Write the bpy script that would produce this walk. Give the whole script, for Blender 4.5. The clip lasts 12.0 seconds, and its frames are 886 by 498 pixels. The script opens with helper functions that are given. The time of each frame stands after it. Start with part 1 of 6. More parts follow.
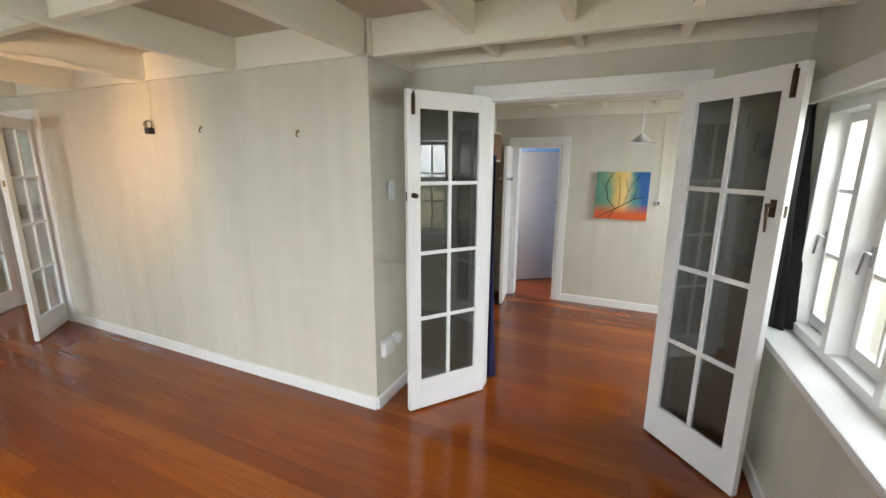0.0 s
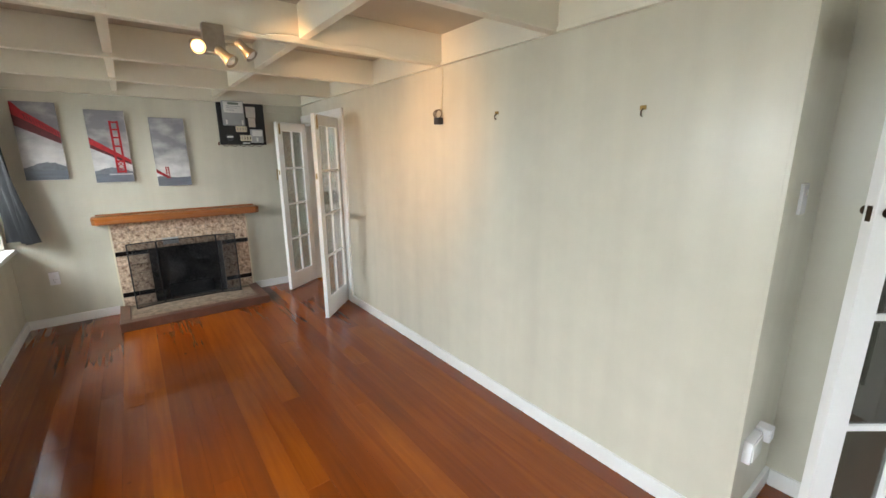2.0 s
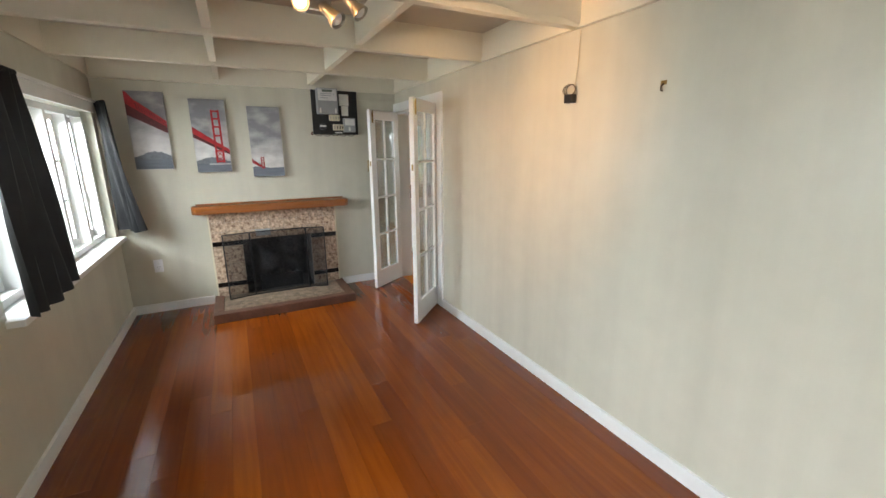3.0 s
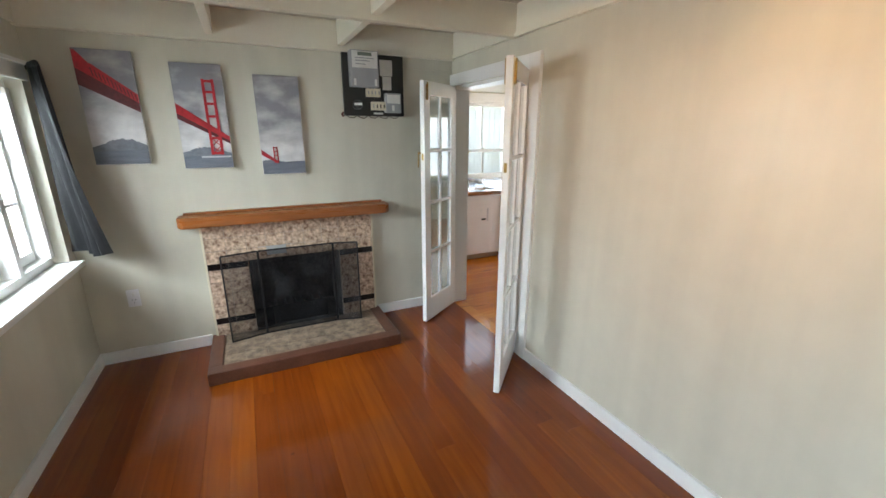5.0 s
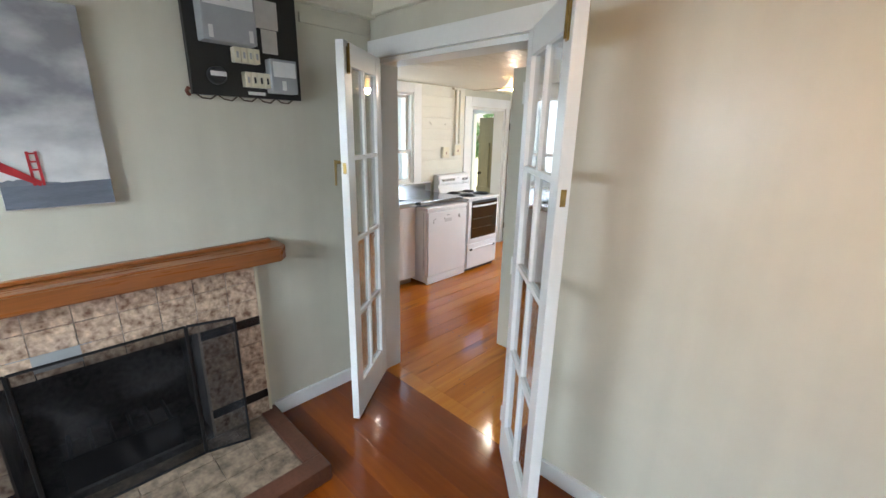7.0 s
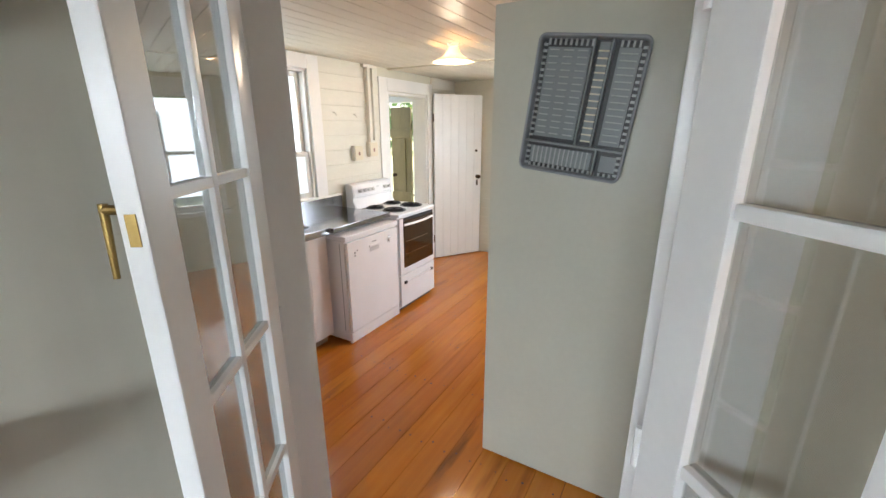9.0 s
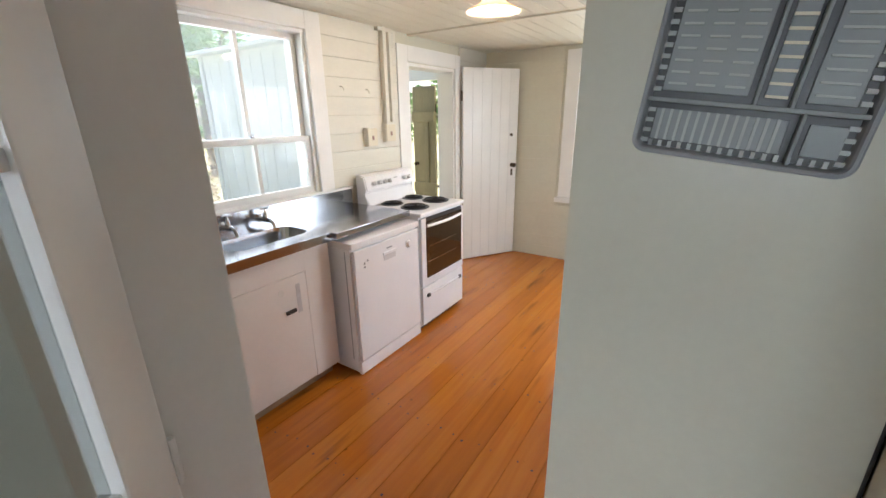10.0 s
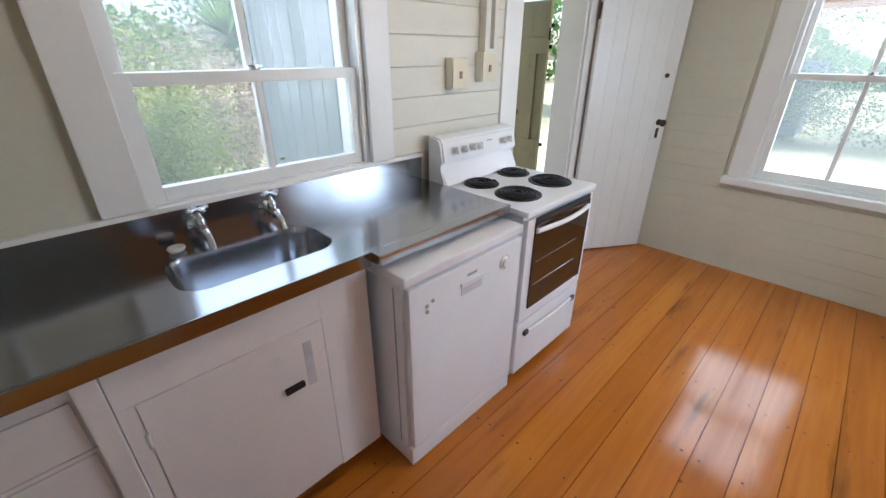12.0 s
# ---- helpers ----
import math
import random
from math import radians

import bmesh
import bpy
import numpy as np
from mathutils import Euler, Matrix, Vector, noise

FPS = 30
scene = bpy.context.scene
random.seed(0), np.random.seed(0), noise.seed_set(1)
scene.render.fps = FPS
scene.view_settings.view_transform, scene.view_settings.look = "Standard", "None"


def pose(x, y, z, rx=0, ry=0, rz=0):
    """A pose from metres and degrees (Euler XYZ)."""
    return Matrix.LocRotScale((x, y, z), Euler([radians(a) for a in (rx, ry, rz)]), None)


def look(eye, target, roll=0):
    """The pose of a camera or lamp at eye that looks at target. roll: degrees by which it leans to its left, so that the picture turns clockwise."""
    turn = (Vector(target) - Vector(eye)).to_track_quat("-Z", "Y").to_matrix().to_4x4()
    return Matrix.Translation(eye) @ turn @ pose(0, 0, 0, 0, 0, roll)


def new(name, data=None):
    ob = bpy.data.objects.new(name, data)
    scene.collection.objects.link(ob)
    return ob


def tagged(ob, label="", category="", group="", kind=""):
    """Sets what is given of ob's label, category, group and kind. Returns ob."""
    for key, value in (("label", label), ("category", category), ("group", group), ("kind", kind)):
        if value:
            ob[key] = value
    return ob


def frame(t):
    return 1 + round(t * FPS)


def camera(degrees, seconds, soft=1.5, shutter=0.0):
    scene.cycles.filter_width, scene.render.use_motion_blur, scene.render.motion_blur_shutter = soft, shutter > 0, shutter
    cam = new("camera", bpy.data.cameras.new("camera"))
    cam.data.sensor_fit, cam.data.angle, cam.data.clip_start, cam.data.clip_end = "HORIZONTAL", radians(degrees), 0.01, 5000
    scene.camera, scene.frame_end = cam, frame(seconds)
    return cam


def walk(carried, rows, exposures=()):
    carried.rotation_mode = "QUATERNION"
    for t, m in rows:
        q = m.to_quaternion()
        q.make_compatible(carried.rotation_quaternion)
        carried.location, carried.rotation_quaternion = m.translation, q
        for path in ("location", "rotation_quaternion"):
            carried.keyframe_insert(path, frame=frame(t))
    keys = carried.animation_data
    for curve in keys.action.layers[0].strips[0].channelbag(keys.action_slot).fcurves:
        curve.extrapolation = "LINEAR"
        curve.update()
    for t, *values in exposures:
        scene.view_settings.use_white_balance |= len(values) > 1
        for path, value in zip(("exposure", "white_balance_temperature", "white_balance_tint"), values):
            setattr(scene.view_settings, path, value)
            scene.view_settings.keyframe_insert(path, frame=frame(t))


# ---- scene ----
cam = camera(94.9, 12.0)
PATH = [
    (0, (0.047, 0.004, 1.585), (-0.753, 1.79, 1.172), 0.4),
    (0.5, (-0.147, 0.048, 1.59), (-1.147, 1.727, 1.163), -0.1),
    (1, (-0.393, 0.072, 1.591), (-1.588, 1.616, 1.16), -0.6),
    (1.5, (-0.639, 0.123, 1.579), (-2.024, 1.495, 1.132), -0.7),
    (2, (-0.916, 0.242, 1.588), (-2.468, 1.418, 1.132), -0.4),
    (2.5, (-1.172, 0.262, 1.571), (-2.83, 1.276, 1.097), -0.3),
    (3, (-1.463, 0.283, 1.543), (-3.195, 1.16, 1.065), -0.4),
    (5, (-2.77, 0.361, 1.575), (-4.507, 1.185, 1.025), 0.0),
    (5.5, (-3.101, 0.415, 1.564), (-4.792, 1.33, 1.014), -0.1),
    (6, (-3.409, 0.453, 1.584), (-5.014, 1.503, 1.016), 0.4),
    (6.5, (-3.74, 0.468, 1.583), (-5.223, 1.685, 1.019), 0.8),
    (7, (-4.048, 0.534, 1.573), (-5.387, 1.911, 1.016), 1.2),
    (7.5, (-4.352, 0.674, 1.581), (-5.555, 2.176, 1.036), 1.1),
    (9.5, (-5.222, 1.576, 1.503), (-6.168, 3.24, 0.925), -0.3),
    (10, (-5.415, 1.847, 1.47), (-6.464, 3.431, 0.846), -0.8),
    (10.5, (-5.605, 2.095, 1.473), (-6.804, 3.53, 0.763), -0.5),
    (11, (-5.774, 2.302, 1.457), (-7.106, 3.568, 0.669), -0.3),
    (11.5, (-5.971, 2.463, 1.429), (-7.338, 3.652, 0.582), -0.3),
    (12, (-6.164, 2.654, 1.418), (-7.432, 3.929, 0.543), 0.2),
]
walk(cam, [(t, look(eye, target, roll)) for t, eye, target, roll in PATH],
     exposures=((0.0, 1.54, 6950, 13), (1.5, 1.70, 6850, 12), (2.5, 1.62, 6850, 12), (5.0, 1.60, 6500, 11), (7.0, 1.60, 6200, 11), (9.5, 1.68, 6450, 14), (10.0, 1.55, 6400, 14), (10.5, 1.50, 6200, 13), (12.0, 1.20, 5650, 12)))

# ---- light ----
world = bpy.data.worlds.new("world")
scene.world = world
world.use_nodes = True
wn = world.node_tree.nodes
sky = wn.new("ShaderNodeTexSky")
sky.sky_type, sky.sun_disc = "NISHITA", False
sky.sun_elevation, sky.sun_rotation = radians(58), radians(14)
sky.air_density, sky.dust_density = 1.0, 2.5
world.node_tree.links.new(sky.outputs[0], wn["Background"].inputs[0])
wn["Background"].inputs[1].default_value = 0.15

sun = new("sun", bpy.data.lights.new("sun", "SUN"))
sun.data.energy, sun.data.angle, sun.data.color = 4.5, radians(0.6), (1.0, 0.95, 0.86)
# the sun stands high to the north, as the sky's own does
az, el = radians(14), radians(58)
sun.matrix_world = look((0, 0, 0), (-math.sin(az) * math.cos(el), -math.cos(az) * math.cos(el), -math.sin(el)))


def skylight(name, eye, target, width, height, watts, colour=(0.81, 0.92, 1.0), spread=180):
    """An area lamp in or outside an opening: the sky's light, or added fill."""
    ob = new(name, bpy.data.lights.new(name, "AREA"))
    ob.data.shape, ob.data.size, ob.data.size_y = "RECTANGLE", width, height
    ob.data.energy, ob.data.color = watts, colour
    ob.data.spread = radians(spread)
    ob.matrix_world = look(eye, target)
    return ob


skylight("skylight_south", (-4.80, -1.30, 1.80), (-5.7, 1.6, 0.1), 2.1, 0.9, 62, spread=130)
skylight("skylight_south_2", (-1.78, -1.30, 1.80), (-1.78, 1.6, 0.0), 2.5, 0.9, 64, spread=130)
skylight("skylight_east", (1.35, 1.40, 1.80), (-1.6, 1.40, 0.0), 2.0, 0.9, 18, spread=140)
skylight("skylight_kitchen_west", (-7.85, 3.235, 1.52), (-5, 3.235, 0.5), 0.74, 0.90, 2.4)
skylight("skylight_kitchen_north", (-6.21, 6.18, 1.30), (-6.21, 3, 0.0), 0.70, 1.15, 5.0)
# no window is seen on this side: added fill for the cupboard fronts
skylight("fill_kitchen_east", (-4.84, 5.0, 1.36), (-7.3, 2.9, 0.1), 1.05, 1.0, 13, spread=150)
# added side light for the inner room, through a window out of view
skylight("side_fill_dining", (2.05, 3.75, 1.75), (-0.8, 3.75, 0.2), 1.5, 0.9, 46, spread=140)
# added lamp that brightens the hall door; no hall window is seen
skylight("fill_hall", (-1.74, 5.3, 1.4), (-0.8, 5.7, 1.0), 0.7, 0.9, 14, (1.0, 0.92, 0.88))

# ---- materials ----


def mat(name, c, rough=0.5, metal=0.0, vary=0.12, scale=2.5, fine=70.0, bump=0.05, stretch=(1, 1, 1), c2=None, coat=0.0, spec=0.5, even=False, depth=0.004):
    """A surface with broad stains and fine grain. vary: how far the second colour goes; c2: that colour."""
    m = bpy.data.materials.new(name)
    m.use_nodes = True
    nt = m.node_tree
    b = nt.nodes["Principled BSDF"]
    L = nt.links.new
    geo = nt.nodes.new("ShaderNodeNewGeometry")
    mp = nt.nodes.new("ShaderNodeMapping")
    mp.inputs["Scale"].default_value = stretch
    L(geo.outputs["Position"], mp.inputs[0])
    n1 = nt.nodes.new("ShaderNodeTexNoise")
    n1.inputs["Scale"].default_value, n1.inputs["Detail"].default_value = scale, 4
    L(mp.outputs[0], n1.inputs[0])
    n2 = nt.nodes.new("ShaderNodeTexNoise")
    n2.inputs["Scale"].default_value, n2.inputs["Detail"].default_value = fine, 3
    L(geo.outputs["Position"] if even else mp.outputs[0], n2.inputs[0])
    add = nt.nodes.new("ShaderNodeMath")
    add.operation = "MULTIPLY_ADD"
    L(n1.outputs[0], add.inputs[0])
    add.inputs[1].default_value = 0.7
    half = nt.nodes.new("ShaderNodeMath")
    half.operation = "MULTIPLY"
    half.inputs[1].default_value = 0.3
    L(n2.outputs[0], half.inputs[0])
    L(half.outputs[0], add.inputs[2])
    ramp = nt.nodes.new("ShaderNodeMapRange")
    ramp.inputs[1].default_value, ramp.inputs[2].default_value = 0.32, 0.68
    L(add.outputs[0], ramp.inputs[0])
    mix = nt.nodes.new("ShaderNodeMix")
    mix.data_type = "RGBA"
    dark = c2 or tuple(v * (1 - vary) for v in c)
    mix.inputs[6].default_value, mix.inputs[7].default_value = (*dark, 1), (*c, 1)
    L(ramp.outputs[0], mix.inputs[0])
    L(mix.outputs[2], b.inputs["Base Color"])
    rr = nt.nodes.new("ShaderNodeMapRange")
    rr.inputs[3].default_value, rr.inputs[4].default_value = rough * 1.15, rough * 0.85
    L(n1.outputs[0], rr.inputs[0])
    L(rr.outputs[0], b.inputs["Roughness"])
    b.inputs["Metallic"].default_value = metal
    b.inputs["Specular IOR Level"].default_value = spec
    b.inputs["Coat Weight"].default_value = coat
    b.inputs["Coat Roughness"].default_value = 0.08
    if bump:
        bp = nt.nodes.new("ShaderNodeBump")
        bp.inputs["Strength"].default_value, bp.inputs["Distance"].default_value = bump, depth
        L(n2.outputs[0], bp.inputs["Height"])
        L(bp.outputs[0], b.inputs["Normal"])
    return m


def plank_mat(name, ca, cb, cc, rough, along, knot=0.35, wear=0.6):
    """Varnished boards: tone from board to board, grain along the board, dark knots and wear."""
    m = bpy.data.materials.new(name)
    m.use_nodes = True
    nt = m.node_tree
    L = nt.links.new
    b = nt.nodes["Principled BSDF"]
    geo = nt.nodes.new("ShaderNodeNewGeometry")
    info = nt.nodes.new("ShaderNodeObjectInfo")
    off = nt.nodes.new("ShaderNodeVectorMath")
    off.operation = "MULTIPLY_ADD"
    comb = nt.nodes.new("ShaderNodeCombineXYZ")
    for k in range(3):
        L(info.outputs["Random"], comb.inputs[k])
    L(comb.outputs[0], off.inputs[0])
    off.inputs[1].default_value = (7, 5, 3)
    L(geo.outputs["Position"], off.inputs[2])
    mp = nt.nodes.new("ShaderNodeMapping")
    mp.inputs["Scale"].default_value = (0.7, 14, 14) if along == "x" else (14, 0.7, 14)
    L(off.outputs[0], mp.inputs[0])
    grain = nt.nodes.new("ShaderNodeTexNoise")
    grain.inputs["Scale"].default_value, grain.inputs["Detail"].default_value, grain.inputs["Distortion"].default_value = 2.2, 6, 0.6
    L(mp.outputs[0], grain.inputs[0])
    stain = nt.nodes.new("ShaderNodeTexNoise")
    stain.inputs["Scale"].default_value, stain.inputs["Detail"].default_value = 1.6, 3
    L(geo.outputs["Position"], stain.inputs[0])
    tone = nt.nodes.new("ShaderNodeValToRGB")
    tone.color_ramp.elements[0].color, tone.color_ramp.elements[1].color = (*ca, 1), (*cc, 1)
    e = tone.color_ramp.elements.new(0.55)
    e.color = (*cb, 1)
    t1 = nt.nodes.new("ShaderNodeMath")
    t1.operation = "MULTIPLY_ADD"
    t1.inputs[1].default_value, t1.inputs[2].default_value = 0.30, 0.0
    L(info.outputs["Random"], t1.inputs[0])
    t2 = nt.nodes.new("ShaderNodeMath")
    t2.operation = "MULTIPLY_ADD"
    t2.inputs[1].default_value = 0.5
    L(grain.outputs[0], t2.inputs[0])
    L(t1.outputs[0], t2.inputs[2])
    t3 = nt.nodes.new("ShaderNodeMath")
    t3.operation = "MULTIPLY_ADD"
    t3.inputs[1].default_value = 0.35
    L(stain.outputs[0], t3.inputs[0])
    L(t2.outputs[0], t3.inputs[2])
    L(t3.outputs[0], tone.inputs[0])
    # knots: small dark spots
    vor = nt.nodes.new("ShaderNodeTexVoronoi")
    vor.inputs["Scale"].default_value = 2.6
    L(off.outputs[0], vor.inputs[0])
    kr = nt.nodes.new("ShaderNodeMapRange")
    kr.inputs[1].default_value, kr.inputs[2].default_value, kr.inputs[3].default_value, kr.inputs[4].default_value = 0.012, 0.034, knot, 1.0
    L(vor.outputs[0], kr.inputs[0])
    mul = nt.nodes.new("ShaderNodeMix")
    mul.data_type, mul.blend_type = "RGBA", "MULTIPLY"
    mul.inputs[0].default_value = 1.0
    L(tone.outputs[0], mul.inputs[6])
    L(kr.outputs[0], mul.inputs[7])
    worn = nt.nodes.new("ShaderNodeTexNoise")
    worn.inputs["Scale"].default_value, worn.inputs["Detail"].default_value = 1.0, 8
    wm = nt.nodes.new("ShaderNodeMapping")
    wm.inputs["Scale"].default_value = (1.2, 9, 1) if along == "x" else (9, 1.2, 1)
    L(geo.outputs["Position"], wm.inputs[0])
    L(wm.outputs[0], worn.inputs[0])
    wr = nt.nodes.new("ShaderNodeMapRange")
    wr.inputs[1].default_value, wr.inputs[2].default_value, wr.inputs[3].default_value, wr.inputs[4].default_value = 0.62, 0.72, 1.0, wear
    L(worn.outputs[0], wr.inputs[0])
    mul2 = nt.nodes.new("ShaderNodeMix")
    mul2.data_type, mul2.blend_type = "RGBA", "MULTIPLY"
    mul2.inputs[0].default_value = 1.0
    L(mul.outputs[2], mul2.inputs[6])
    L(wr.outputs[0], mul2.inputs[7])
    L(mul2.outputs[2], b.inputs["Base Color"])
    rr = nt.nodes.new("ShaderNodeMapRange")
    rr.inputs[3].default_value, rr.inputs[4].default_value = rough * 0.6, rough * 1.5
    L(stain.outputs[0], rr.inputs[0])
    L(rr.outputs[0], b.inputs["Roughness"])
    b.inputs["Specular IOR Level"].default_value = 0.5
    bp = nt.nodes.new("ShaderNodeBump")
    bp.inputs["Strength"].default_value, bp.inputs["Distance"].default_value = 0.06, 0.003
    L(grain.outputs[0], bp.inputs["Height"])
    L(bp.outputs[0], b.inputs["Normal"])
    return m


def glass_mat(name, tint=(1, 1, 1), gloss=0.9, rough=0.0, dust_haze=0.0):
    """Thin window glass: clear, with the reflection of a pane."""
    m = bpy.data.materials.new(name)
    m.use_nodes = True
    nt = m.node_tree
    nt.nodes.remove(nt.nodes["Principled BSDF"])
    tr, gl = nt.nodes.new("ShaderNodeBsdfTransparent"), nt.nodes.new("ShaderNodeBsdfGlossy")
    tr.inputs[0].default_value = (*tint, 1)
    gl.inputs["Roughness"].default_value = rough
    fr = nt.nodes.new("ShaderNodeLayerWeight")
    fr.inputs[0].default_value = 0.5
    pw = nt.nodes.new("ShaderNodeMath")
    pw.operation = "POWER"
    pw.inputs[1].default_value = 4.0
    nt.links.new(fr.outputs["Facing"], pw.inputs[0])
    k = nt.nodes.new("ShaderNodeMath")
    k.operation, k.use_clamp = "MULTIPLY_ADD", True
    k.inputs[1].default_value, k.inputs[2].default_value = 0.8 * gloss, 0.045 * gloss
    nt.links.new(pw.outputs[0], k.inputs[0])
    mx = nt.nodes.new("ShaderNodeMixShader")
    nt.links.new(k.outputs[0], mx.inputs[0])
    nt.links.new(tr.outputs[0], mx.inputs[1])
    nt.links.new(gl.outputs[0], mx.inputs[2])
    last = mx
    # a translucent mix puts the hazy glare of bright outdoors into the pane
    if dust_haze:
        film = nt.nodes.new("ShaderNodeBsdfTranslucent")
        film.inputs[0].default_value = (0.8, 0.82, 0.84, 1)
        last = nt.nodes.new("ShaderNodeMixShader")
        last.inputs[0].default_value = dust_haze
        nt.links.new(mx.outputs[0], last.inputs[1])
        nt.links.new(film.outputs[0], last.inputs[2])
    nt.links.new(last.outputs[0], nt.nodes["Material Output"].inputs[0])
    return m


def glow_mat(name, c, strength):
    m = bpy.data.materials.new(name)
    m.use_nodes = True
    b = m.node_tree.nodes["Principled BSDF"]
    b.inputs["Base Color"].default_value = (*c, 1)
    b.inputs["Emission Color"].default_value = (*c, 1)
    b.inputs["Emission Strength"].default_value = strength
    return m


SAGE = mat("sage_wall_paint", (0.61, 0.585, 0.485), 0.34, vary=0.15, scale=2.0, fine=7, bump=0.008, stretch=(2.6, 2.6, 0.16), even=True)
CREAM = mat("cream_kitchen_paint", (0.62, 0.60, 0.49), 0.40, vary=0.10, scale=2.0, fine=40, bump=0.06)
BOARDP = mat("cream_board_paint", (0.72, 0.70, 0.61), 0.38, vary=0.10, scale=3.0, fine=30, bump=0.10, stretch=(1, 1, 3))
WHITE = mat("white_gloss_paint", (0.80, 0.80, 0.78), 0.30, vary=0.06, scale=5, fine=60, bump=0.06)
CEILP = mat("white_ceiling_paint", (0.77, 0.73, 0.61), 0.50, vary=0.06, scale=2, fine=40, bump=0.05)
# sheet tone is darkened: the shade between the beams is in the colour
CEILB = mat("shaded_ceiling_sheet", (0.52, 0.46, 0.37), 0.65, vary=0.08, scale=1.5, fine=90, bump=0.12)
GREYP = mat("grey_green_panel_paint", (0.56, 0.56, 0.47), 0.35, vary=0.08, scale=2.2, fine=40, bump=0.05)
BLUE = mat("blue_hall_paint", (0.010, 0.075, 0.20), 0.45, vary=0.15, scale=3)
PLANK_R = plank_mat("varnished_red_boards", (0.060, 0.010, 0.002), (0.180, 0.036, 0.0035), (0.31, 0.080, 0.007), 0.13, "x", 0.6, 0.92)
PLANK_K = plank_mat("varnished_honey_boards", (0.22, 0.05, 0.005), (0.48, 0.15, 0.013), (0.66, 0.26, 0.030), 0.13, "y", 0.18, 0.45)
UNDER = mat("dark_subfloor", (0.03, 0.015, 0.008), 0.8)
GLASS = glass_mat("window_glass", dust_haze=0.04)
# stronger mix here: the kitchen windows' glare is part of the glass
KGLASS = glass_mat("hazy_kitchen_glass", (1, 1, 1), 0.3, dust_haze=0.08)
DGLASS = glass_mat("door_glass", (0.68, 0.70, 0.69), 1.9)
# door glass with the shade behind the inner leaves put into its tint
SGLASS = glass_mat("shaded_door_glass", (0.42, 0.43, 0.42), 1.6)
BRASS = mat("aged_brass", (0.38, 0.26, 0.09), 0.35, 1.0, vary=0.4, scale=40)
DBRASS = mat("dark_bronze", (0.07, 0.045, 0.025), 0.4, 0.8, vary=0.3, scale=40)
CHROME = mat("chrome", (0.58, 0.59, 0.61), 0.10, 1.0, vary=0.1, scale=30)
STEEL = mat("brushed_stainless", (0.44, 0.45, 0.475), 0.17, 1.0, vary=0.15, scale=4, fine=120, bump=0.05, stretch=(1, 0.1, 1))
ENAMEL = mat("white_enamel", (0.80, 0.80, 0.82), 0.22, vary=0.04, scale=6, bump=0.0)
CUPB = mat("white_cupboard_paint", (0.78, 0.76, 0.75), 0.40, vary=0.07, scale=4, fine=60, bump=0.08)
BLACK = mat("black_plastic", (0.018, 0.018, 0.02), 0.4, vary=0.2)
COIL = mat("black_iron_coil", (0.012, 0.012, 0.013), 0.5, 0.3)
OVENG = mat("oven_glass", (0.05, 0.025, 0.012), 0.06, vary=0.3, scale=3, bump=0.0)
CURT = mat("charcoal_curtain_cloth", (0.024, 0.025, 0.027), 0.65, vary=0.3, scale=8, fine=300, bump=0.2)
CURTB = mat("navy_curtain_cloth", (0.045, 0.045, 0.15), 0.8, vary=0.3, scale=8, fine=300, bump=0.2)
MANT = mat("varnished_rimu_mantel", (0.32, 0.105, 0.027), 0.28, vary=0.35, scale=3, fine=14, bump=0.04, stretch=(14, 0.8, 14))
BRICKP = mat("dark_hearth_edge", (0.135, 0.055, 0.034), 0.35, vary=0.5, scale=6, fine=60, bump=0.25)
PINE = mat("raw_pine", (0.72, 0.52, 0.28), 0.5, vary=0.2, scale=3, fine=20, stretch=(14, 1, 14))
LOUV = mat("orange_pine_louvre", (0.52, 0.215, 0.05), 0.38, vary=0.25, scale=3, fine=20, stretch=(10, 10, 1))
SOOT = mat("sooty_firebox", (0.012, 0.011, 0.010), 0.8, vary=0.6, scale=5, fine=40, c2=(0.16, 0.15, 0.14), bump=0.3)
IRON = mat("black_iron", (0.015, 0.015, 0.016), 0.45, 0.5)
GREYPL = mat("grey_plastic", (0.30, 0.32, 0.34), 0.45, vary=0.08)
METERG = mat("meter_grey", (0.36, 0.37, 0.38), 0.5, vary=0.1, scale=12)
PAPER = mat("paper_label", (0.75, 0.75, 0.73), 0.6, vary=0.1, scale=25)
IVORY = mat("ivory_plastic", (0.72, 0.66, 0.50), 0.4, vary=0.08)
# dark kick board; also colours the sheets that stand for shade in cupboards
DARKW = mat("dark_board_and_gap_shade", (0.035, 0.022, 0.017), 0.5, vary=0.4, scale=8, stretch=(6, 6, 1))

# ---- building helpers ----


def box(bm, x0, x1, y0, y1, z0, z1, bevel=0.0):
    """Adds a block; bevel rounds its edges."""
    g = bmesh.ops.create_cube(bm, size=1.0)
    bmesh.ops.scale(bm, vec=(abs(x1 - x0), abs(y1 - y0), abs(z1 - z0)), verts=g["verts"])
    bmesh.ops.translate(bm, vec=((x0 + x1) / 2, (y0 + y1) / 2, (z0 + z1) / 2), verts=g["verts"])
    if bevel:
        edges = list({e for v in g["verts"] for e in v.link_edges})
        bmesh.ops.bevel(bm, geom=edges, offset=bevel, segments=2, profile=0.7, affect="EDGES")
    return bm


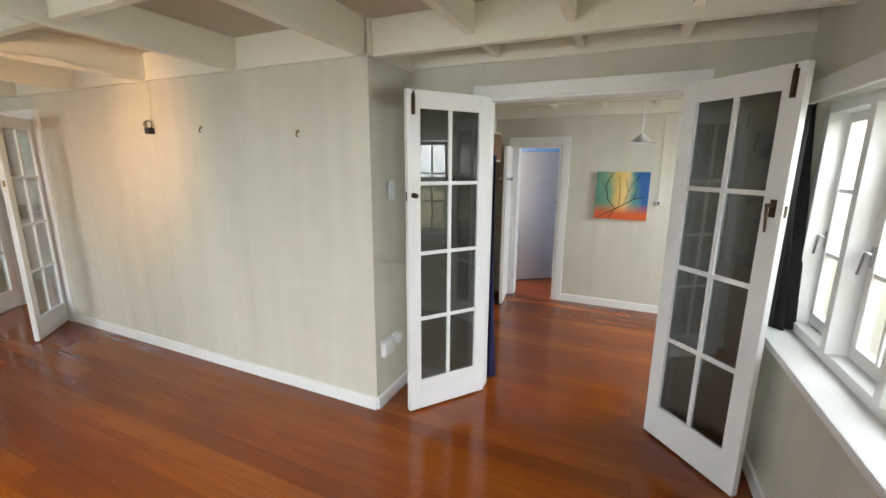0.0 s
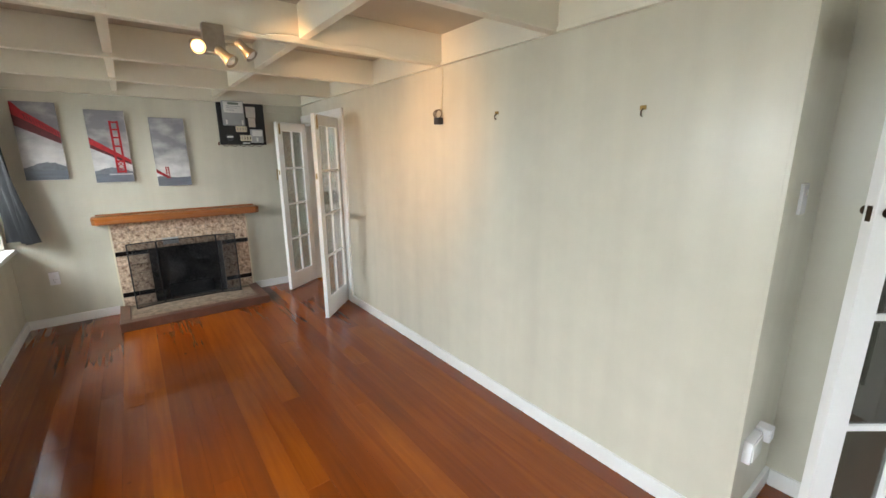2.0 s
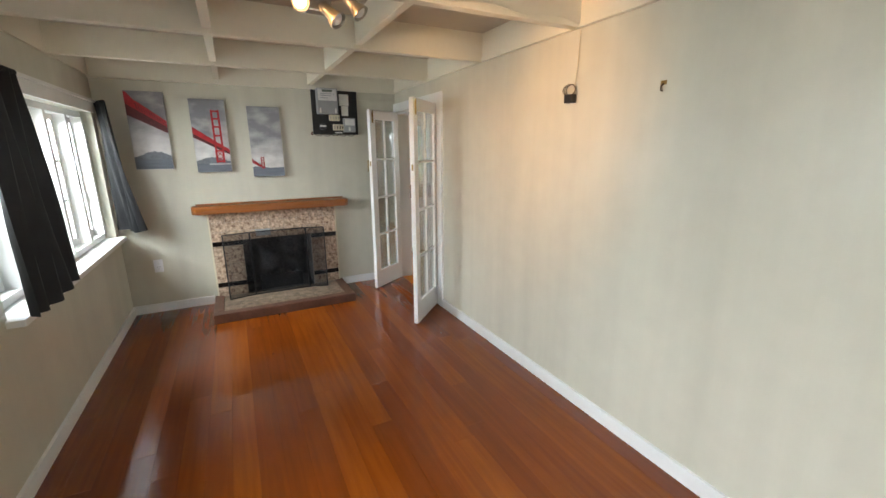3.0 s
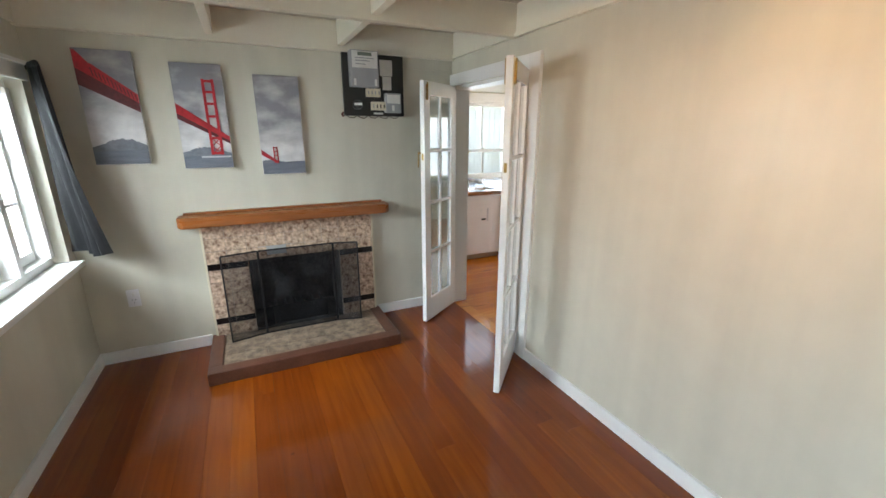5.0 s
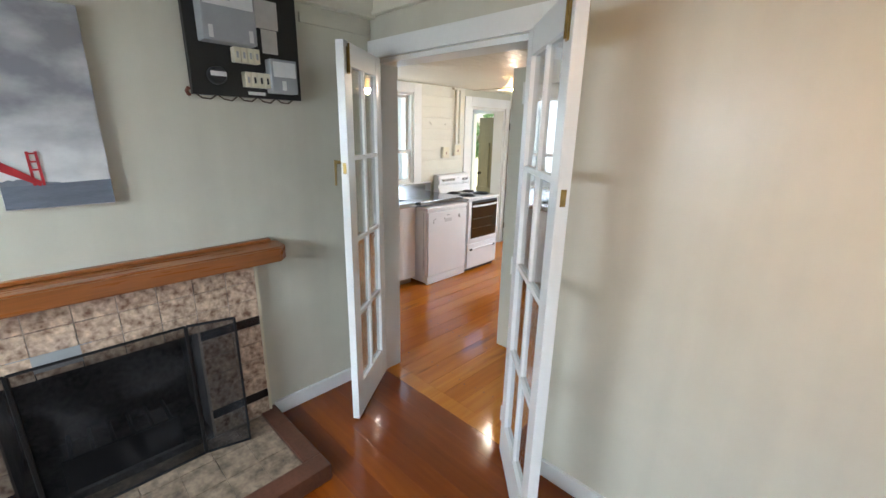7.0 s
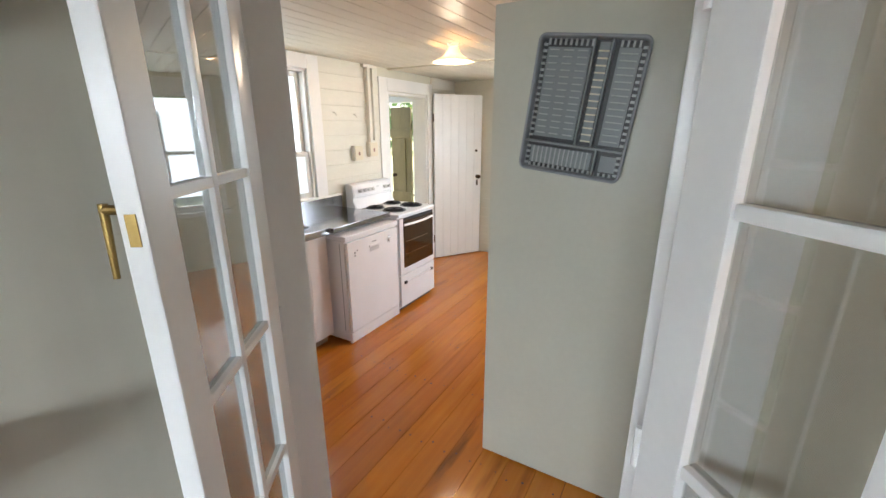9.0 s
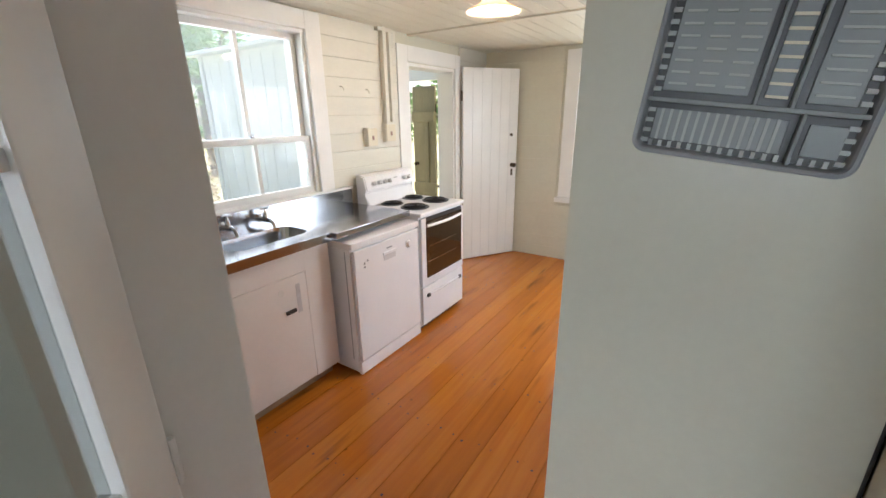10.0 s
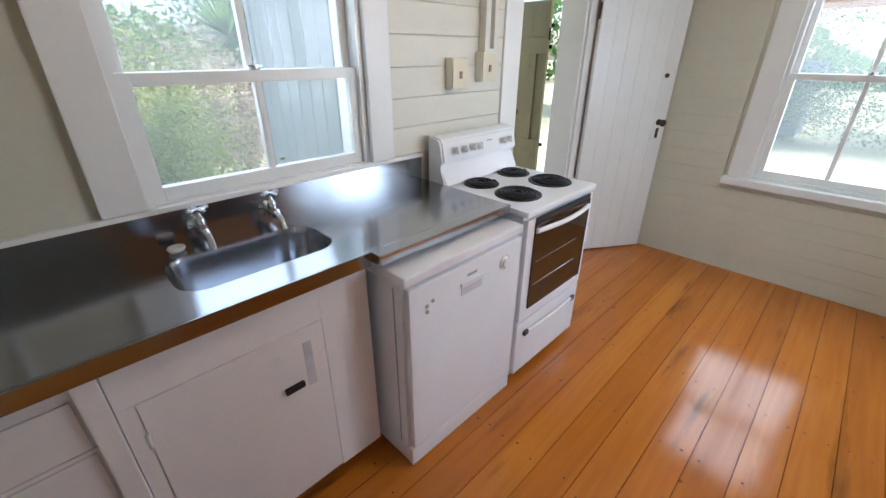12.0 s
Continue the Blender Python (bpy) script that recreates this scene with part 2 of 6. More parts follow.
def cyl(bm, p, q, r, r2=None, seg=16, caps=True):
    """Adds a round bar from p to q."""
    p, q = Vector(p), Vector(q)
    m = Matrix.Translation((p + q) / 2) @ (q - p).to_track_quat("Z", "Y").to_matrix().to_4x4()
    bmesh.ops.create_cone(bm, cap_ends=caps, segments=seg, radius1=r, radius2=r if r2 is None else r2, depth=(q - p).length, matrix=m)
    return bm


def lathe(bm, profile, centre, seg=32, axis="z"):
    """Adds a turned shape: profile is (radius, height) from one end to the other."""
    rings = []
    c = Vector(centre)
    for r, h in profile:
        ring = []
        for i in range(seg):
            a = 2 * math.pi * i / seg
            v = {"z": (r * math.cos(a), r * math.sin(a), h), "x": (h, r * math.cos(a), r * math.sin(a)), "y": (r * math.sin(a), h, r * math.cos(a))}[axis]
            ring.append(bm.verts.new(c + Vector(v)))
        rings.append(ring)
    for a, b in zip(rings, rings[1:]):
        for i in range(seg):
            bm.faces.new((a[i], a[(i + 1) % seg], b[(i + 1) % seg], b[i]))
    return bm


def tube(bm, pts, r, seg=8):
    """Adds a bent bar along points, as one swept skin."""
    pts = [Vector(p) for p in pts]
    side = None
    rings = []
    for i, p in enumerate(pts):
        d = (pts[min(i + 1, len(pts) - 1)] - pts[max(i - 1, 0)]).normalized()
        if side is None:
            side = d.orthogonal().normalized()
        side = (side - d * side.dot(d)).normalized()
        up = d.cross(side)
        rings.append([bm.verts.new(p + r * (math.cos(a) * side + math.sin(a) * up)) for a in (2 * math.pi * k / seg for k in range(seg))])
    for a, b in zip(rings, rings[1:]):
        for k in range(seg):
            bm.faces.new((a[k], a[(k + 1) % seg], b[(k + 1) % seg], b[k]))
    bm.faces.new(rings[0][::-1])
    bm.faces.new(rings[-1])
    return bm


def mesh_of(name, bm, material, smooth=False):
    me = bpy.data.meshes.new(name)
    bmesh.ops.recalc_face_normals(bm, faces=bm.faces[:])
    bm.to_mesh(me)
    bm.free()
    me.materials.append(material)
    if smooth:
        for p in me.polygons:
            p.use_smooth = True
        me.set_sharp_from_angle(angle=radians(40))
    return me


def thing(name, label, category, m=None, group="", kind=""):
    """An empty that carries the parts of a thing."""
    ob = new(name)
    ob.empty_display_size = 0.1
    if m is not None:
        ob.matrix_world = m
    return tagged(ob, label, category, group, kind)


def part(name, bm, material, parent, label="", smooth=False):
    ob = new(name, mesh_of(name, bm, material, smooth))
    ob.parent = parent
    return tagged(ob, label) if label else ob


def solo(name, bm, material, label="", category="", group="", kind="", smooth=False):
    return tagged(new(name, mesh_of(name, bm, material, smooth)), label, category, group, kind)


def B(*a, **k):
    return box(bmesh.new(), *a, **k)


def wall(name, material, blocks, label, extra=()):
    bm = bmesh.new()
    for b in blocks:
        box(bm, *b)
    return solo(name, bm, material, label, "wall", kind="structure")


# ---- shell ----
XW, XE, YS, YN = -6.09, 0.76, -0.72, 2.02          # living room: fireplace wall, window wall, south wall, long wall
XC, YB = -1.32, 2.53                               # the outer corner, and the wall of the inner French doors
YK, YKN, XKW, XKE = 2.14, 5.95, -7.563, -5.04      # kitchen
H, BEAM = 2.35, 2.16                               # ceiling and underside of the beams
HK = 2.07
OUT = 0.16

wall("wall_long", SAGE, [(-4.99, XC, YN, YK, 0, H), (-6.04, -4.99, YN, YK, 1.945, H), (XW, -6.04, YN, YK, 0, H)], "sage green painted wall with a doorway to the kitchen")
wall("wall_return", SAGE, [(XC - 0.1, XC, YK, YB, 0, H)], "short sage green wall beside the inner French doors")
wall("wall_inner_doors", SAGE, [(XC - 0.1, -0.80, YB, YB + 0.1, 0, H), (0.31, XE + 0.9, YB, YB + 0.1, 0, H), (-0.80, 0.31, YB, YB + 0.1, 1.985, H)], "sage green wall round the inner French doors")
wall("wall_fireplace", SAGE, [(XW - OUT, XW, YS - 0.3, 0.25, 0, H), (XW - OUT, XW, 1.0, YK, 0, H), (XW - OUT, XW, 0.25, 1.0, 0.78, H)], "sage green chimney wall behind the fireplace")
wall("wall_south", SAGE, [(XW, XE + 0.3, YS - OUT, YS, 0, 0.77), (XW, XE + 0.3, YS - OUT, YS, 1.87, H), (-3.92, -3.05, YS - OUT, YS, 0.77, 1.87), (-0.52, XE + 0.3, YS - OUT, YS, 0.77, 1.87), (XW, -5.99, YS - OUT, YS, 0.77, 1.87)], "sage green wall with a row of casement windows")
wall("wall_east", SAGE, [(XE, XE + OUT, YS, YB, 0, 0.77), (XE, XE + OUT, YS, YB, 1.87, H), (XE, XE + OUT, YS, 0.40, 0.77, 1.87), (XE, XE + OUT, 2.49, YB, 0.77, 1.87)], "sage green wall with a row of casement windows")
# dining room
wall("wall_dining_north", SAGE, [(-1.5, -1.16, 4.79, 4.89, 0, H), (-0.65, 1.66, 4.79, 4.89, 0, H), (-1.16, -0.65, 4.79, 4.89, 1.785, H)], "pale sage wall with a doorway and a painting")
wall("wall_dining_west", SAGE, [(-1.52, XC - 0.1, YB + 0.1, 4.79, 0, H)], "pale sage wall of the inner room")
wall("wall_dining_east", SAGE, [(1.5, 1.66, YB + 0.1, 3.0, 0, H), (1.5, 1.66, 4.5, 4.79, 0, H), (1.5, 1.66, 3.0, 4.5, 0, 0.8), (1.5, 1.66, 3.0, 4.5, 1.87, H)], "pale sage wall of the inner room")
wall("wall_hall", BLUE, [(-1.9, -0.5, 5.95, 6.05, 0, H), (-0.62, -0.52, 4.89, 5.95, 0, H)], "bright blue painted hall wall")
# unseen wall; its opening is added for the hall lamp
wall("wall_hall_west", WHITE, [(-1.9, -1.8, 4.89, 5.0, 0, H), (-1.9, -1.8, 5.8, 5.95, 0, H), (-1.9, -1.8, 5.0, 5.8, 0, 0.9), (-1.9, -1.8, 5.0, 5.8, 1.9, H)], "unseen white hall wall with an opening added for a lamp")
# kitchen
wall("wall_kitchen_west", CREAM, [(XKW - OUT, XKW, YK - 0.1, 2.84, 0, 2.6), (XKW - OUT, XKW, 2.84, 3.63, 0, 0.985), (XKW - OUT, XKW, 2.84, 3.63, 1.96, 2.6), (XKW - OUT, XKW, 3.63, 4.60, 0, 2.6), (XKW - OUT, XKW, 4.60, 5.30, 1.87, 2.6), (XKW - OUT, XKW, 5.30, YKN + OUT, 0, 2.6)], "cream painted kitchen wall with a sash window and a doorway")
wall("wall_kitchen_north", CREAM, [(XKW, -6.58, YKN, YKN + OUT, 0, 2.6), (-5.84, -3.9, YKN, YKN + OUT, 0, 2.6), (-6.58, -5.84, YKN, YKN + OUT, 0, 0.665), (-6.58, -5.84, YKN, YKN + OUT, 1.91, 2.6)], "cream painted kitchen wall with a sash window")
wall("wall_kitchen_south", CREAM, [(XKW, XW - OUT, YK - 0.1, YK, 0, 2.6), (XW - OUT, -6.04, YK, YK + 0.006, 0, 2.6)], "cream painted kitchen wall beside the doorway")
wall("wall_kitchen_east", CREAM, [(XKE, XKE + 0.1, YK, 4.45, 0, 2.6), (XKE, XKE + 0.1, 5.55, YKN, 0, 2.6), (XKE, XKE + 0.1, 4.45, 5.55, 0, 0.80), (XKE, XKE + 0.1, 4.45, 5.55, 1.88, 2.6)], "cream painted kitchen wall")

solo("ground", B(-90, 90, -90, 90, -0.5, -0.35), mat("lawn", (0.40, 0.41, 0.22), 0.9, vary=0.5, scale=0.7, fine=30, bump=0.15, c2=(0.48, 0.45, 0.30), spec=0.05), "sunny green lawn round the house", "lawn", kind="structure")
solo("subfloor", B(XW - 1.6, 1.66, YS - 0.15, 6.1, -0.30, -0.022), UNDER, "dark gap beneath the floor boards", "floor", kind="structure")

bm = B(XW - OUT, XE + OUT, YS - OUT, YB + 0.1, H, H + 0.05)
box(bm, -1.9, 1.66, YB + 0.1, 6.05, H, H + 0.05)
solo("ceiling", bm, CEILB, "sheet ceiling coloured darker for the shade between painted beams", "ceiling", kind="structure")
# beams across the living room, with noggings between them
bm = bmesh.new()
for x in (-6.035, -5.15, -4.20, -3.24, -2.30, XC):
    box(bm, x - 0.055, x, YS, YN, BEAM, H, 0.004)
for y in (0.22, 1.06):
    for a, b in zip((-6.035, -5.15, -4.20, -3.24, -2.30), (-5.205, -4.255, -3.295, -2.355, -1.375)):
        box(bm, a, b, y, y + 0.045, BEAM + 0.025, H, 0.003)
for y in (2.05, 1.06, 0.10):
    box(bm, XC, XE, y, y + 0.05, BEAM, H, 0.004)
for x in (-0.73, -0.25, 0.24):
    for a, b in ((2.10, YB), (1.11, 2.05), (0.15, 1.06), (YS, 0.10)):
        box(bm, x - 0.02, x + 0.02, a, b, BEAM + 0.045, H, 0.003)
for y in (3.25, 4.0, 4.755):
    box(bm, XC - 0.1, 1.5, y - 0.02, y + 0.03, 2.09 if y > 4.5 else 2.12, H, 0.004)
for x in (-0.74, -0.25, 0.24, 0.75):
    for a, b in ((2.63, 3.23), (3.28, 3.98), (4.03, 4.735)):
        box(bm, x - 0.02, x + 0.02, a, b, 2.17, H, 0.003)
solo("ceiling_beams", bm, CEILP, "cream painted timber ceiling beams with noggings", "ceiling beam", kind="structure")
# white fascia along the wall tops
bm = bmesh.new()
box(bm, XW, XC, YN - 0.018, YN, BEAM, H, 0.002)
box(bm, XW, XC, YN - 0.03, YN - 0.018, BEAM, BEAM + 0.02, 0.004)
box(bm, XW, XE, YS, YS + 0.018, BEAM, H, 0.002)
box(bm, XW, XW + 0.055, YS, YN, BEAM - 0.012, BEAM + 0.012, 0.004)
box(bm, XC, XC + 0.018, YN, YB, BEAM, H, 0.002)
box(bm, XC, XE, YB - 0.018, YB, BEAM + 0.02, H, 0.002)
solo("trim_wall_tops", bm, CEILP, "cream painted boards along the wall tops", "trim", kind="structure")
# boarded kitchen ceiling
bm = B(XKW - OUT, -3.9, YK, YKN + OUT, HK + 0.012, HK + 0.06)
n = 24
for i in range(n):
    w = (XKE - XKW) / n
    box(bm, XKW + i * w + 0.003, XKW + (i + 1) * w - 0.003, YK, YKN, HK, HK + 0.013)
box(bm, XKW, XKE, 4.62, 4.68, HK - 0.012, HK, 0.002)
solo("ceiling_kitchen", bm, CEILP, "white tongue-and-groove boarded kitchen ceiling", "ceiling", kind="structure")
# unseen; south and west eaves are lengthened to keep sun off the windows
solo("roof", B(XKW - 1.0, 2.3, YS - 1.25, YKN + 0.6, 2.62, 2.75), mat("roof_iron", (0.3, 0.3, 0.3), 0.5, 0.2), "unseen plain roof with deep eaves set to block sun", "roof", kind="structure")

# baseboards
bm = bmesh.new()
BZ = 0.085
box(bm, -4.88, XC, YN - 0.018, YN, 0, BZ, 0.004)
box(bm, XC, XC + 0.018, YN, YB, 0, BZ, 0.004)
box(bm, XW, XW + 0.018, YS, -0.03, 0, BZ, 0.004)
box(bm, XW, XW + 0.018, 1.29, 1.985, 0, BZ, 0.004)
box(bm, XW + 0.02, XE, YS, YS + 0.018, 0, BZ, 0.004)
box(bm, XE - 0.018, XE, YS, YB, 0, BZ, 0.004)
box(bm, -0.56, 1.5, 4.772, 4.79, 0, BZ, 0.004)
box(bm, XC + 0.02, -0.88, YB - 0.018, YB, 0, BZ, 0.004)
solo("baseboard", bm, WHITE, "white painted skirting boards", "baseboard", kind="structure")


def casing(name, blocks, label):
    bm = bmesh.new()
    for b in blocks:
        box(bm, *b, bevel=0.004)
    return solo(name, bm, WHITE, label, "door frame", kind="structure")


# frame of the kitchen French doors: linings and architraves on both faces
casing("door_frame_kitchen", [(-6.04, -6.015, YN - 0.012, YK + 0.012, 0, 1.945), (-5.015, -4.99, YN - 0.012, YK + 0.012, 0, 1.945), (-6.015, -5.015, YN - 0.012, YK + 0.012, 1.92, 1.945),
                              (-4.985, -4.88, YN - 0.022, YN, 0, 2.04), (XW, -6.045, YN - 0.022, YN, 0, 2.04), (-6.045, -4.985, YN - 0.022, YN, 1.95, 2.04),
                              (-6.13, -6.045, YK + 0.006, YK + 0.024, 0, 2.04), (-6.395, -6.132, YK + 0.006, YK + 0.020, 0, 2.04), (-6.045, XKE, YK, YK + 0.02, 1.95, 2.04)], "white painted frame of the kitchen French doors")
casing("door_frame_inner", [(-0.80, -0.775, YB - 0.012, YB + 0.112, 0, 1.985), (0.285, 0.31, YB - 0.012, YB + 0.112, 0, 1.985), (-0.775, 0.285, YB - 0.012, YB + 0.112, 1.96, 1.985),
                            (-0.875, -0.805, YB - 0.022, YB, 0, 1.97), (0.315, 0.385, YB - 0.022, YB, 0, 1.97), (-0.875, 0.385, YB - 0.026, YB, 1.975, 2.05)], "white painted frame of the inner French doors")
casing("door_frame_hall", [(-1.16, -1.135, 4.775, 4.905, 0, 1.785), (-0.675, -0.65, 4.775, 4.905, 0, 1.785), (-1.135, -0.675, 4.775, 4.905, 1.76, 1.785),
                           (-1.25, -1.165, 4.768, 4.79, 0, 1.88), (-0.645, -0.56, 4.768, 4.79, 0, 1.88), (-1.165, -0.645, 4.768, 4.79, 1.79, 1.88)], "white painted hall door frame")
casing("door_frame_porch", [(XKW - OUT, XKW + 0.01, 4.60, 4.625, 0, 1.87), (XKW - OUT, XKW + 0.01, 5.275, 5.30, 0, 1.87), (XKW - OUT, XKW + 0.01, 4.625, 5.275, 1.845, 1.87),
                            (XKW, XKW + 0.022, 4.468, 4.595, 0, 1.99), (XKW, XKW + 0.022, 5.305, 5.395, 0, 1.99), (XKW, XKW + 0.022, 4.595, 5.305, 1.875, 1.99)], "white painted back door frame")

# ---- French doors ----


def french_leaf(hinge, free, height, label, dark=False, lever=0, knob=True):
    """A glazed leaf of two by four panes, from its hinge to its free edge on the plan."""
    d = Vector(free) - Vector(hinge)
    w = d.length
    ob = thing("french_door", label, "door", Matrix.Translation((*hinge, 0)) @ Matrix.Rotation(math.atan2(d.y, d.x), 4, "Z"))
    t, st, top, bot, z0 = 0.019, 0.082, 0.098, 0.195, 0.012
    part("stile", B(0, st, -t, t, z0, height, bevel=0.004), WHITE, ob)
    part("stile", B(w - st, w, -t, t, z0, height, bevel=0.004), WHITE, ob)
    part("top_rail", B(st, w - st, -t + 0.001, t - 0.001, height - top, height, bevel=0.003), WHITE, ob)
    part("bottom_rail", B(st, w - st, -t + 0.001, t - 0.001, z0, z0 + bot, bevel=0.003), WHITE, ob)
    a, b = z0 + bot, height - top
    mid, mw = w / 2, 0.011
    part("glazing_bar", B(mid - mw, mid + mw, -0.014, 0.014, a, b, bevel=0.004), WHITE, ob)
    step = (b - a) / 4
    for i in range(1, 4):
        for p, q in ((st, mid - mw), (mid + mw, w - st)):
            part("glazing_bar", B(p, q, -0.014, 0.014, a + i * step - mw, a + i * step + mw, bevel=0.004), WHITE, ob)
    for i in range(4):
        for p, q in ((st, mid - mw), (mid + mw, w - st)):
            pane = part("pane", B(p, q, -0.0015, 0.0015, a + i * step + (mw if i else 0), a + (i + 1) * step - (mw if i < 3 else 0)), SGLASS if dark else DGLASS, ob)
            pane.visible_shadow = False
    metal = DBRASS if dark else BRASS
    # barrel bolt at the top of the free stile, and hinges
    for s in (-1, 1):
        bm = B(w - 0.048, w - 0.026, s * t, s * (t + 0.006), height - 0.135, height - 0.025, bevel=0.002)
        cyl(bm, (w - 0.037, s * (t + 0.008), height - 0.13), (w - 0.037, s * (t + 0.008), height - 0.01), 0.005, seg=8)
        part("bolt", bm, metal, ob, "dark metal barrel bolt" if dark else "brass barrel bolt")
    for z in (0.22, 1.0, height - 0.22):
        part("hinge", cyl(bmesh.new(), (-0.004, -t if lever >= 0 else t, z - 0.04), (-0.004, -t if lever >= 0 else t, z + 0.04), 0.006, seg=10), WHITE, ob)
    zk = 1.40
    if lever:
        s = lever
        bm = B(w - 0.05, w - 0.025, s * t, s * (t + 0.005), zk - 0.03, zk + 0.045, bevel=0.002)
        cyl(bm, (w - 0.037, s * t, zk + 0.02), (w - 0.037, s * (t + 0.045), zk + 0.02), 0.008, seg=12)
        cyl(bm, (w - 0.037, s * (t + 0.042), zk + 0.03), (w - 0.030, s * (t + 0.042), zk - 0.09), 0.007, 0.005, seg=12)
        part("lever_handle", bm, metal, ob, "lever handle")
    elif knob:
        for s in (-1, 1):
            bm = lathe(bmesh.new(), [(0.0, 0.0), (0.016, 0.0), (0.016, 0.004), (0.006, 0.008), (0.006, 0.02), (0.014, 0.026), (0.015, 0.034), (0.0, 0.04)], (w - 0.037, 0, zk), 14, "y")
            bmesh.ops.scale(bm, vec=(1, s, 1), verts=bm.verts[:])
            bmesh.ops.translate(bm, vec=(0, s * t, 0), verts=bm.verts[:])
            part("knob", bm, metal, ob, "small dark knob" if dark else "small brass knob", True)
    part("latch_plate", B(w - 0.001, w + 0.002, -0.008, 0.008, zk - 0.03, zk + 0.02), metal, ob)
    return ob


french_leaf((-0.775, 2.532), (-1.118, 2.082), 1.985, "white glazed French door of eight panes, standing open", True)
french_leaf((0.282, 2.532), (0.655, 2.125), 1.985, "white glazed French door with a dark lever handle, open", True, -1)
french_leaf((-6.012, 2.005), (-5.725, 1.590), 1.945, "white glazed French door with brass fittings, open beside the fireplace", False, -1)
french_leaf((-5.018, 2.005), (-4.612, 1.602), 1.945, "white glazed French door, open against the long wall", False, 0, False)

# ---- windows of the living room ----


def casements(name, m, width, z0, z1, n, label, open_one=-1):
    """A row of white casements of two by three panes; local x runs along the wall, y points into the room."""
    ob = thing(name, label, "window", m, kind="structure")
    f = 0.045
    part("window_frame", B(0, width, -0.10, 0.0, z0, z0 + f, bevel=0.004), WHITE, ob)
    part("window_frame", B(0, width, -0.10, 0.0, z1 - f, z1, bevel=0.004), WHITE, ob)
    step = width / n
    for i in range(n + 1):
        x = min(max(i * step, f / 2), width - f / 2)
        part("mullion", B(x - f / 2, x + f / 2, -0.10, 0.012, z0 + f, z1 - f, bevel=0.004), WHITE, ob)
    for i in range(n):
        a, b = i * step + f / 2 + 0.004, (i + 1) * step - f / 2 - 0.004
        lo, hi = z0 + f + 0.004, z1 - f - 0.004
        s = 0.042
        bm = bmesh.new()
        box(bm, a, a + s, -0.098, -0.060, lo, hi, 0.003)
        box(bm, b - s, b, -0.098, -0.060, lo, hi, 0.003)
        box(bm, a + s, b - s, -0.098, -0.060, lo, lo + s * 1.3, 0.003)
        box(bm, a + s, b - s, -0.098, -0.060, hi - s, hi, 0.003)
        sash = part("sash", bm, WHITE, ob)
        mid = (a + b) / 2
        part("glazing_bar", B(mid - 0.009, mid + 0.009, -0.092, -0.064, lo + s * 1.3, hi - s, bevel=0.003), WHITE, sash)
        h = (hi - s - lo - s * 1.3) / 3
        for k in (1, 2):
            zz = lo + s * 1.3 + k * h
            part("glazing_bar", B(a + s, mid - 0.009, -0.092, -0.064, zz - 0.009, zz + 0.009, bevel=0.003), WHITE, sash)
            part("glazing_bar", B(mid + 0.009, b - s, -0.092, -0.064, zz - 0.009, zz + 0.009, bevel=0.003), WHITE, sash)
        for k in range(3):
            zz = lo + s * 1.3 + k * h
            for p, q in ((a + s, mid - 0.009), (mid + 0.009, b - s)):
                pane = part("pane", B(p, q, -0.080, -0.077, zz + 0.009, zz + h - 0.009), GLASS, sash)
                pane.visible_shadow = False
        # a casement fastener on the stile
        bm = B(b - 0.03, b - 0.012, -0.060, -0.054, z0 + 0.42, z0 + 0.50, bevel=0.002)
        tube(bm, [(b - 0.021, -0.058, z0 + 0.47), (b - 0.021, -0.032, z0 + 0.48), (b - 0.021, -0.024, z0 + 0.39)], 0.006)
        part("fastener", bm, CHROME, sash, "metal casement fastener")
    part("window_sill", B(-0.03, width + 0.03, -0.02, 0.145, z0 - 0.035, z0, bevel=0.008), WHITE, ob, "deep white painted sill")
    part("head_casing", B(-0.02, width + 0.02, 0.076, 0.099, z1 - 0.005, z1 + 0.085, bevel=0.005), WHITE, ob)
    return ob


casements("window_south", pose(-5.985, YS - 0.075, 0), 2.06, 0.79, 1.86, 5, "white painted row of small-paned casement windows")
casements("window_south_2", pose(-3.045, YS - 0.075, 0), 2.52, 0.79, 1.86, 6, "white painted row of small-paned casement windows")
casements("window_east", pose(XE + 0.09, 0.41, 0, 0, 0, 90), 2.07, 0.79, 1.86, 5, "white painted row of small-paned casement windows")
# unseen window, added for the east fill lamp to shine through
casements("added_window_kitchen_east", pose(XKE + 0.05, 4.455, 0, 0, 0, 90), 1.09, 0.81, 1.87, 3, "unseen casement windows added to let fill light into the kitchen")
# out of view: added so the side lamp has an opening
casements("added_window_dining", pose(1.59, 3.0, 0, 0, 0, 90), 1.5, 0.80, 1.87, 3, "unseen casement windows added to light the inner room")

# ---- fireplace ----
TILE = mat("mottled_beige_tile", (0.80, 0.62, 0.46), 0.28, vary=0.95, scale=24, fine=48, bump=0.12, c2=(0.17, 0.082, 0.045))
TILE2 = mat("mottled_grey_hearth_tile", (0.36, 0.27, 0.19), 0.30, vary=0.7, scale=18, fine=55, bump=0.15, c2=(0.085, 0.06, 0.042))
BTILE = mat("black_glazed_tile", (0.012, 0.010, 0.010), 0.2, vary=0.3)
GROUT = mat("pale_grout", (0.44, 0.36, 0.28), 0.8, vary=0.3)


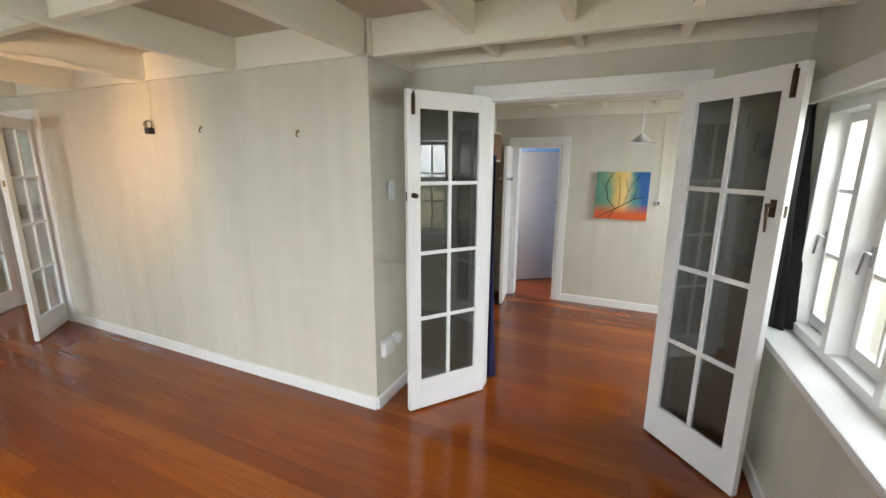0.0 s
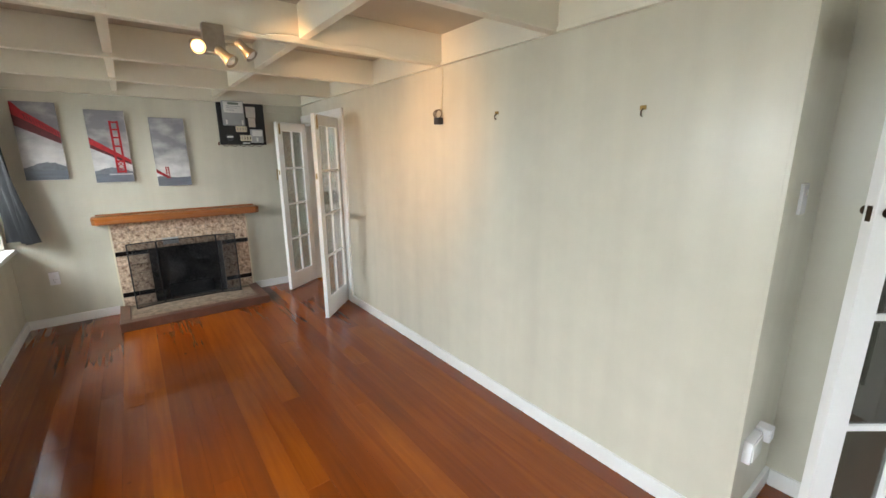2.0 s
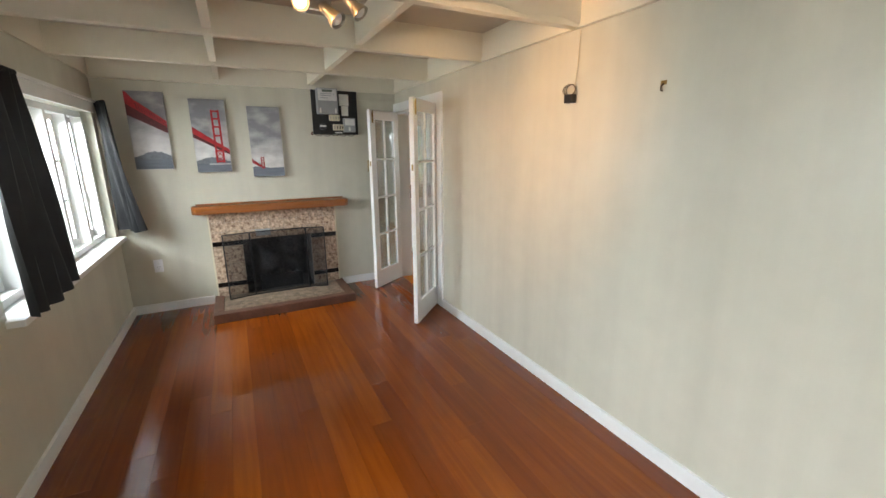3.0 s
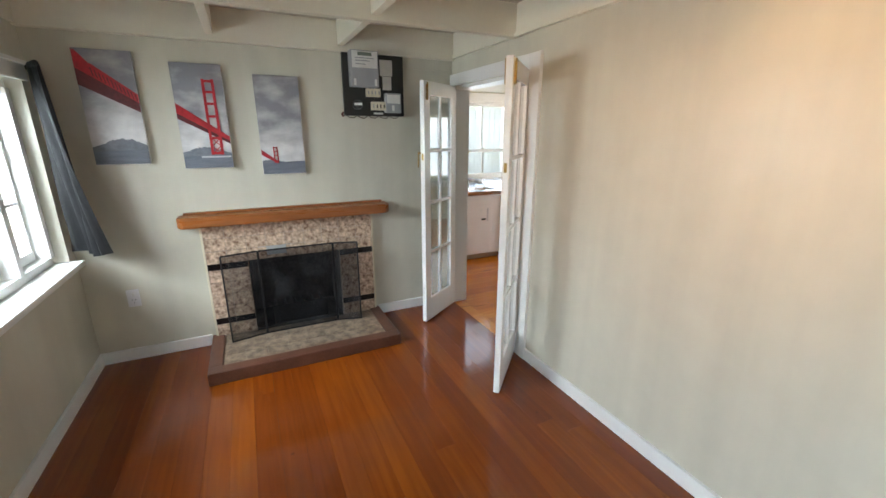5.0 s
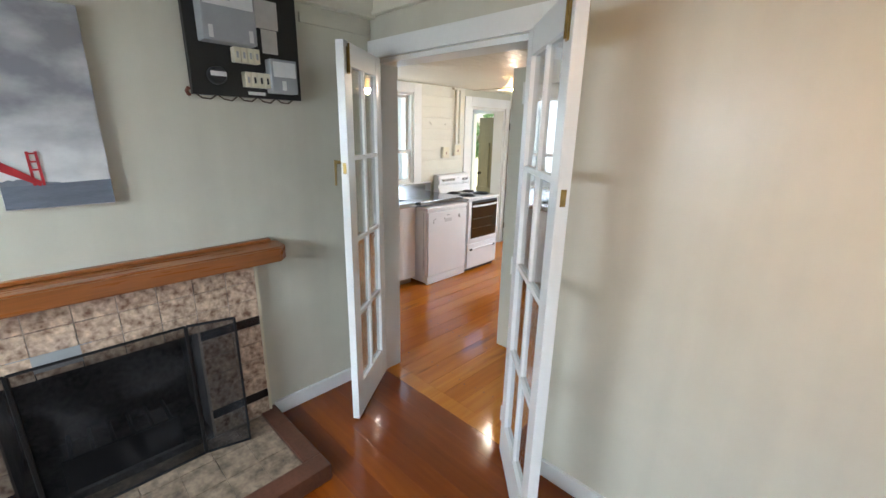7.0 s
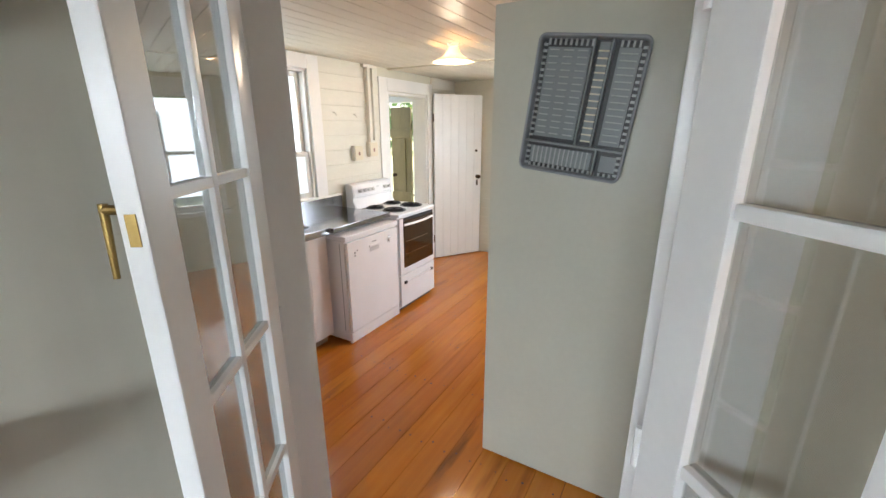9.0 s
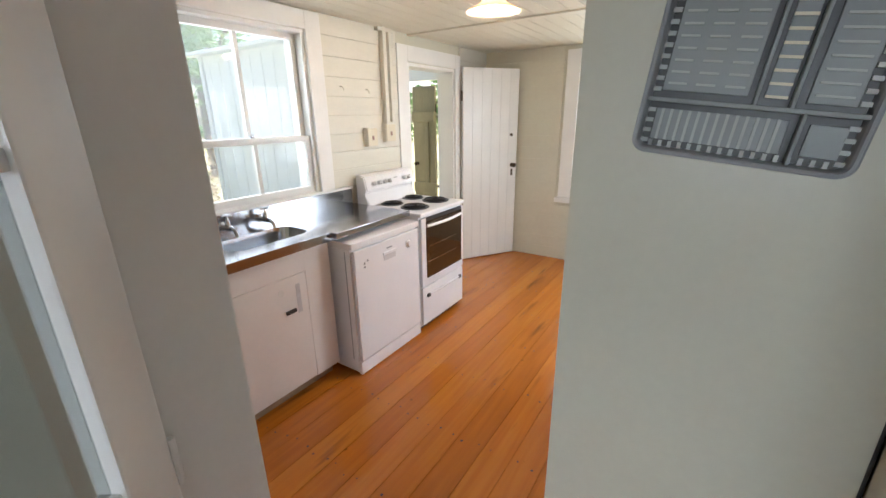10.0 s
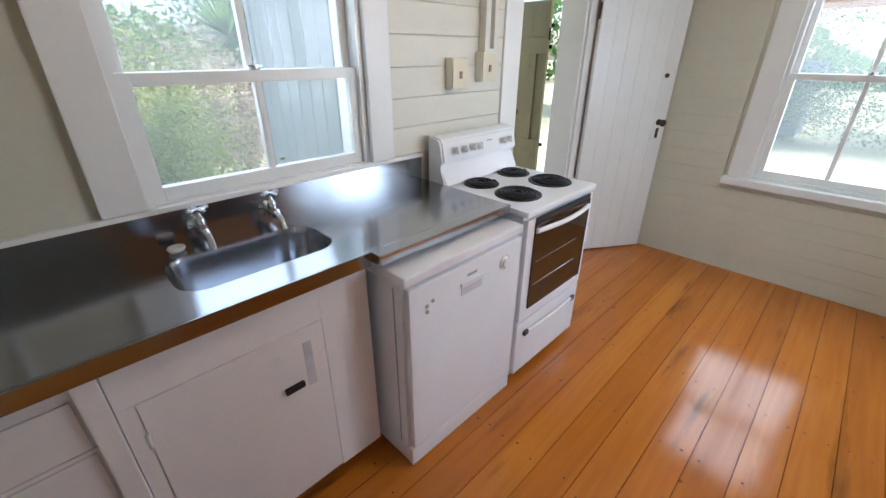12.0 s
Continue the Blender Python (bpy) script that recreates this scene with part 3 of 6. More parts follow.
def fireplace():
    ob = thing("fireplace", "mottled beige tiled fireplace with black tile bands and timber mantel", "fireplace")
    y0, y1, top, x = 0.015, 1.245, 0.935, -6.045
    bm = bmesh.new()
    box(bm, XW, x - 0.006, y0, 0.288, 0.0, top)
    box(bm, XW, x - 0.006, 0.972, y1, 0.0, top)
    box(bm, XW, x - 0.006, 0.288, 0.972, 0.735, top)
    surround = part("surround", bm, GROUT, ob)
    for y in (y0 - 0.014, y1):
        part("edge_strip", B(XW, x + 0.004, y, y + 0.014, 0.06, top, bevel=0.002), IVORY, ob, "cream edging strip")
    # the firebox behind the wall
    bm = bmesh.new()
    box(bm, -6.52, -6.50, 0.17, 1.09, 0.0, 0.85)
    box(bm, -6.50, XW, 0.17, 0.288, 0.0, 0.85)
    box(bm, -6.50, XW, 0.972, 1.09, 0.0, 0.85)
    box(bm, -6.50, XW, 0.288, 0.972, 0.745, 0.85)
    box(bm, -6.50, XW, 0.288, 0.972, 0.0, 0.065)
    part("firebox", bm, SOOT, ob, "sooty black firebox")
    bm = bmesh.new()
    for i in range(6):
        cyl(bm, (-6.40, 0.45 + i * 0.075, 0.16), (-6.12, 0.45 + i * 0.075, 0.16), 0.009, seg=8)
    box(bm, -6.125, -6.11, 0.42, 0.85, 0.065, 0.22, 0.004)
    part("grate", bm, IRON, ob, "black iron fire grate")
    part("hood_plate", B(x - 0.004, x + 0.006, 0.36, 0.60, 0.675, 0.745, bevel=0.002), METERG, ob, "grey metal hood strip")
    # mantel: a thick shelf with clipped front corners and a low back ledge
    bm = bmesh.new()
    outline = [(XW, -0.115), (-5.985, -0.115), (-5.945, -0.085), (-5.935, 1.345), (-5.975, 1.385), (XW, 1.385)]
    lo = [bm.verts.new((p, q, 0.943)) for p, q in outline]
    hi = [bm.verts.new((p, q, 1.018)) for p, q in outline]
    bm.faces.new(lo)
    bm.faces.new(hi)
    for i in range(6):
        bm.faces.new((lo[i], lo[(i + 1) % 6], hi[(i + 1) % 6], hi[i]))
    bmesh.ops.bevel(bm, geom=bm.edges[:], offset=0.007, segments=2, affect="EDGES")
    mantel = part("mantel_shelf", bm, MANT, ob, "thick orange-brown varnished timber mantel shelf")
    part("back_ledge", B(XW, XW + 0.03, -0.08, 1.35, 1.019, 1.034, bevel=0.003), MANT, mantel)
    # hearth: dark edging round a tiled slab
    part("hearth_edge", B(-5.565, -5.468, -0.025, 1.283, 0.0, 0.085, bevel=0.008), BRICKP, ob, "dark brown painted hearth kerb")
    part("hearth_edge", B(XW + 0.02, -5.566, -0.025, 0.060, 0.0, 0.083, bevel=0.008), BRICKP, ob)
    part("hearth_edge", B(XW + 0.02, -5.566, 1.198, 1.283, 0.0, 0.083, bevel=0.008), BRICKP, ob)
    slab = part("hearth_slab", B(-6.04, -5.567, 0.061, 1.197, 0.0, 0.0665), TILE2, ob)
    rng = random.Random(3)
    tw, th = (y1 - y0) / 9, 0.0955
    shared = {}

    def tile(parent, sx, sy, sz, cx, cy, cz, m, key):
        if key not in shared:
            shared[key] = mesh_of("tile", B(-sx / 2, sx / 2, -sy / 2, sy / 2, -sz / 2, sz / 2, bevel=0.002), m)
        t = new("tile", shared[key])
        t.parent = parent
        t.matrix_basis = Matrix.Translation((cx + rng.uniform(-0.0008, 0.0008), cy, cz))

    z, row = top, 0
    bands = []
    while z > 0.07:
        black = row in (3, 8)
        h = 0.048 if black else th
        lo_z = max(z - h, 0.064)
        for i in range(9):
            a = y0 + i * tw
            c = a + tw / 2
            if 0.288 < c < 0.972 and z < 0.74:
                continue
            if z - lo_z < 0.02:
                continue
            tile(surround, 0.012, tw - 0.003, z - lo_z - 0.003, x, c, (z + lo_z) / 2, BTILE if black else TILE, ("s", black, round(z - lo_z, 3)))
        z = lo_z
        row += 1
    for i in range(8):
        for j in range(3):
            w, d = 1.136 / 8, 0.473 / 3
            tile(slab, d - 0.003, w - 0.003, 0.012, -6.04 + (j + 0.5) * d, 0.061 + (i + 0.5) * w, 0.0635, TILE2, "h")
    return ob


fireplace()


def mesh_mat():
    """Fine black wire gauze: mostly see-through."""
    m = bpy.data.materials.new("wire_gauze")
    m.use_nodes = True
    nt = m.node_tree
    b = nt.nodes["Principled BSDF"]
    b.inputs["Roughness"].default_value = 0.6
    geo = nt.nodes.new("ShaderNodeNewGeometry")
    dust_haze = nt.nodes.new("ShaderNodeTexNoise")
    dust_haze.inputs["Scale"].default_value, dust_haze.inputs["Detail"].default_value, dust_haze.inputs["Distortion"].default_value = 5.0, 6, 0.8
    nt.links.new(geo.outputs["Position"], dust_haze.inputs[0])
    tone = nt.nodes.new("ShaderNodeValToRGB")
    tone.color_ramp.elements[0].position, tone.color_ramp.elements[0].color = 0.50, (0.012, 0.012, 0.014, 1)
    tone.color_ramp.elements[1].position, tone.color_ramp.elements[1].color = 0.78, (0.12, 0.12, 0.13, 1)
    nt.links.new(dust_haze.outputs[0], tone.inputs[0])
    nt.links.new(tone.outputs[0], b.inputs["Base Color"])
    tr = nt.nodes.new("ShaderNodeBsdfTransparent")
    mx = nt.nodes.new("ShaderNodeMixShader")
    mx.inputs[0].default_value = 0.6
    nt.links.new(tr.outputs[0], mx.inputs[1])
    nt.links.new(b.outputs[0], mx.inputs[2])
    nt.links.new(mx.outputs[0], nt.nodes["Material Output"].inputs[0])
    return m


GAUZE = mesh_mat()


def fire_screen():
    ob = thing("fire_screen", "black three-panel wire mesh fire screen standing on the hearth", "fire screen")
    z0, z1 = 0.072, 0.735
    spans = (((-5.905, 0.115), (-5.955, 0.355)), ((-5.955, 0.36), (-5.955, 0.90)), ((-5.955, 0.905), (-5.905, 1.085)))
    for (ax, ay), (bx, by) in spans:
        bm = bmesh.new()
        lean = 0.0
        r = 0.006
        c = [(ax, ay, z0), (bx, by, z0), (bx, by, z1), (ax, ay, z1)]
        for i in range(4):
            cyl(bm, c[i], c[(i + 1) % 4], r, seg=8)
        frame_part = part("screen_panel", bm, IRON, ob)
        bm = bmesh.new()
        bm.faces.new([bm.verts.new(p) for p in c])
        bmesh.ops.solidify(bm, geom=bm.faces[:], thickness=0.002)
        part("wire_mesh", bm, GAUZE, frame_part, "fine black wire mesh")


fire_screen()

# ---- canvases ----


def sky_print(z0, h, seed):
    """A printed overcast sky: dark above, a broken bank of pale cloud low down."""
    m = bpy.data.materials.new("printed_sky")
    m.use_nodes = True
    nt = m.node_tree
    L = nt.links.new
    geo = nt.nodes.new("ShaderNodeNewGeometry")
    sep = nt.nodes.new("ShaderNodeSeparateXYZ")
    L(geo.outputs["Position"], sep.inputs[0])
    v = nt.nodes.new("ShaderNodeMapRange")
    v.inputs[1].default_value, v.inputs[2].default_value = z0, z0 + h
    L(sep.outputs[2], v.inputs[0])
    band = nt.nodes.new("ShaderNodeValToRGB")
    stops = ((0.10, 0.75), (0.26, 0.72), (0.42, 0.50), (0.55, 0.20), (0.72, 0.16), (1.0, 0.06))
    for k, (p, g) in enumerate(stops):
        e = band.color_ramp.elements[0] if k == 0 else band.color_ramp.elements[-1] if k == len(stops) - 1 else band.color_ramp.elements.new(p)
        e.position, e.color = p, (g, g, g, 1)
    L(v.outputs[0], band.inputs[0])
    mp = nt.nodes.new("ShaderNodeMapping")
    mp.inputs["Location"].default_value, mp.inputs["Scale"].default_value = (seed, seed * 1.7, 0), (1, 1, 1.7)
    L(geo.outputs["Position"], mp.inputs[0])
    cloud = nt.nodes.new("ShaderNodeTexNoise")
    cloud.inputs["Scale"].default_value, cloud.inputs["Detail"].default_value = 5.5, 8
    L(mp.outputs[0], cloud.inputs[0])
    k = nt.nodes.new("ShaderNodeMath")
    k.operation = "MULTIPLY_ADD"
    k.inputs[1].default_value, k.inputs[2].default_value = 1.7, -0.85
    L(cloud.outputs[0], k.inputs[0])
    total = nt.nodes.new("ShaderNodeMath")
    total.use_clamp = True
    L(k.outputs[0], total.inputs[0])
    L(band.outputs[0], total.inputs[1])
    tone = nt.nodes.new("ShaderNodeMix")
    tone.data_type = "RGBA"
    tone.inputs[6].default_value, tone.inputs[7].default_value = (0.23, 0.23, 0.25, 1), (0.74, 0.73, 0.72, 1)
    L(total.outputs[0], tone.inputs[0])
    b = nt.nodes["Principled BSDF"]
    L(tone.outputs[2], b.inputs["Base Color"])
    b.inputs["Roughness"].default_value = 0.6
    return m


CLOUD = mat("printed_cloud", (0.62, 0.61, 0.60), 0.6, vary=0.4, scale=9, fine=30, bump=0.0, c2=(0.40, 0.40, 0.42))
HILL = mat("printed_hills", (0.21, 0.23, 0.26), 0.6, vary=0.4, scale=14, fine=50, bump=0.0)
SEA = mat("printed_sea", (0.17, 0.19, 0.23), 0.6, vary=0.35, scale=6, fine=60, bump=0.0, stretch=(1, 1, 6))
REDP = mat("printed_red", (0.50, 0.018, 0.028), 0.55, vary=0.4, scale=30, bump=0.0)
DREDP = mat("printed_dark_red", (0.13, 0.012, 0.016), 0.55, vary=0.5, scale=40, bump=0.0)


def plate(bm, pts, x, t=0.0008):
    """A thin printed shape on a plane of constant x; pts are (y, z)."""
    a = [bm.verts.new((x, p, q)) for p, q in pts]
    b = [bm.verts.new((x + t, p, q)) for p, q in pts]
    bm.faces.new(b)
    n = len(pts)
    for i in range(n):
        bm.faces.new((a[i], a[(i + 1) % n], b[(i + 1) % n], b[i]))
    return bm


def bar(bm, p, q, w, x, t=0.0008):
    d = (Vector(q) - Vector(p)).normalized() * w / 2
    n = Vector((-d.y, d.x))
    p, q = Vector(p), Vector(q)
    return plate(bm, [p + n, q + n, q - n, p - n], x, t)


def canvas(y0, y1, z0, z1, which, label):
    ob = thing("canvas_picture", label, "picture", group="three bridge canvases")
    w, h, xf = y1 - y0, z1 - z0, XW + 0.034
    part("canvas", B(XW + 0.004, xf, y0, y1, z0, z1, bevel=0.003), sky_print(z0, h, which * 3.1), ob)
    rng = random.Random(which)
    S = lambda u, v: (y0 + u * w, z0 + v * h)

    def ridge(base, lo, hi, n, seed, bumps):
        r = random.Random(seed)
        pts = [S(0.004, base)]
        for i in range(n + 1):
            u = i / n
            pts.append(S(0.004 + 0.992 * u, lo + (hi - lo) * (0.5 + 0.5 * math.sin(u * bumps + seed)) * r.uniform(0.75, 1.0)))
        return pts + [S(0.996, base)]

    hills = {1: (0.16, 0.25, 5), 2: (0.13, 0.22, 4), 3: (0.11, 0.16, 5)}[which]
    part("hill_ridge", plate(bmesh.new(), ridge(0.06, hills[0], hills[1], 26, which + 4, hills[2]), xf + 0.0009), HILL, ob, "dark grey printed hills")
    part("sea", plate(bmesh.new(), [S(0.004, 0.005), S(0.996, 0.005), S(0.996, 0.135), S(0.004, 0.12)], xf + 0.0018), SEA, ob, "grey printed sea")
    xb = xf + 0.0027
    if which == 1:
        part("bridge_deck", plate(bmesh.new(), [S(0.004, 0.99), S(0.06, 0.985), S(0.24, 0.885), S(0.30, 0.87), S(0.996, 0.63), S(0.996, 0.475), S(0.004, 0.74)], xb), REDP, ob, "red printed bridge")
        part("bridge_shadow", plate(bmesh.new(), [S(0.004, 0.84), S(0.996, 0.555), S(0.996, 0.472), S(0.004, 0.70)], xb + 0.0009), DREDP, ob)
        bm = bmesh.new()
        for i in range(12):
            u = 0.26 + i * 0.062
            bar(bm, S(u, 0.845 - (u - 0.26) * 0.31), S(u + 0.03, 0.775 - (u - 0.26) * 0.3), 0.006, xb + 0.0009)
        part("bridge_truss", bm, DREDP, ob)
    elif which == 2:
        part("bridge_deck", plate(bmesh.new(), [S(0.004, 0.63), S(0.10, 0.60), S(0.996, 0.315), S(0.996, 0.245), S(0.004, 0.485)], xb), REDP, ob, "red printed bridge")
        part("bridge_shadow", plate(bmesh.new(), [S(0.004, 0.535), S(0.996, 0.270), S(0.996, 0.243), S(0.004, 0.483)], xb + 0.0009), DREDP, ob)
        bm = bmesh.new()
        bar(bm, S(0.60, 0.135), S(0.60, 0.86), 0.017, xb + 0.0018)
        bar(bm, S(0.80, 0.135), S(0.79, 0.86), 0.017, xb + 0.0018)
        for v in (0.84, 0.74, 0.63, 0.51, 0.38, 0.30, 0.15):
            bar(bm, S(0.595, v), S(0.80, v), 0.016, xb + 0.0027)
        for a, b in ((0.15, 0.22), (0.22, 0.30)):
            bar(bm, S(0.61, a), S(0.79, b), 0.006, xb + 0.0036)
            bar(bm, S(0.61, b), S(0.79, a), 0.006, xb + 0.0045)
        part("bridge_tower", bm, REDP, ob, "red printed bridge tower")
        part("pier", bar(bmesh.new(), S(0.36, 0.115), S(0.97, 0.115), 0.012, xb + 0.0054), CLOUD, ob)
    else:
        part("bridge_deck", plate(bmesh.new(), [S(0.004, 0.26), S(0.36, 0.14), S(0.34, 0.115), S(0.004, 0.205)], xb), REDP, ob, "red printed bridge")
        bm = bmesh.new()
        bar(bm, S(0.29, 0.12), S(0.285, 0.29), 0.008, xb + 0.0009)
        bar(bm, S(0.37, 0.12), S(0.36, 0.29), 0.008, xb + 0.0009)
        for v in (0.28, 0.24, 0.20):
            bar(bm, S(0.28, v), S(0.37, v), 0.006, xb + 0.0018)
        part("bridge_tower", bm, REDP, ob)
    return ob


canvas(-0.492, -0.203, 1.378, 2.055, 1, "grey canvas print of a red bridge deck over a bay")
canvas(-0.015, 0.280, 1.338, 2.010, 2, "grey canvas print of a red bridge tower and deck")
canvas(0.468, 0.765, 1.280, 1.962, 3, "grey canvas print of clouds and a far red bridge")

# ---- meter board ----


def meter_board():
    ob = thing("meter_board", "dark electrical meter board with grey meters and ivory fuses", "meter board")
    y0, y1, z0, z1, x = 1.090, 1.568, 1.702, 2.165, XW
    w, h = y1 - y0, z1 - z0
    Y, Z = lambda u: y0 + u * w, lambda v: z0 + v * h
    part("backing_board", B(x, x + 0.035, y0, y1, z0, z1 - 0.005, bevel=0.003), mat("black_bitumen_board", (0.012, 0.011, 0.010), 0.45, vary=0.3, scale=9), ob, "black backing board")
    f = x + 0.035
    big = part("meter", B(f, f + 0.085, Y(0.09), Y(0.53), Z(0.44), Z(0.985), bevel=0.008), METERG, ob, "grey plastic electricity meter")
    part("meter_face", B(f + 0.085, f + 0.091, Y(0.11), Y(0.51), Z(0.72), Z(0.97), bevel=0.003), PAPER, big)
    part("display", B(f + 0.091, f + 0.093, Y(0.20), Y(0.42), Z(0.90), Z(0.95)), mat("lcd_grey", (0.20, 0.24, 0.20), 0.2, bump=0), big)
    for i, v in enumerate((0.86, 0.82, 0.77)):
        part("print_line", B(f + 0.091, f + 0.0918, Y(0.16), Y(0.46 - 0.07 * i), Z(v), Z(v + 0.012)), GREYPL, big)
    for u in (0.13, 0.46):
        part("seal_tag", B(f + 0.085, f + 0.088, Y(u), Y(u + 0.035), Z(0.46), Z(0.56), bevel=0.001), PAPER, big)
    part("paper_label", B(f, f + 0.0015, Y(0.60), Y(0.81), Z(0.64), Z(0.89)), PAPER, ob, "white paper label")
    part("paper_label", B(f, f + 0.0017, Y(0.64), Y(0.79), Z(0.42), Z(0.635)), PAPER, ob)
    for u0, u1, v0, v1, n in ((0.345, 0.575, 0.30, 0.43, 4), (0.42, 0.655, 0.09, 0.225, 4)):
        s = (u1 - u0) / n
        for i in range(n):
            fuse = part("fuse", B(f, f + 0.045, Y(u0 + i * s) + 0.001, Y(u0 + (i + 1) * s) - 0.001, Z(v0), Z(v1), bevel=0.004), IVORY, ob, "ivory fuse carrier")
            part("fuse_slot", B(f + 0.045, f + 0.047, Y(u0 + (i + 0.35) * s), Y(u0 + (i + 0.65) * s), Z(v0 + 0.035), Z(v0 + 0.09)), BLACK if v0 < 0.2 and i else METERG, fuse)
    small = part("small_meter", B(f, f + 0.06, Y(0.65), Y(0.91), Z(0.05), Z(0.365), bevel=0.008), METERG, ob, "small pale grey relay box")
    part("relay_cover", B(f + 0.06, f + 0.066, Y(0.67), Y(0.89), Z(0.20), Z(0.34), bevel=0.004), PAPER, small)
    part("seal_tag", B(f + 0.06, f + 0.063, Y(0.75), Y(0.79), Z(0.08), Z(0.17), bevel=0.001), PAPER, small)
    part("main_switch", lathe(bmesh.new(), [(0.0, 0), (0.036, 0), (0.036, 0.03), (0.028, 0.045), (0.0, 0.045)], (f, Y(0.20), Z(0.17)), 20, "x"), BLACK, ob, "round black main switch", True)
    part("switch_label", B(f + 0.045, f + 0.047, Y(0.13), Y(0.26), Z(0.16), Z(0.20)), PAPER, ob)
    part("strip_label", B(f, f + 0.002, Y(0.47), Y(0.63), Z(0.025), Z(0.055)), PAPER, ob)
    bm = bmesh.new()
    for k in range(5):
        a = 0.03 + k * 0.18
        tube(bm, [(f - 0.01, Y(a), Z(0.0)), (f - 0.006, Y(a + 0.04), Z(-0.03)), (f - 0.008, Y(a + 0.11), Z(-0.035 - 0.006 * (k % 2))), (f - 0.01, Y(a + 0.16), Z(0.0))], 0.0035, 6)
    part("wiring", bm, mat("old_cable", (0.10, 0.07, 0.05), 0.6), ob, "loose old cables under the board")
    part("cable_end", tube(bmesh.new(), [(f - 0.02, Y(-0.02), Z(0.05)), (f - 0.01, Y(-0.045), Z(0.02)), (f - 0.02, Y(-0.02), Z(-0.01))], 0.008), mat("old_red_cable", (0.16, 0.05, 0.03), 0.6), ob)
    part("cover_strip", B(x, x + 0.012, 1.60, 2.0, BEAM - 0.045 - 0.05, BEAM - 0.05, bevel=0.002), SAGE, ob)
    return ob


meter_board()


def outlet(name, m, label, w=0.072, h=0.115, switch=True):
    """A wall plate; local y points out of the wall."""
    ob = thing(name, label, "socket" if switch else "switch", m)
    plate_part = part("plate", B(-w / 2, w / 2, 0, 0.011, -h / 2, h / 2, bevel=0.004), ENAMEL, ob)
    bm = B(-0.010, 0.004, 0.011, 0.016, h * 0.12, h * 0.30, bevel=0.002)
    part("rocker", bm, PAPER, plate_part)
    if switch:
        for sx, sz, lean in ((-0.010, -0.10, 0.3), (0.010, -0.10, -0.3), (0.0, -0.28, 0)):
            bm = B(-0.0015, 0.0015, 0.0108, 0.0116, -0.005, 0.005)
            bmesh.ops.rotate(bm, cent=(0, 0, 0), matrix=Matrix.Rotation(lean, 3, "Y"), verts=bm.verts[:])
            bmesh.ops.translate(bm, vec=(sx, 0, sz * h), verts=bm.verts[:])
            part("slot", bm, BLACK, plate_part)
    return ob


outlet("wall_socket", pose(XW, -0.462, 0.462, 0, 0, -90), "white plastic wall socket low on the chimney wall", 0.075, 0.125)
outlet("light_switch", pose(XC, 2.235, 1.415, 0, 0, -90), "ivory plastic light switch on the short return wall", 0.075, 0.115, False)
outlet("wall_socket", pose(XKW, 2.543, 1.230, 0, 0, -90), "white plastic wall socket under the pine shelf", 0.068, 0.116)

# white junction box with a lead, low on the return wall
ob = thing("power_point", "white surface-mounted socket box with plug, low on wall", "socket")
part("box", B(XC, XC + 0.032, 2.075, 2.20, 0.345, 0.445, bevel=0.005), ENAMEL, ob)
part("plug", B(XC, XC + 0.055, 2.21, 2.27, 0.395, 0.455, bevel=0.008), ENAMEL, ob)
part("cover", B(XC + 0.032, XC + 0.037, 2.085, 2.19, 0.355, 0.435, bevel=0.002), PAPER, ob)
solo("corner_trim", B(XC - 0.012, XC + 0.004, YN - 0.004, YN + 0.014, BZ, BEAM, bevel=0.003), SAGE, "sage painted corner bead", "trim", kind="structure")

# ---- hooks and lead on the long wall ----


def wall_hook(x, z):
    ob = thing("wall_hook", "small brass picture hook screwed to the long wall", "hook", group="hooks on the long wall")
    part("hook_plate", B(x - 0.014, x + 0.014, YN - 0.004, YN, z - 0.004, z + 0.014, bevel=0.001), BRASS, ob)
    part("hook_arm", tube(bmesh.new(), [(x, YN - 0.003, z), (x, YN - 0.018, z - 0.012), (x, YN - 0.016, z - 0.028), (x, YN - 0.006, z - 0.03)], 0.0035, 6), DBRASS, ob)


wall_hook(-2.727, 1.815)
wall_hook(-1.847, 1.768)
ob = thing("hanging_light_lead", "thin lead with black plug hanging on the long wall", "cable")
part("lead", tube(bmesh.new(), [(-3.245, YN - 0.006, BEAM), (-3.25, YN - 0.006, 1.99), (-3.262, YN - 0.008, 1.87)], 0.0022, 6), IVORY, ob)
part("plug", B(-3.30, -3.245, YN - 0.045, YN - 0.004, 1.785, 1.83, bevel=0.006), BLACK, ob, "black plug")
bm = bmesh.new()
for k in range(3):
    pts = [(-3.285 + 0.035 * math.cos(a + k) * (1 + 0.2 * k), YN - 0.012 - 0.006 * k, 1.855 + 0.03 * math.sin(a + k)) for a in np.linspace(0, 6.0, 10)]
    tube(bm, pts, 0.003, 6)
part("coil", bm, mat("bent_wire", (0.20, 0.17, 0.13), 0.4, 0.6), ob)
# lead along the beam to the spotlights
bm = bmesh.new()
pts = [(-3.236 + 0.004, 2.0 - 0.055 * i, BEAM + 0.012 + 0.022 * abs(math.sin(i * 0.45))) for i in range(26)]
tube(bm, pts, 0.0035, 6)
solo("surface_cable", bm, CEILP, "thin white cable along the ceiling beam", "cable")

# ---- spotlights ----
NICKEL = mat("brushed_nickel", (0.42, 0.38, 0.32), 0.32, 1.0, vary=0.2, scale=30)


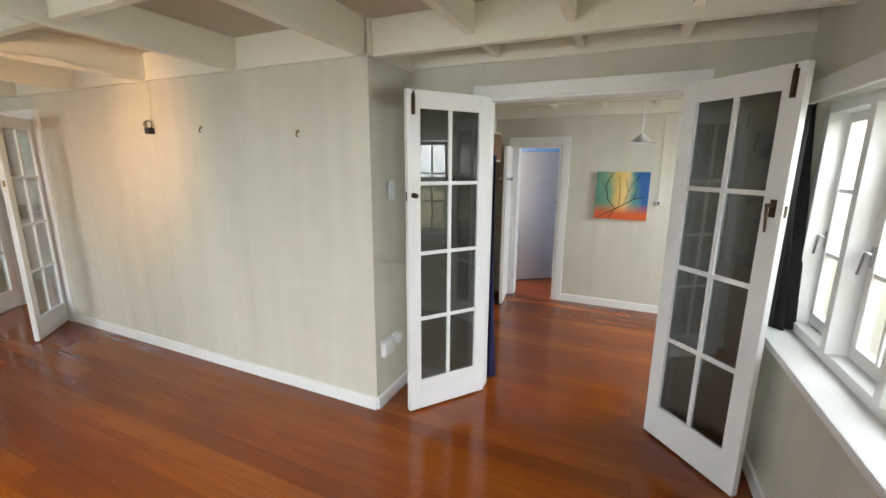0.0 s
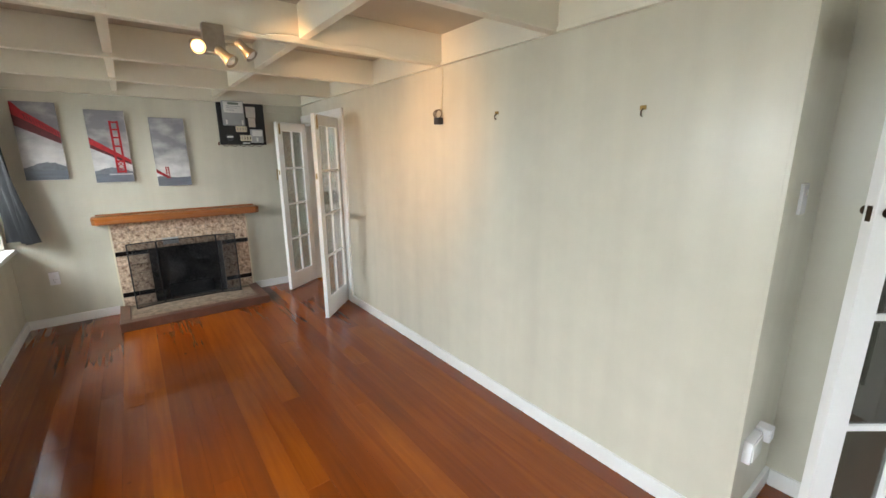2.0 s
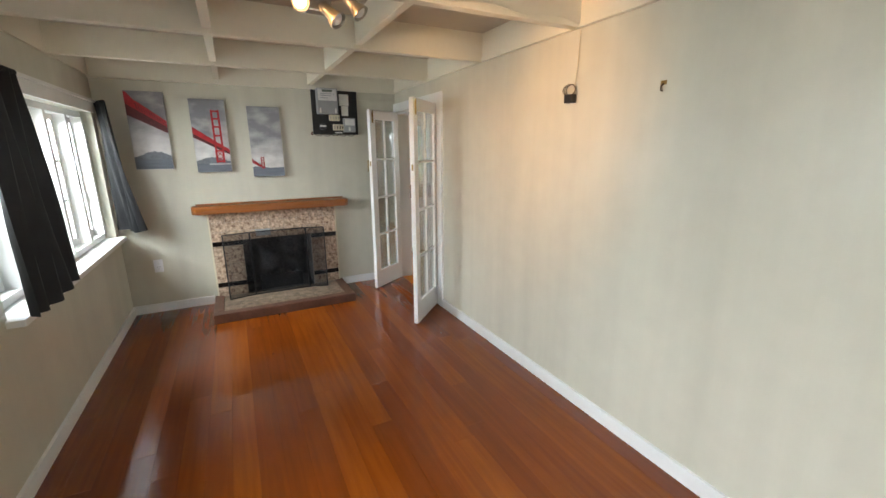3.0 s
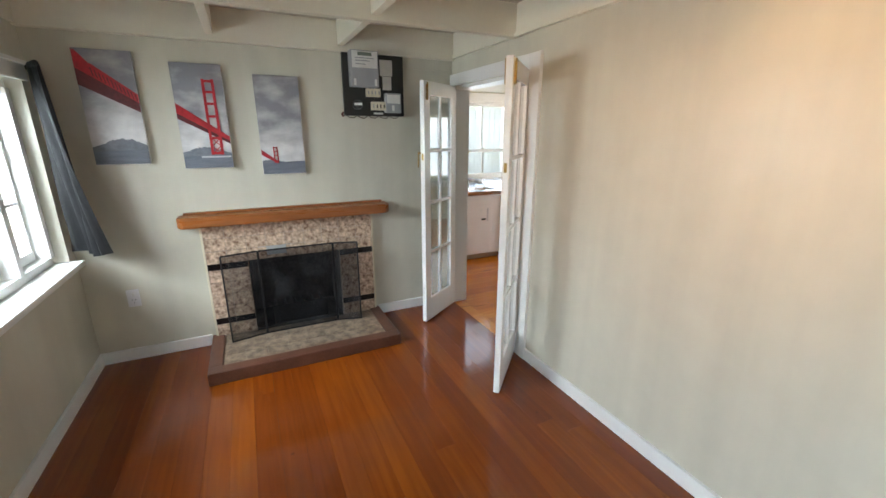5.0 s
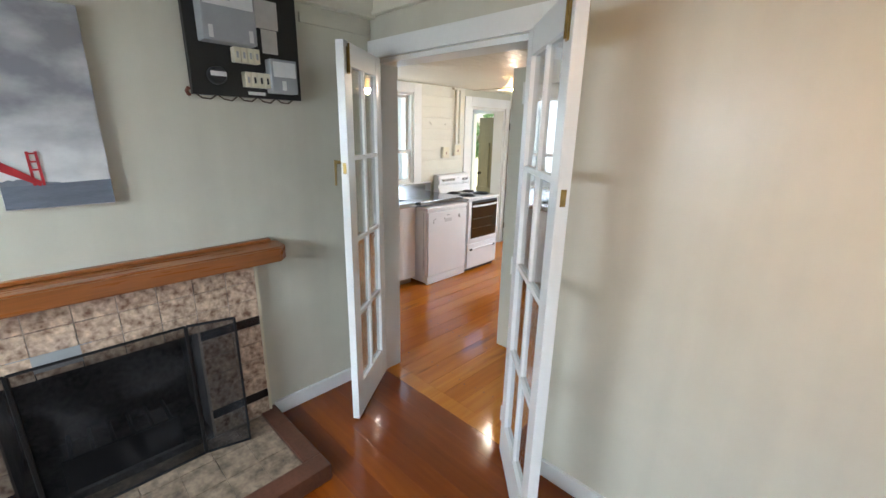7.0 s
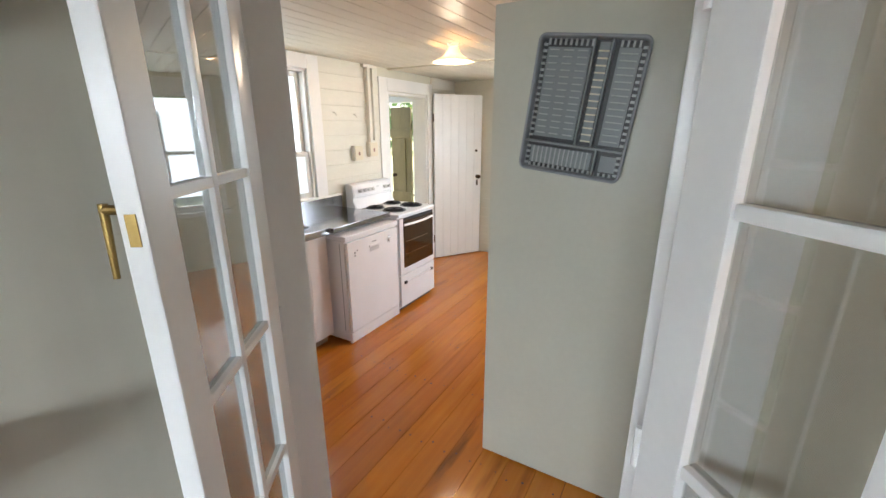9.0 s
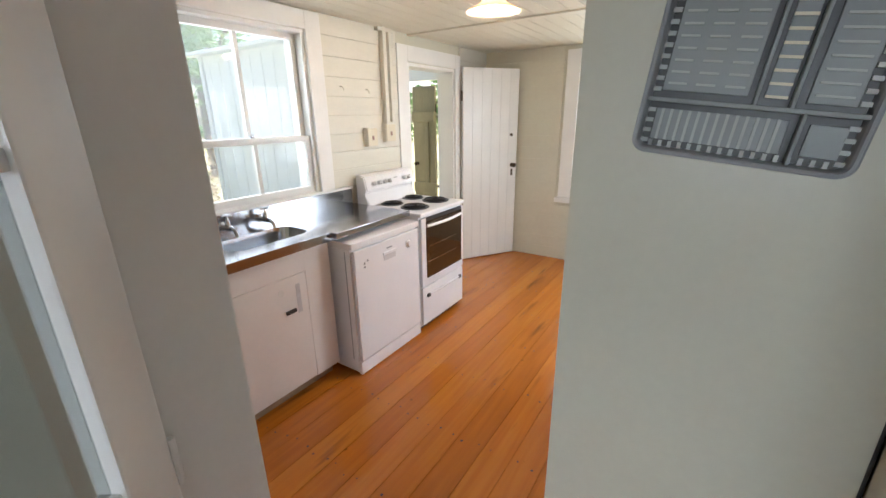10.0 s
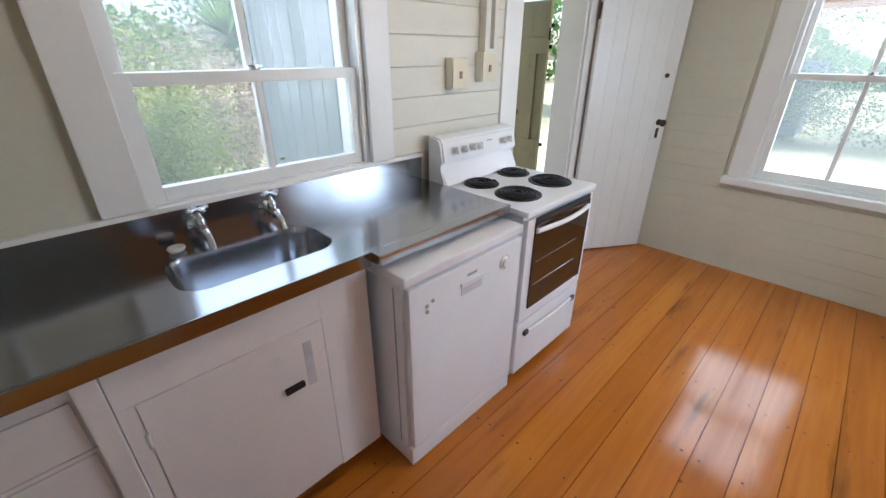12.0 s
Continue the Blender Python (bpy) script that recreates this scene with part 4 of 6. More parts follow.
def spot_lamp():
    ob = thing("ceiling_spotlight", "brushed nickel three-head ceiling spotlight, one head lit", "ceiling light")
    bx, by = -3.24, 0.645
    part("base", B(bx, bx + 0.05, by - 0.045, by + 0.045, BEAM - 0.11, BEAM + 0.02, bevel=0.006), NICKEL, ob)
    heads = (((bx + 0.02, 0.570, 2.085), (0.85, 0.05, -0.30), True), ((bx + 0.06, 0.675, 2.050), (0.45, 0.45, -0.60), False), ((bx + 0.06, 0.765, 2.090), (0.35, 0.50, -0.66), False))
    for p, d, lit in heads:
        p, d = Vector(p), Vector(d).normalized()
        m = Matrix.Translation(p) @ d.to_track_quat("Z", "Y").to_matrix().to_4x4()
        bm = lathe(bmesh.new(), [(0.0, -0.036), (0.018, -0.036), (0.022, -0.026), (0.021, 0.0), (0.023, 0.022), (0.032, 0.040), (0.034, 0.054), (0.031, 0.054), (0.024, 0.035), (0.0, 0.032)], (0, 0, 0), 24)
        bmesh.ops.transform(bm, matrix=m, verts=bm.verts[:])
        head = part("lamp_head", bm, NICKEL, ob, smooth=True)
        bm = lathe(bmesh.new(), [(0.0, 0.056), (0.016, 0.054), (0.025, 0.044)], (0, 0, 0), 20)
        bmesh.ops.transform(bm, matrix=m, verts=bm.verts[:])
        part("bulb", bm, glow_mat("warm_bulb", (1.0, 0.60, 0.27), 2.6) if lit else PAPER, head, "glowing warm bulb" if lit else "", True)
        part("arm", cyl(bmesh.new(), p - d * 0.02, (bx + 0.03, by + (p.y - by) * 0.35, BEAM - 0.06), 0.006, seg=10), NICKEL, head)
    return ob


spot_lamp()
# the lit head throws its light on the long wall; the other two do not burn
lamp = new("spot_light", bpy.data.lights.new("spot_light", "SPOT"))
lamp.data.energy, lamp.data.color, lamp.data.spot_size, lamp.data.spot_blend, lamp.data.shadow_soft_size = 27, (1.0, 0.56, 0.24), radians(84), 1.0, 0.03
lamp.matrix_world = look((-3.07, 0.545, 2.0), (-3.72, 2.02, 1.72))

# ---- curtains ----


def curtain(name, top, bottom, z1, z0, folds, depth, material, label, m=None, gather=0.5):
    """Gathered cloth; top and bottom are plan points (two each), folds the number of pleats."""
    bm = bmesh.new()
    nu, nv = folds * 8, 18
    (ax, ay), (bx, by) = top
    (cx, cy), (dx, dy) = bottom
    rows = []
    for j in range(nv + 1):
        v = j / nv
        e = v ** 1.25
        row = []
        for i in range(nu + 1):
            u = i / nu
            tx, ty = ax + (bx - ax) * u, ay + (by - ay) * u
            qx, qy = cx + (dx - cx) * u, cy + (dy - cy) * u
            x, y = tx + (qx - tx) * e, ty + (qy - ty) * e
            nx, ny = -(by - ay), bx - ax
            ln = math.hypot(nx, ny)
            d = depth * (0.55 + 0.6 * v) * math.sin(u * folds * 2 * math.pi + 0.9 * math.sin(3 * v + u * 5)) + 0.012 * math.sin(9 * u + 4 * v)
            row.append(bm.verts.new((x + nx / ln * d, y + ny / ln * d, z1 + (z0 - z1) * v + (0.012 * math.sin(u * 7) if j == nv else 0))))
        rows.append(row)
    for a, b in zip(rows, rows[1:]):
        for i in range(nu):
            bm.faces.new((a[i], a[i + 1], b[i + 1], b[i]))
    bmesh.ops.solidify(bm, geom=bm.faces[:], thickness=0.003)
    ob = thing(name, label, "curtain")
    part("cloth", bm, material, ob, smooth=True)
    bm = bmesh.new()
    for i in range(nu // 3):
        u = i / (nu // 3)
        bmesh.ops.create_uvsphere(bm, u_segments=8, v_segments=6, radius=0.017, matrix=Matrix.Translation((ax + (bx - ax) * u, ay + (by - ay) * u, z1 + 0.004)))
    part("gathered_heading", bm, material, ob, smooth=True)
    return ob


curtain("curtain", ((-6.03, -0.700), (-5.83, -0.590)), ((-6.03, -0.70), (-5.84, -0.47)), 1.93, 0.845, 4, 0.016, CURT, "charcoal cloth curtain gathered into the window corner")
curtain("curtain", ((-4.42, -0.655), (-4.05, -0.655)), ((-4.54, -0.615), (-3.84, -0.60)), 1.93, 0.80, 4, 0.024, CURT, "charcoal cloth curtain hanging over the white sill")
curtain("curtain", ((0.70, 2.40), (0.80, 2.49)), ((0.69, 2.36), (0.86, 2.45)), 1.86, 0.80, 3, 0.02, CURT, "dark curtain gathered beside the small-paned windows")
curtain("curtain", ((-0.86, 2.70), (-0.765, 2.67)), ((-0.90, 2.74), (-0.738, 2.70)), 1.62, 0.02, 3, 0.018, CURTB, "navy blue curtain bunched behind the inner door")
for x0, x1 in ((-5.99, -3.92),):
    ob = thing("curtain_track", "thin white curtain track over the windows", "curtain rail")
    part("track", B(x0, x1, YS + 0.03, YS + 0.05, 1.935, 1.955, bevel=0.002), WHITE, ob)
    for x in (x0 + 0.05, (x0 + x1) / 2, x1 - 0.05):
        part("bracket", B(x - 0.01, x + 0.01, YS, YS + 0.03, 1.935, 1.955), WHITE, ob)

# ---- inner room ----
ob = thing("tree_painting", "square painting of dark branches on yellow, teal and orange", "painting")
PY, px0, px1, pz0, pz1 = 4.79, -0.262, 0.255, 1.005, 1.508
pm = bpy.data.materials.new("painted_canvas")
pm.use_nodes = True
nt = pm.node_tree
geo = nt.nodes.new("ShaderNodeNewGeometry")
sep = nt.nodes.new("ShaderNodeSeparateXYZ")
nt.links.new(geo.outputs["Position"], sep.inputs[0])
wob = nt.nodes.new("ShaderNodeTexNoise")
wob.inputs["Scale"].default_value = 5
nt.links.new(geo.outputs["Position"], wob.inputs[0])
sx = nt.nodes.new("ShaderNodeMapRange")
sx.inputs[1].default_value, sx.inputs[2].default_value = px0, px1
nt.links.new(sep.outputs[0], sx.inputs[0])
ax_ = nt.nodes.new("ShaderNodeMath")
ax_.operation = "MULTIPLY_ADD"
ax_.inputs[1].default_value, ax_.inputs[2].default_value = 0.35, -0.175
nt.links.new(wob.outputs[0], ax_.inputs[0])
ux = nt.nodes.new("ShaderNodeMath")
nt.links.new(sx.outputs[0], ux.inputs[0])
nt.links.new(ax_.outputs[0], ux.inputs[1])
rx = nt.nodes.new("ShaderNodeValToRGB")
cols = ((0.0, (0.05, 0.20, 0.17)), (0.22, (0.16, 0.33, 0.20)), (0.42, (0.75, 0.50, 0.14)), (0.58, (0.80, 0.60, 0.24)), (0.74, (0.10, 0.28, 0.26)), (0.88, (0.01, 0.10, 0.30)))
rx.color_ramp.elements[0].color = (*cols[0][1], 1)
rx.color_ramp.elements[1].position, rx.color_ramp.elements[1].color = cols[-1][0], (*cols[-1][1], 1)
for p, c in cols[1:-1]:
    rx.color_ramp.elements.new(p).color = (*c, 1)
nt.links.new(ux.outputs[0], rx.inputs[0])
sz = nt.nodes.new("ShaderNodeMapRange")
sz.inputs[1].default_value, sz.inputs[2].default_value = pz0 + 0.17, pz0 + 0.06
nt.links.new(sep.outputs[2], sz.inputs[0])
mx = nt.nodes.new("ShaderNodeMix")
mx.data_type = "RGBA"
nt.links.new(sz.outputs[0], mx.inputs[0])
nt.links.new(rx.outputs[0], mx.inputs[6])
mx.inputs[7].default_value = (0.62, 0.10, 0.02, 1)
nt.links.new(mx.outputs[2], nt.nodes["Principled BSDF"].inputs["Base Color"])
nt.nodes["Principled BSDF"].inputs["Roughness"].default_value = 0.5
part("canvas", B(px0, px1, PY - 0.034, PY - 0.003, pz0, pz1, bevel=0.003), pm, ob)
bm = bmesh.new()


def branch(p, q, r):
    cyl(bm, (p[0], PY - 0.0345, p[1]), (q[0], PY - 0.0345, q[1]), r, r * 0.7, seg=6)


def limb(pts, r):
    for a, b in zip(pts, pts[1:]):
        branch(a, b, r)


limb([(-0.25, 1.01), (-0.10, 1.09), (0.02, 1.16), (0.12, 1.23), (0.22, 1.25)], 0.005)
limb([(-0.12, 1.01), (-0.06, 1.12), (0.0, 1.15)], 0.004)
limb([(-0.06, 1.12), (-0.14, 1.22), (-0.16, 1.38), (-0.10, 1.50)], 0.004)
limb([(-0.15, 1.30), (-0.20, 1.40)], 0.003)
limb([(0.02, 1.16), (0.06, 1.30), (0.03, 1.45)], 0.003)
limb([(0.06, 1.30), (0.10, 1.40), (0.16, 1.46)], 0.003)
limb([(0.12, 1.23), (0.15, 1.35)], 0.003)
limb([(-0.02, 1.14), (-0.02, 1.33), (-0.04, 1.48)], 0.0025)
part("branches", bm, BLACK, ob, "dark painted branches")

ob = thing("pendant_lamp", "white coolie-shaded pendant lamp hanging by a short flex", "ceiling light")
lx, ly = 0.127, 4.2
part("flex", cyl(bmesh.new(), (lx, ly, 1.86), (lx, ly, H), 0.004, seg=8), WHITE, ob)
part("shade", lathe(bmesh.new(), [(0.024, 1.858), (0.028, 1.85), (0.05, 1.825), (0.085, 1.80), (0.118, 1.785), (0.120, 1.778), (0.114, 1.782), (0.08, 1.795), (0.044, 1.82), (0.022, 1.846)], (lx, ly, 0), 28), ENAMEL, ob, smooth=True)
part("rose", lathe(bmesh.new(), [(0.0, H - 0.025), (0.03, H - 0.02), (0.04, H)], (lx, ly, 0), 20), WHITE, ob, smooth=True)

ob = thing("cord_switch", "white cord-fed switch hanging on the pale wall", "switch")
part("cord", tube(bmesh.new(), [(0.335, 4.784, 2.09), (0.345, 4.784, 1.6), (0.353, 4.784, 1.22)], 0.003, 6), IVORY, ob)
part("switch_body", lathe(bmesh.new(), [(0.0, 0), (0.03, 0), (0.03, -0.018), (0.024, -0.024), (0.0, -0.024)], (0.353, 4.79, 1.195), 20, "y"), PAPER, ob, smooth=True)
part("toggle", lathe(bmesh.new(), [(0.012, -0.024), (0.010, -0.030), (0.0, -0.032)], (0.353, 4.79, 1.195), 12, "y"), BLACK, ob, smooth=True)


def plain_door(name, hinge, free, height, label, material=WHITE, knob=1.0, grooves=0, t=0.018, black=False, lock=True):
    """A flush or boarded door leaf from its hinge to its free edge."""
    d = Vector(free) - Vector(hinge)
    w = d.length
    ob = thing(name, label, "door", Matrix.Translation((*hinge, 0)) @ Matrix.Rotation(math.atan2(d.y, d.x), 4, "Z"))
    if grooves:
        s = w / grooves
        leaf = part("leaf", B(0.001, w - 0.001, -t + 0.004, t - 0.004, 0.012, height), material, ob)
        for i in range(grooves):
            part("board", B(i * s + 0.0005, (i + 1) * s - 0.0005, -t, t, 0.010, height, bevel=0.002), material, leaf)
    else:
        leaf = part("leaf", B(0, w, -t, t, 0.010, height, bevel=0.004), material, ob)
    for sgn in (-1, 1):
        bm = lathe(bmesh.new(), [(0.0, 0), (0.022, 0), (0.022, 0.004), (0.008, 0.008), (0.008, 0.028), (0.022, 0.036), (0.024, 0.048), (0.014, 0.058), (0.0, 0.060)], (0, 0, 0), 18, "y")
        bmesh.ops.scale(bm, vec=(1, sgn, 1), verts=bm.verts[:])
        bmesh.ops.translate(bm, vec=(w - 0.055, sgn * t, knob), verts=bm.verts[:])
        part("knob", bm, DBRASS if black else CHROME, ob, "dark door knob" if black else "metal door knob", True)
        if lock:
            part("keyhole_plate", B(w - 0.066, w - 0.044, sgn * t, sgn * (t + 0.003), knob - 0.11, knob - 0.04, bevel=0.001), DBRASS if black else CHROME, ob)
    for z in (0.25, height - 0.25):
        part("hinge", cyl(bmesh.new(), (-0.004, 0, z - 0.045), (-0.004, 0, z + 0.045), 0.007, seg=10), DBRASS if black else WHITE, ob)
    return ob


plain_door("cupboard_door", (-1.225, 4.76), (-1.165, 4.33), 1.77, "white painted flush door standing open against the wall", WHITE, 1.42, 0)
plain_door("hall_door", (-1.30, 5.36), (-0.776, 5.758), 1.745, "white flush hall door standing half open", WHITE, 1.08)
ob = thing("wall_box", "small brown cane-fronted box with cream frame, high on wall", "box")
part("box_body", B(XC - 0.1, -1.215, 4.03, 4.31, 1.60, 1.90, bevel=0.005), IVORY, ob)
part("box_front", B(-1.215, -1.209, 4.05, 4.29, 1.62, 1.88, bevel=0.002), mat("brown_cane", (0.22, 0.11, 0.04), 0.6, vary=0.5, scale=60, bump=0.3), ob, "brown cane panel")
part("box_side", B(-1.40, -1.235, 4.022, 4.03, 1.62, 1.88, bevel=0.002), mat("brown_board", (0.22, 0.11, 0.04), 0.6, vary=0.4, scale=30), ob)
ob = thing("door_latch_plate", "white plastic latch box on the hall door frame", "latch")
part("body", B(-0.655, -0.62, 4.745, 4.768, 1.28, 1.38, bevel=0.003), PAPER, ob)

# ---- kitchen windows ----


def sash_window(name, m, width, z0, z1, rail, label, casing_w, head, apron):
    """A double-hung window, each sash with one upright bar; local x along the wall, y into the room."""
    ob = thing(name, label, "window", m, kind="structure")
    part("lining", B(0, 0.02, -0.16, 0.0, z0, z1), WHITE, ob)
    part("lining", B(width - 0.02, width, -0.16, 0.0, z0, z1), WHITE, ob)
    part("lining", B(0.02, width - 0.02, -0.16, 0.0, z1 - 0.02, z1), WHITE, ob)
    part("lining", B(0.02, width - 0.02, -0.16, 0.0, z0, z0 + 0.02), WHITE, ob)
    part("casing", B(-casing_w, -0.001, 0.0, 0.024, z0 - apron, z1 + head, bevel=0.004), WHITE, ob)
    part("casing", B(width + 0.001, width + casing_w, 0.0, 0.024, z0 - apron, z1 + head, bevel=0.004), WHITE, ob)
    part("casing", B(0.0, width, 0.0, 0.023, z1 + 0.001, z1 + head, bevel=0.004), WHITE, ob)
    for lo, hi, y in ((z0 + 0.02, rail + 0.018, -0.038), (rail - 0.018, z1 - 0.02, -0.078)):
        bm = bmesh.new()
        s = 0.033
        box(bm, 0.021, 0.021 + s, y - 0.018, y + 0.018, lo, hi, 0.003)
        box(bm, width - 0.021 - s, width - 0.021, y - 0.018, y + 0.018, lo, hi, 0.003)
        box(bm, 0.021 + s, width - 0.021 - s, y - 0.018, y + 0.018, lo, lo + (0.036 if lo > z0 + 0.1 else 0.042), 0.003)
        box(bm, 0.021 + s, width - 0.021 - s, y - 0.018, y + 0.018, hi - 0.036, hi, 0.003)
        sash = part("sash", bm, WHITE, ob)
        part("glazing_bar", B(width / 2 - 0.011, width / 2 + 0.011, y - 0.014, y + 0.014, lo + 0.036, hi - 0.036, bevel=0.003), WHITE, sash)
        for a, b in ((0.021 + s, width / 2 - 0.011), (width / 2 + 0.011, width - 0.021 - s)):
            pane = part("pane", B(a, b, y - 0.0015, y + 0.0015, lo + 0.036, hi - 0.036), KGLASS, sash)
            pane.visible_shadow = False
    bm = lathe(bmesh.new(), [(0.0, 0.0), (0.02, 0.0), (0.018, 0.008), (0.006, 0.012), (0.006, 0.02), (0.0, 0.022)], (width / 2, -0.034, rail + 0.018), 14)
    box(bm, width / 2 - 0.025, width / 2 + 0.02, -0.040, -0.028, rail + 0.026, rail + 0.032, 0.002)
    part("sash_fastener", bm, CHROME, ob, "metal sash fastener", True)
    return ob


w_ = sash_window("window_kitchen_west", pose(XKW, 3.63, 0, 0, 0, -90), 0.79, 0.985, 1.96, 1.345, "white painted double-hung kitchen window over the sink", 0.112, 0.10, -0.018)
w_ = sash_window("window_kitchen_north", pose(-5.84, YKN, 0, 0, 0, 180), 0.74, 0.665, 1.91, 1.29, "white painted double-hung kitchen window", 0.125, 0.12, 0.0)
part("window_sill", B(-0.15, 0.89, 0.0, 0.06, 0.615, 0.664, bevel=0.006), WHITE, w_, "white painted sill")

# ---- bench, sink and taps ----


def bench():
    ob = thing("worktop", "stainless steel bench top with pressed sink and upstand", "worktop")
    x0, x1, y0, y1, z = XKW + 0.012, -7.085, 2.16, 3.905, 0.88
    sx0, sx1, sy0, sy1, r = -7.430, -7.195, 2.80, 3.240, 0.07
    # top sheet with a rounded hole
    bm = bmesh.new()
    ring = []
    for cx, cy, a0 in ((sx1 - r, sy1 - r, 0), (sx0 + r, sy1 - r, 90), (sx0 + r, sy0 + r, 180), (sx1 - r, sy0 + r, 270)):
        for k in range(7):
            a = radians(a0 + 15 * k)
            ring.append((cx + r * math.cos(a), cy + r * math.sin(a)))
    n = len(ring)
    inner = [bm.verts.new((p, q, z)) for p, q in ring]
    ya, yb = (sy0 + sy1) / 2 - 0.34, (sy0 + sy1) / 2 + 0.34
    corners = [bm.verts.new((p, q, z)) for p, q in ((sx1, sy1), (sx0, sy1), (sx0, sy0), (sx1, sy0))]
    for c in range(4):
        for k in range(6):
            bm.faces.new((corners[c], inner[7 * c + k], inner[7 * c + k + 1]))
        bm.faces.new((corners[c], inner[7 * c + 6], inner[(7 * c + 7) % n], corners[(c + 1) % 4]))
    for a, b, c, d in ((x0, sx0, ya, yb), (sx1, x1, ya, yb), (sx0, sx1, ya, sy0), (sx0, sx1, sy1, yb)):
        part("bench_sheet", B(a, b, c, d, z - 0.03, z), STEEL, ob)
    # the bowl: dished walls, rounded bottom
    prev = inner
    for shrink, dz in ((0.0015, -0.007), (0.006, -0.025), (0.016, -0.12), (0.035, -0.145), (0.07, -0.152)):
        cur = []
        cx, cy = (sx0 + sx1) / 2, (sy0 + sy1) / 2
        for p, q in ring:
            dx, dy = p - cx, q - cy
            cur.append(bm.verts.new((cx + dx * (1 - shrink / 0.135), cy + dy * (1 - shrink / 0.228), z + dz)))
        for i in range(n):
            bm.faces.new((prev[i], prev[(i + 1) % n], cur[(i + 1) % n], cur[i]))
        prev = cur
    bm.faces.new(prev)
    bowl = part("sink_bowl", bm, STEEL, ob, "pressed stainless steel sink bowl", True)
    part("plughole", lathe(bmesh.new(), [(0.0, 0), (0.03, 0.0), (0.033, 0.003), (0.036, 0.0)], ((sx0 + sx1) / 2, (sy0 + sy1) / 2, z - 0.151), 20), CHROME, bowl, smooth=True)
    part("bench_sheet", B(x0, x1, y0, (sy0 + sy1) / 2 - 0.34, z - 0.03, z), STEEL, ob)
    part("bench_sheet", B(x0, x1, (sy0 + sy1) / 2 + 0.34, y1, z - 0.03, z), STEEL, ob)
    part("front_edge", B(x1 - 0.002, x1 + 0.008, y0, 3.269, z - 0.046, z + 0.001, bevel=0.003), STEEL, ob)
    part("front_edge", B(x1 - 0.002, x1 + 0.05, 3.270, y1, z - 0.034, z + 0.001, bevel=0.003), STEEL, ob)
    part("upstand", B(XKW + 0.002, XKW + 0.012, y0, y1, z - 0.03, 0.985, bevel=0.002), STEEL, ob)
    part("capping", B(XKW, XKW + 0.026, y0, y1, 0.986, 1.002, bevel=0.003), WHITE, ob, "white painted capping strip")
    return ob


bench()


def tap(y, label):
    ob = thing("tap", label, "tap", group="pair of sink taps")
    x, z = XKW + 0.012, 0.925
    bm = lathe(bmesh.new(), [(0.0, 0.0), (0.026, 0.0), (0.026, 0.006), (0.013, 0.012), (0.013, 0.05), (0.017, 0.055), (0.017, 0.085), (0.0, 0.088)], (x, y, z), 18, "x")
    part("body", bm, CHROME, ob, smooth=True)
    part("spout", tube(bmesh.new(), [(x + 0.07, y, z), (x + 0.10, y, z + 0.004), (x + 0.125, y, z - 0.012), (x + 0.138, y, z - 0.04)], 0.010, 12), CHROME, ob, smooth=True)
    part("bonnet", lathe(bmesh.new(), [(0.014, 0.0), (0.014, 0.02), (0.010, 0.03), (0.006, 0.036), (0.006, 0.055), (0.0, 0.056)], (x + 0.066, y, z + 0.012), 14), CHROME, ob, smooth=True)
    bm = bmesh.new()
    for a in (0.3, 0.3 + math.pi / 2):
        d = (0.027 * math.cos(a), 0.027 * math.sin(a))
        cyl(bm, (x + 0.066 - d[0], y - d[1], z + 0.066), (x + 0.066 + d[0], y + d[1], z + 0.066), 0.006, seg=10)
        for s in (-1, 1):
            bmesh.ops.create_uvsphere(bm, u_segments=10, v_segments=6, radius=0.008, matrix=Matrix.Translation((x + 0.066 + s * d[0], y + s * d[1], z + 0.066)))
    part("handle", bm, CHROME, ob, "chrome cross handle", True)


tap(2.945, "chrome bib tap with cross handle on steel upstand")
tap(3.165, "chrome bib tap with cross handle on steel upstand")
solo("soap_dish", lathe(bmesh.new(), [(0.0, 0.0), (0.020, 0.0), (0.025, 0.009), (0.022, 0.013), (0.0, 0.010)], (-7.490, 2.865, 0.8815), 18), PAPER, "small white round sink plug on the steel bench", "sink plug", smooth=True)

# ---- base cupboards ----


def black_pull(parent, x, y, z):
    bm = B(x, x + 0.012, y - 0.030, y + 0.030, z - 0.010, z + 0.010, bevel=0.004)
    part("handle", bm, BLACK, parent, "black recessed pull")


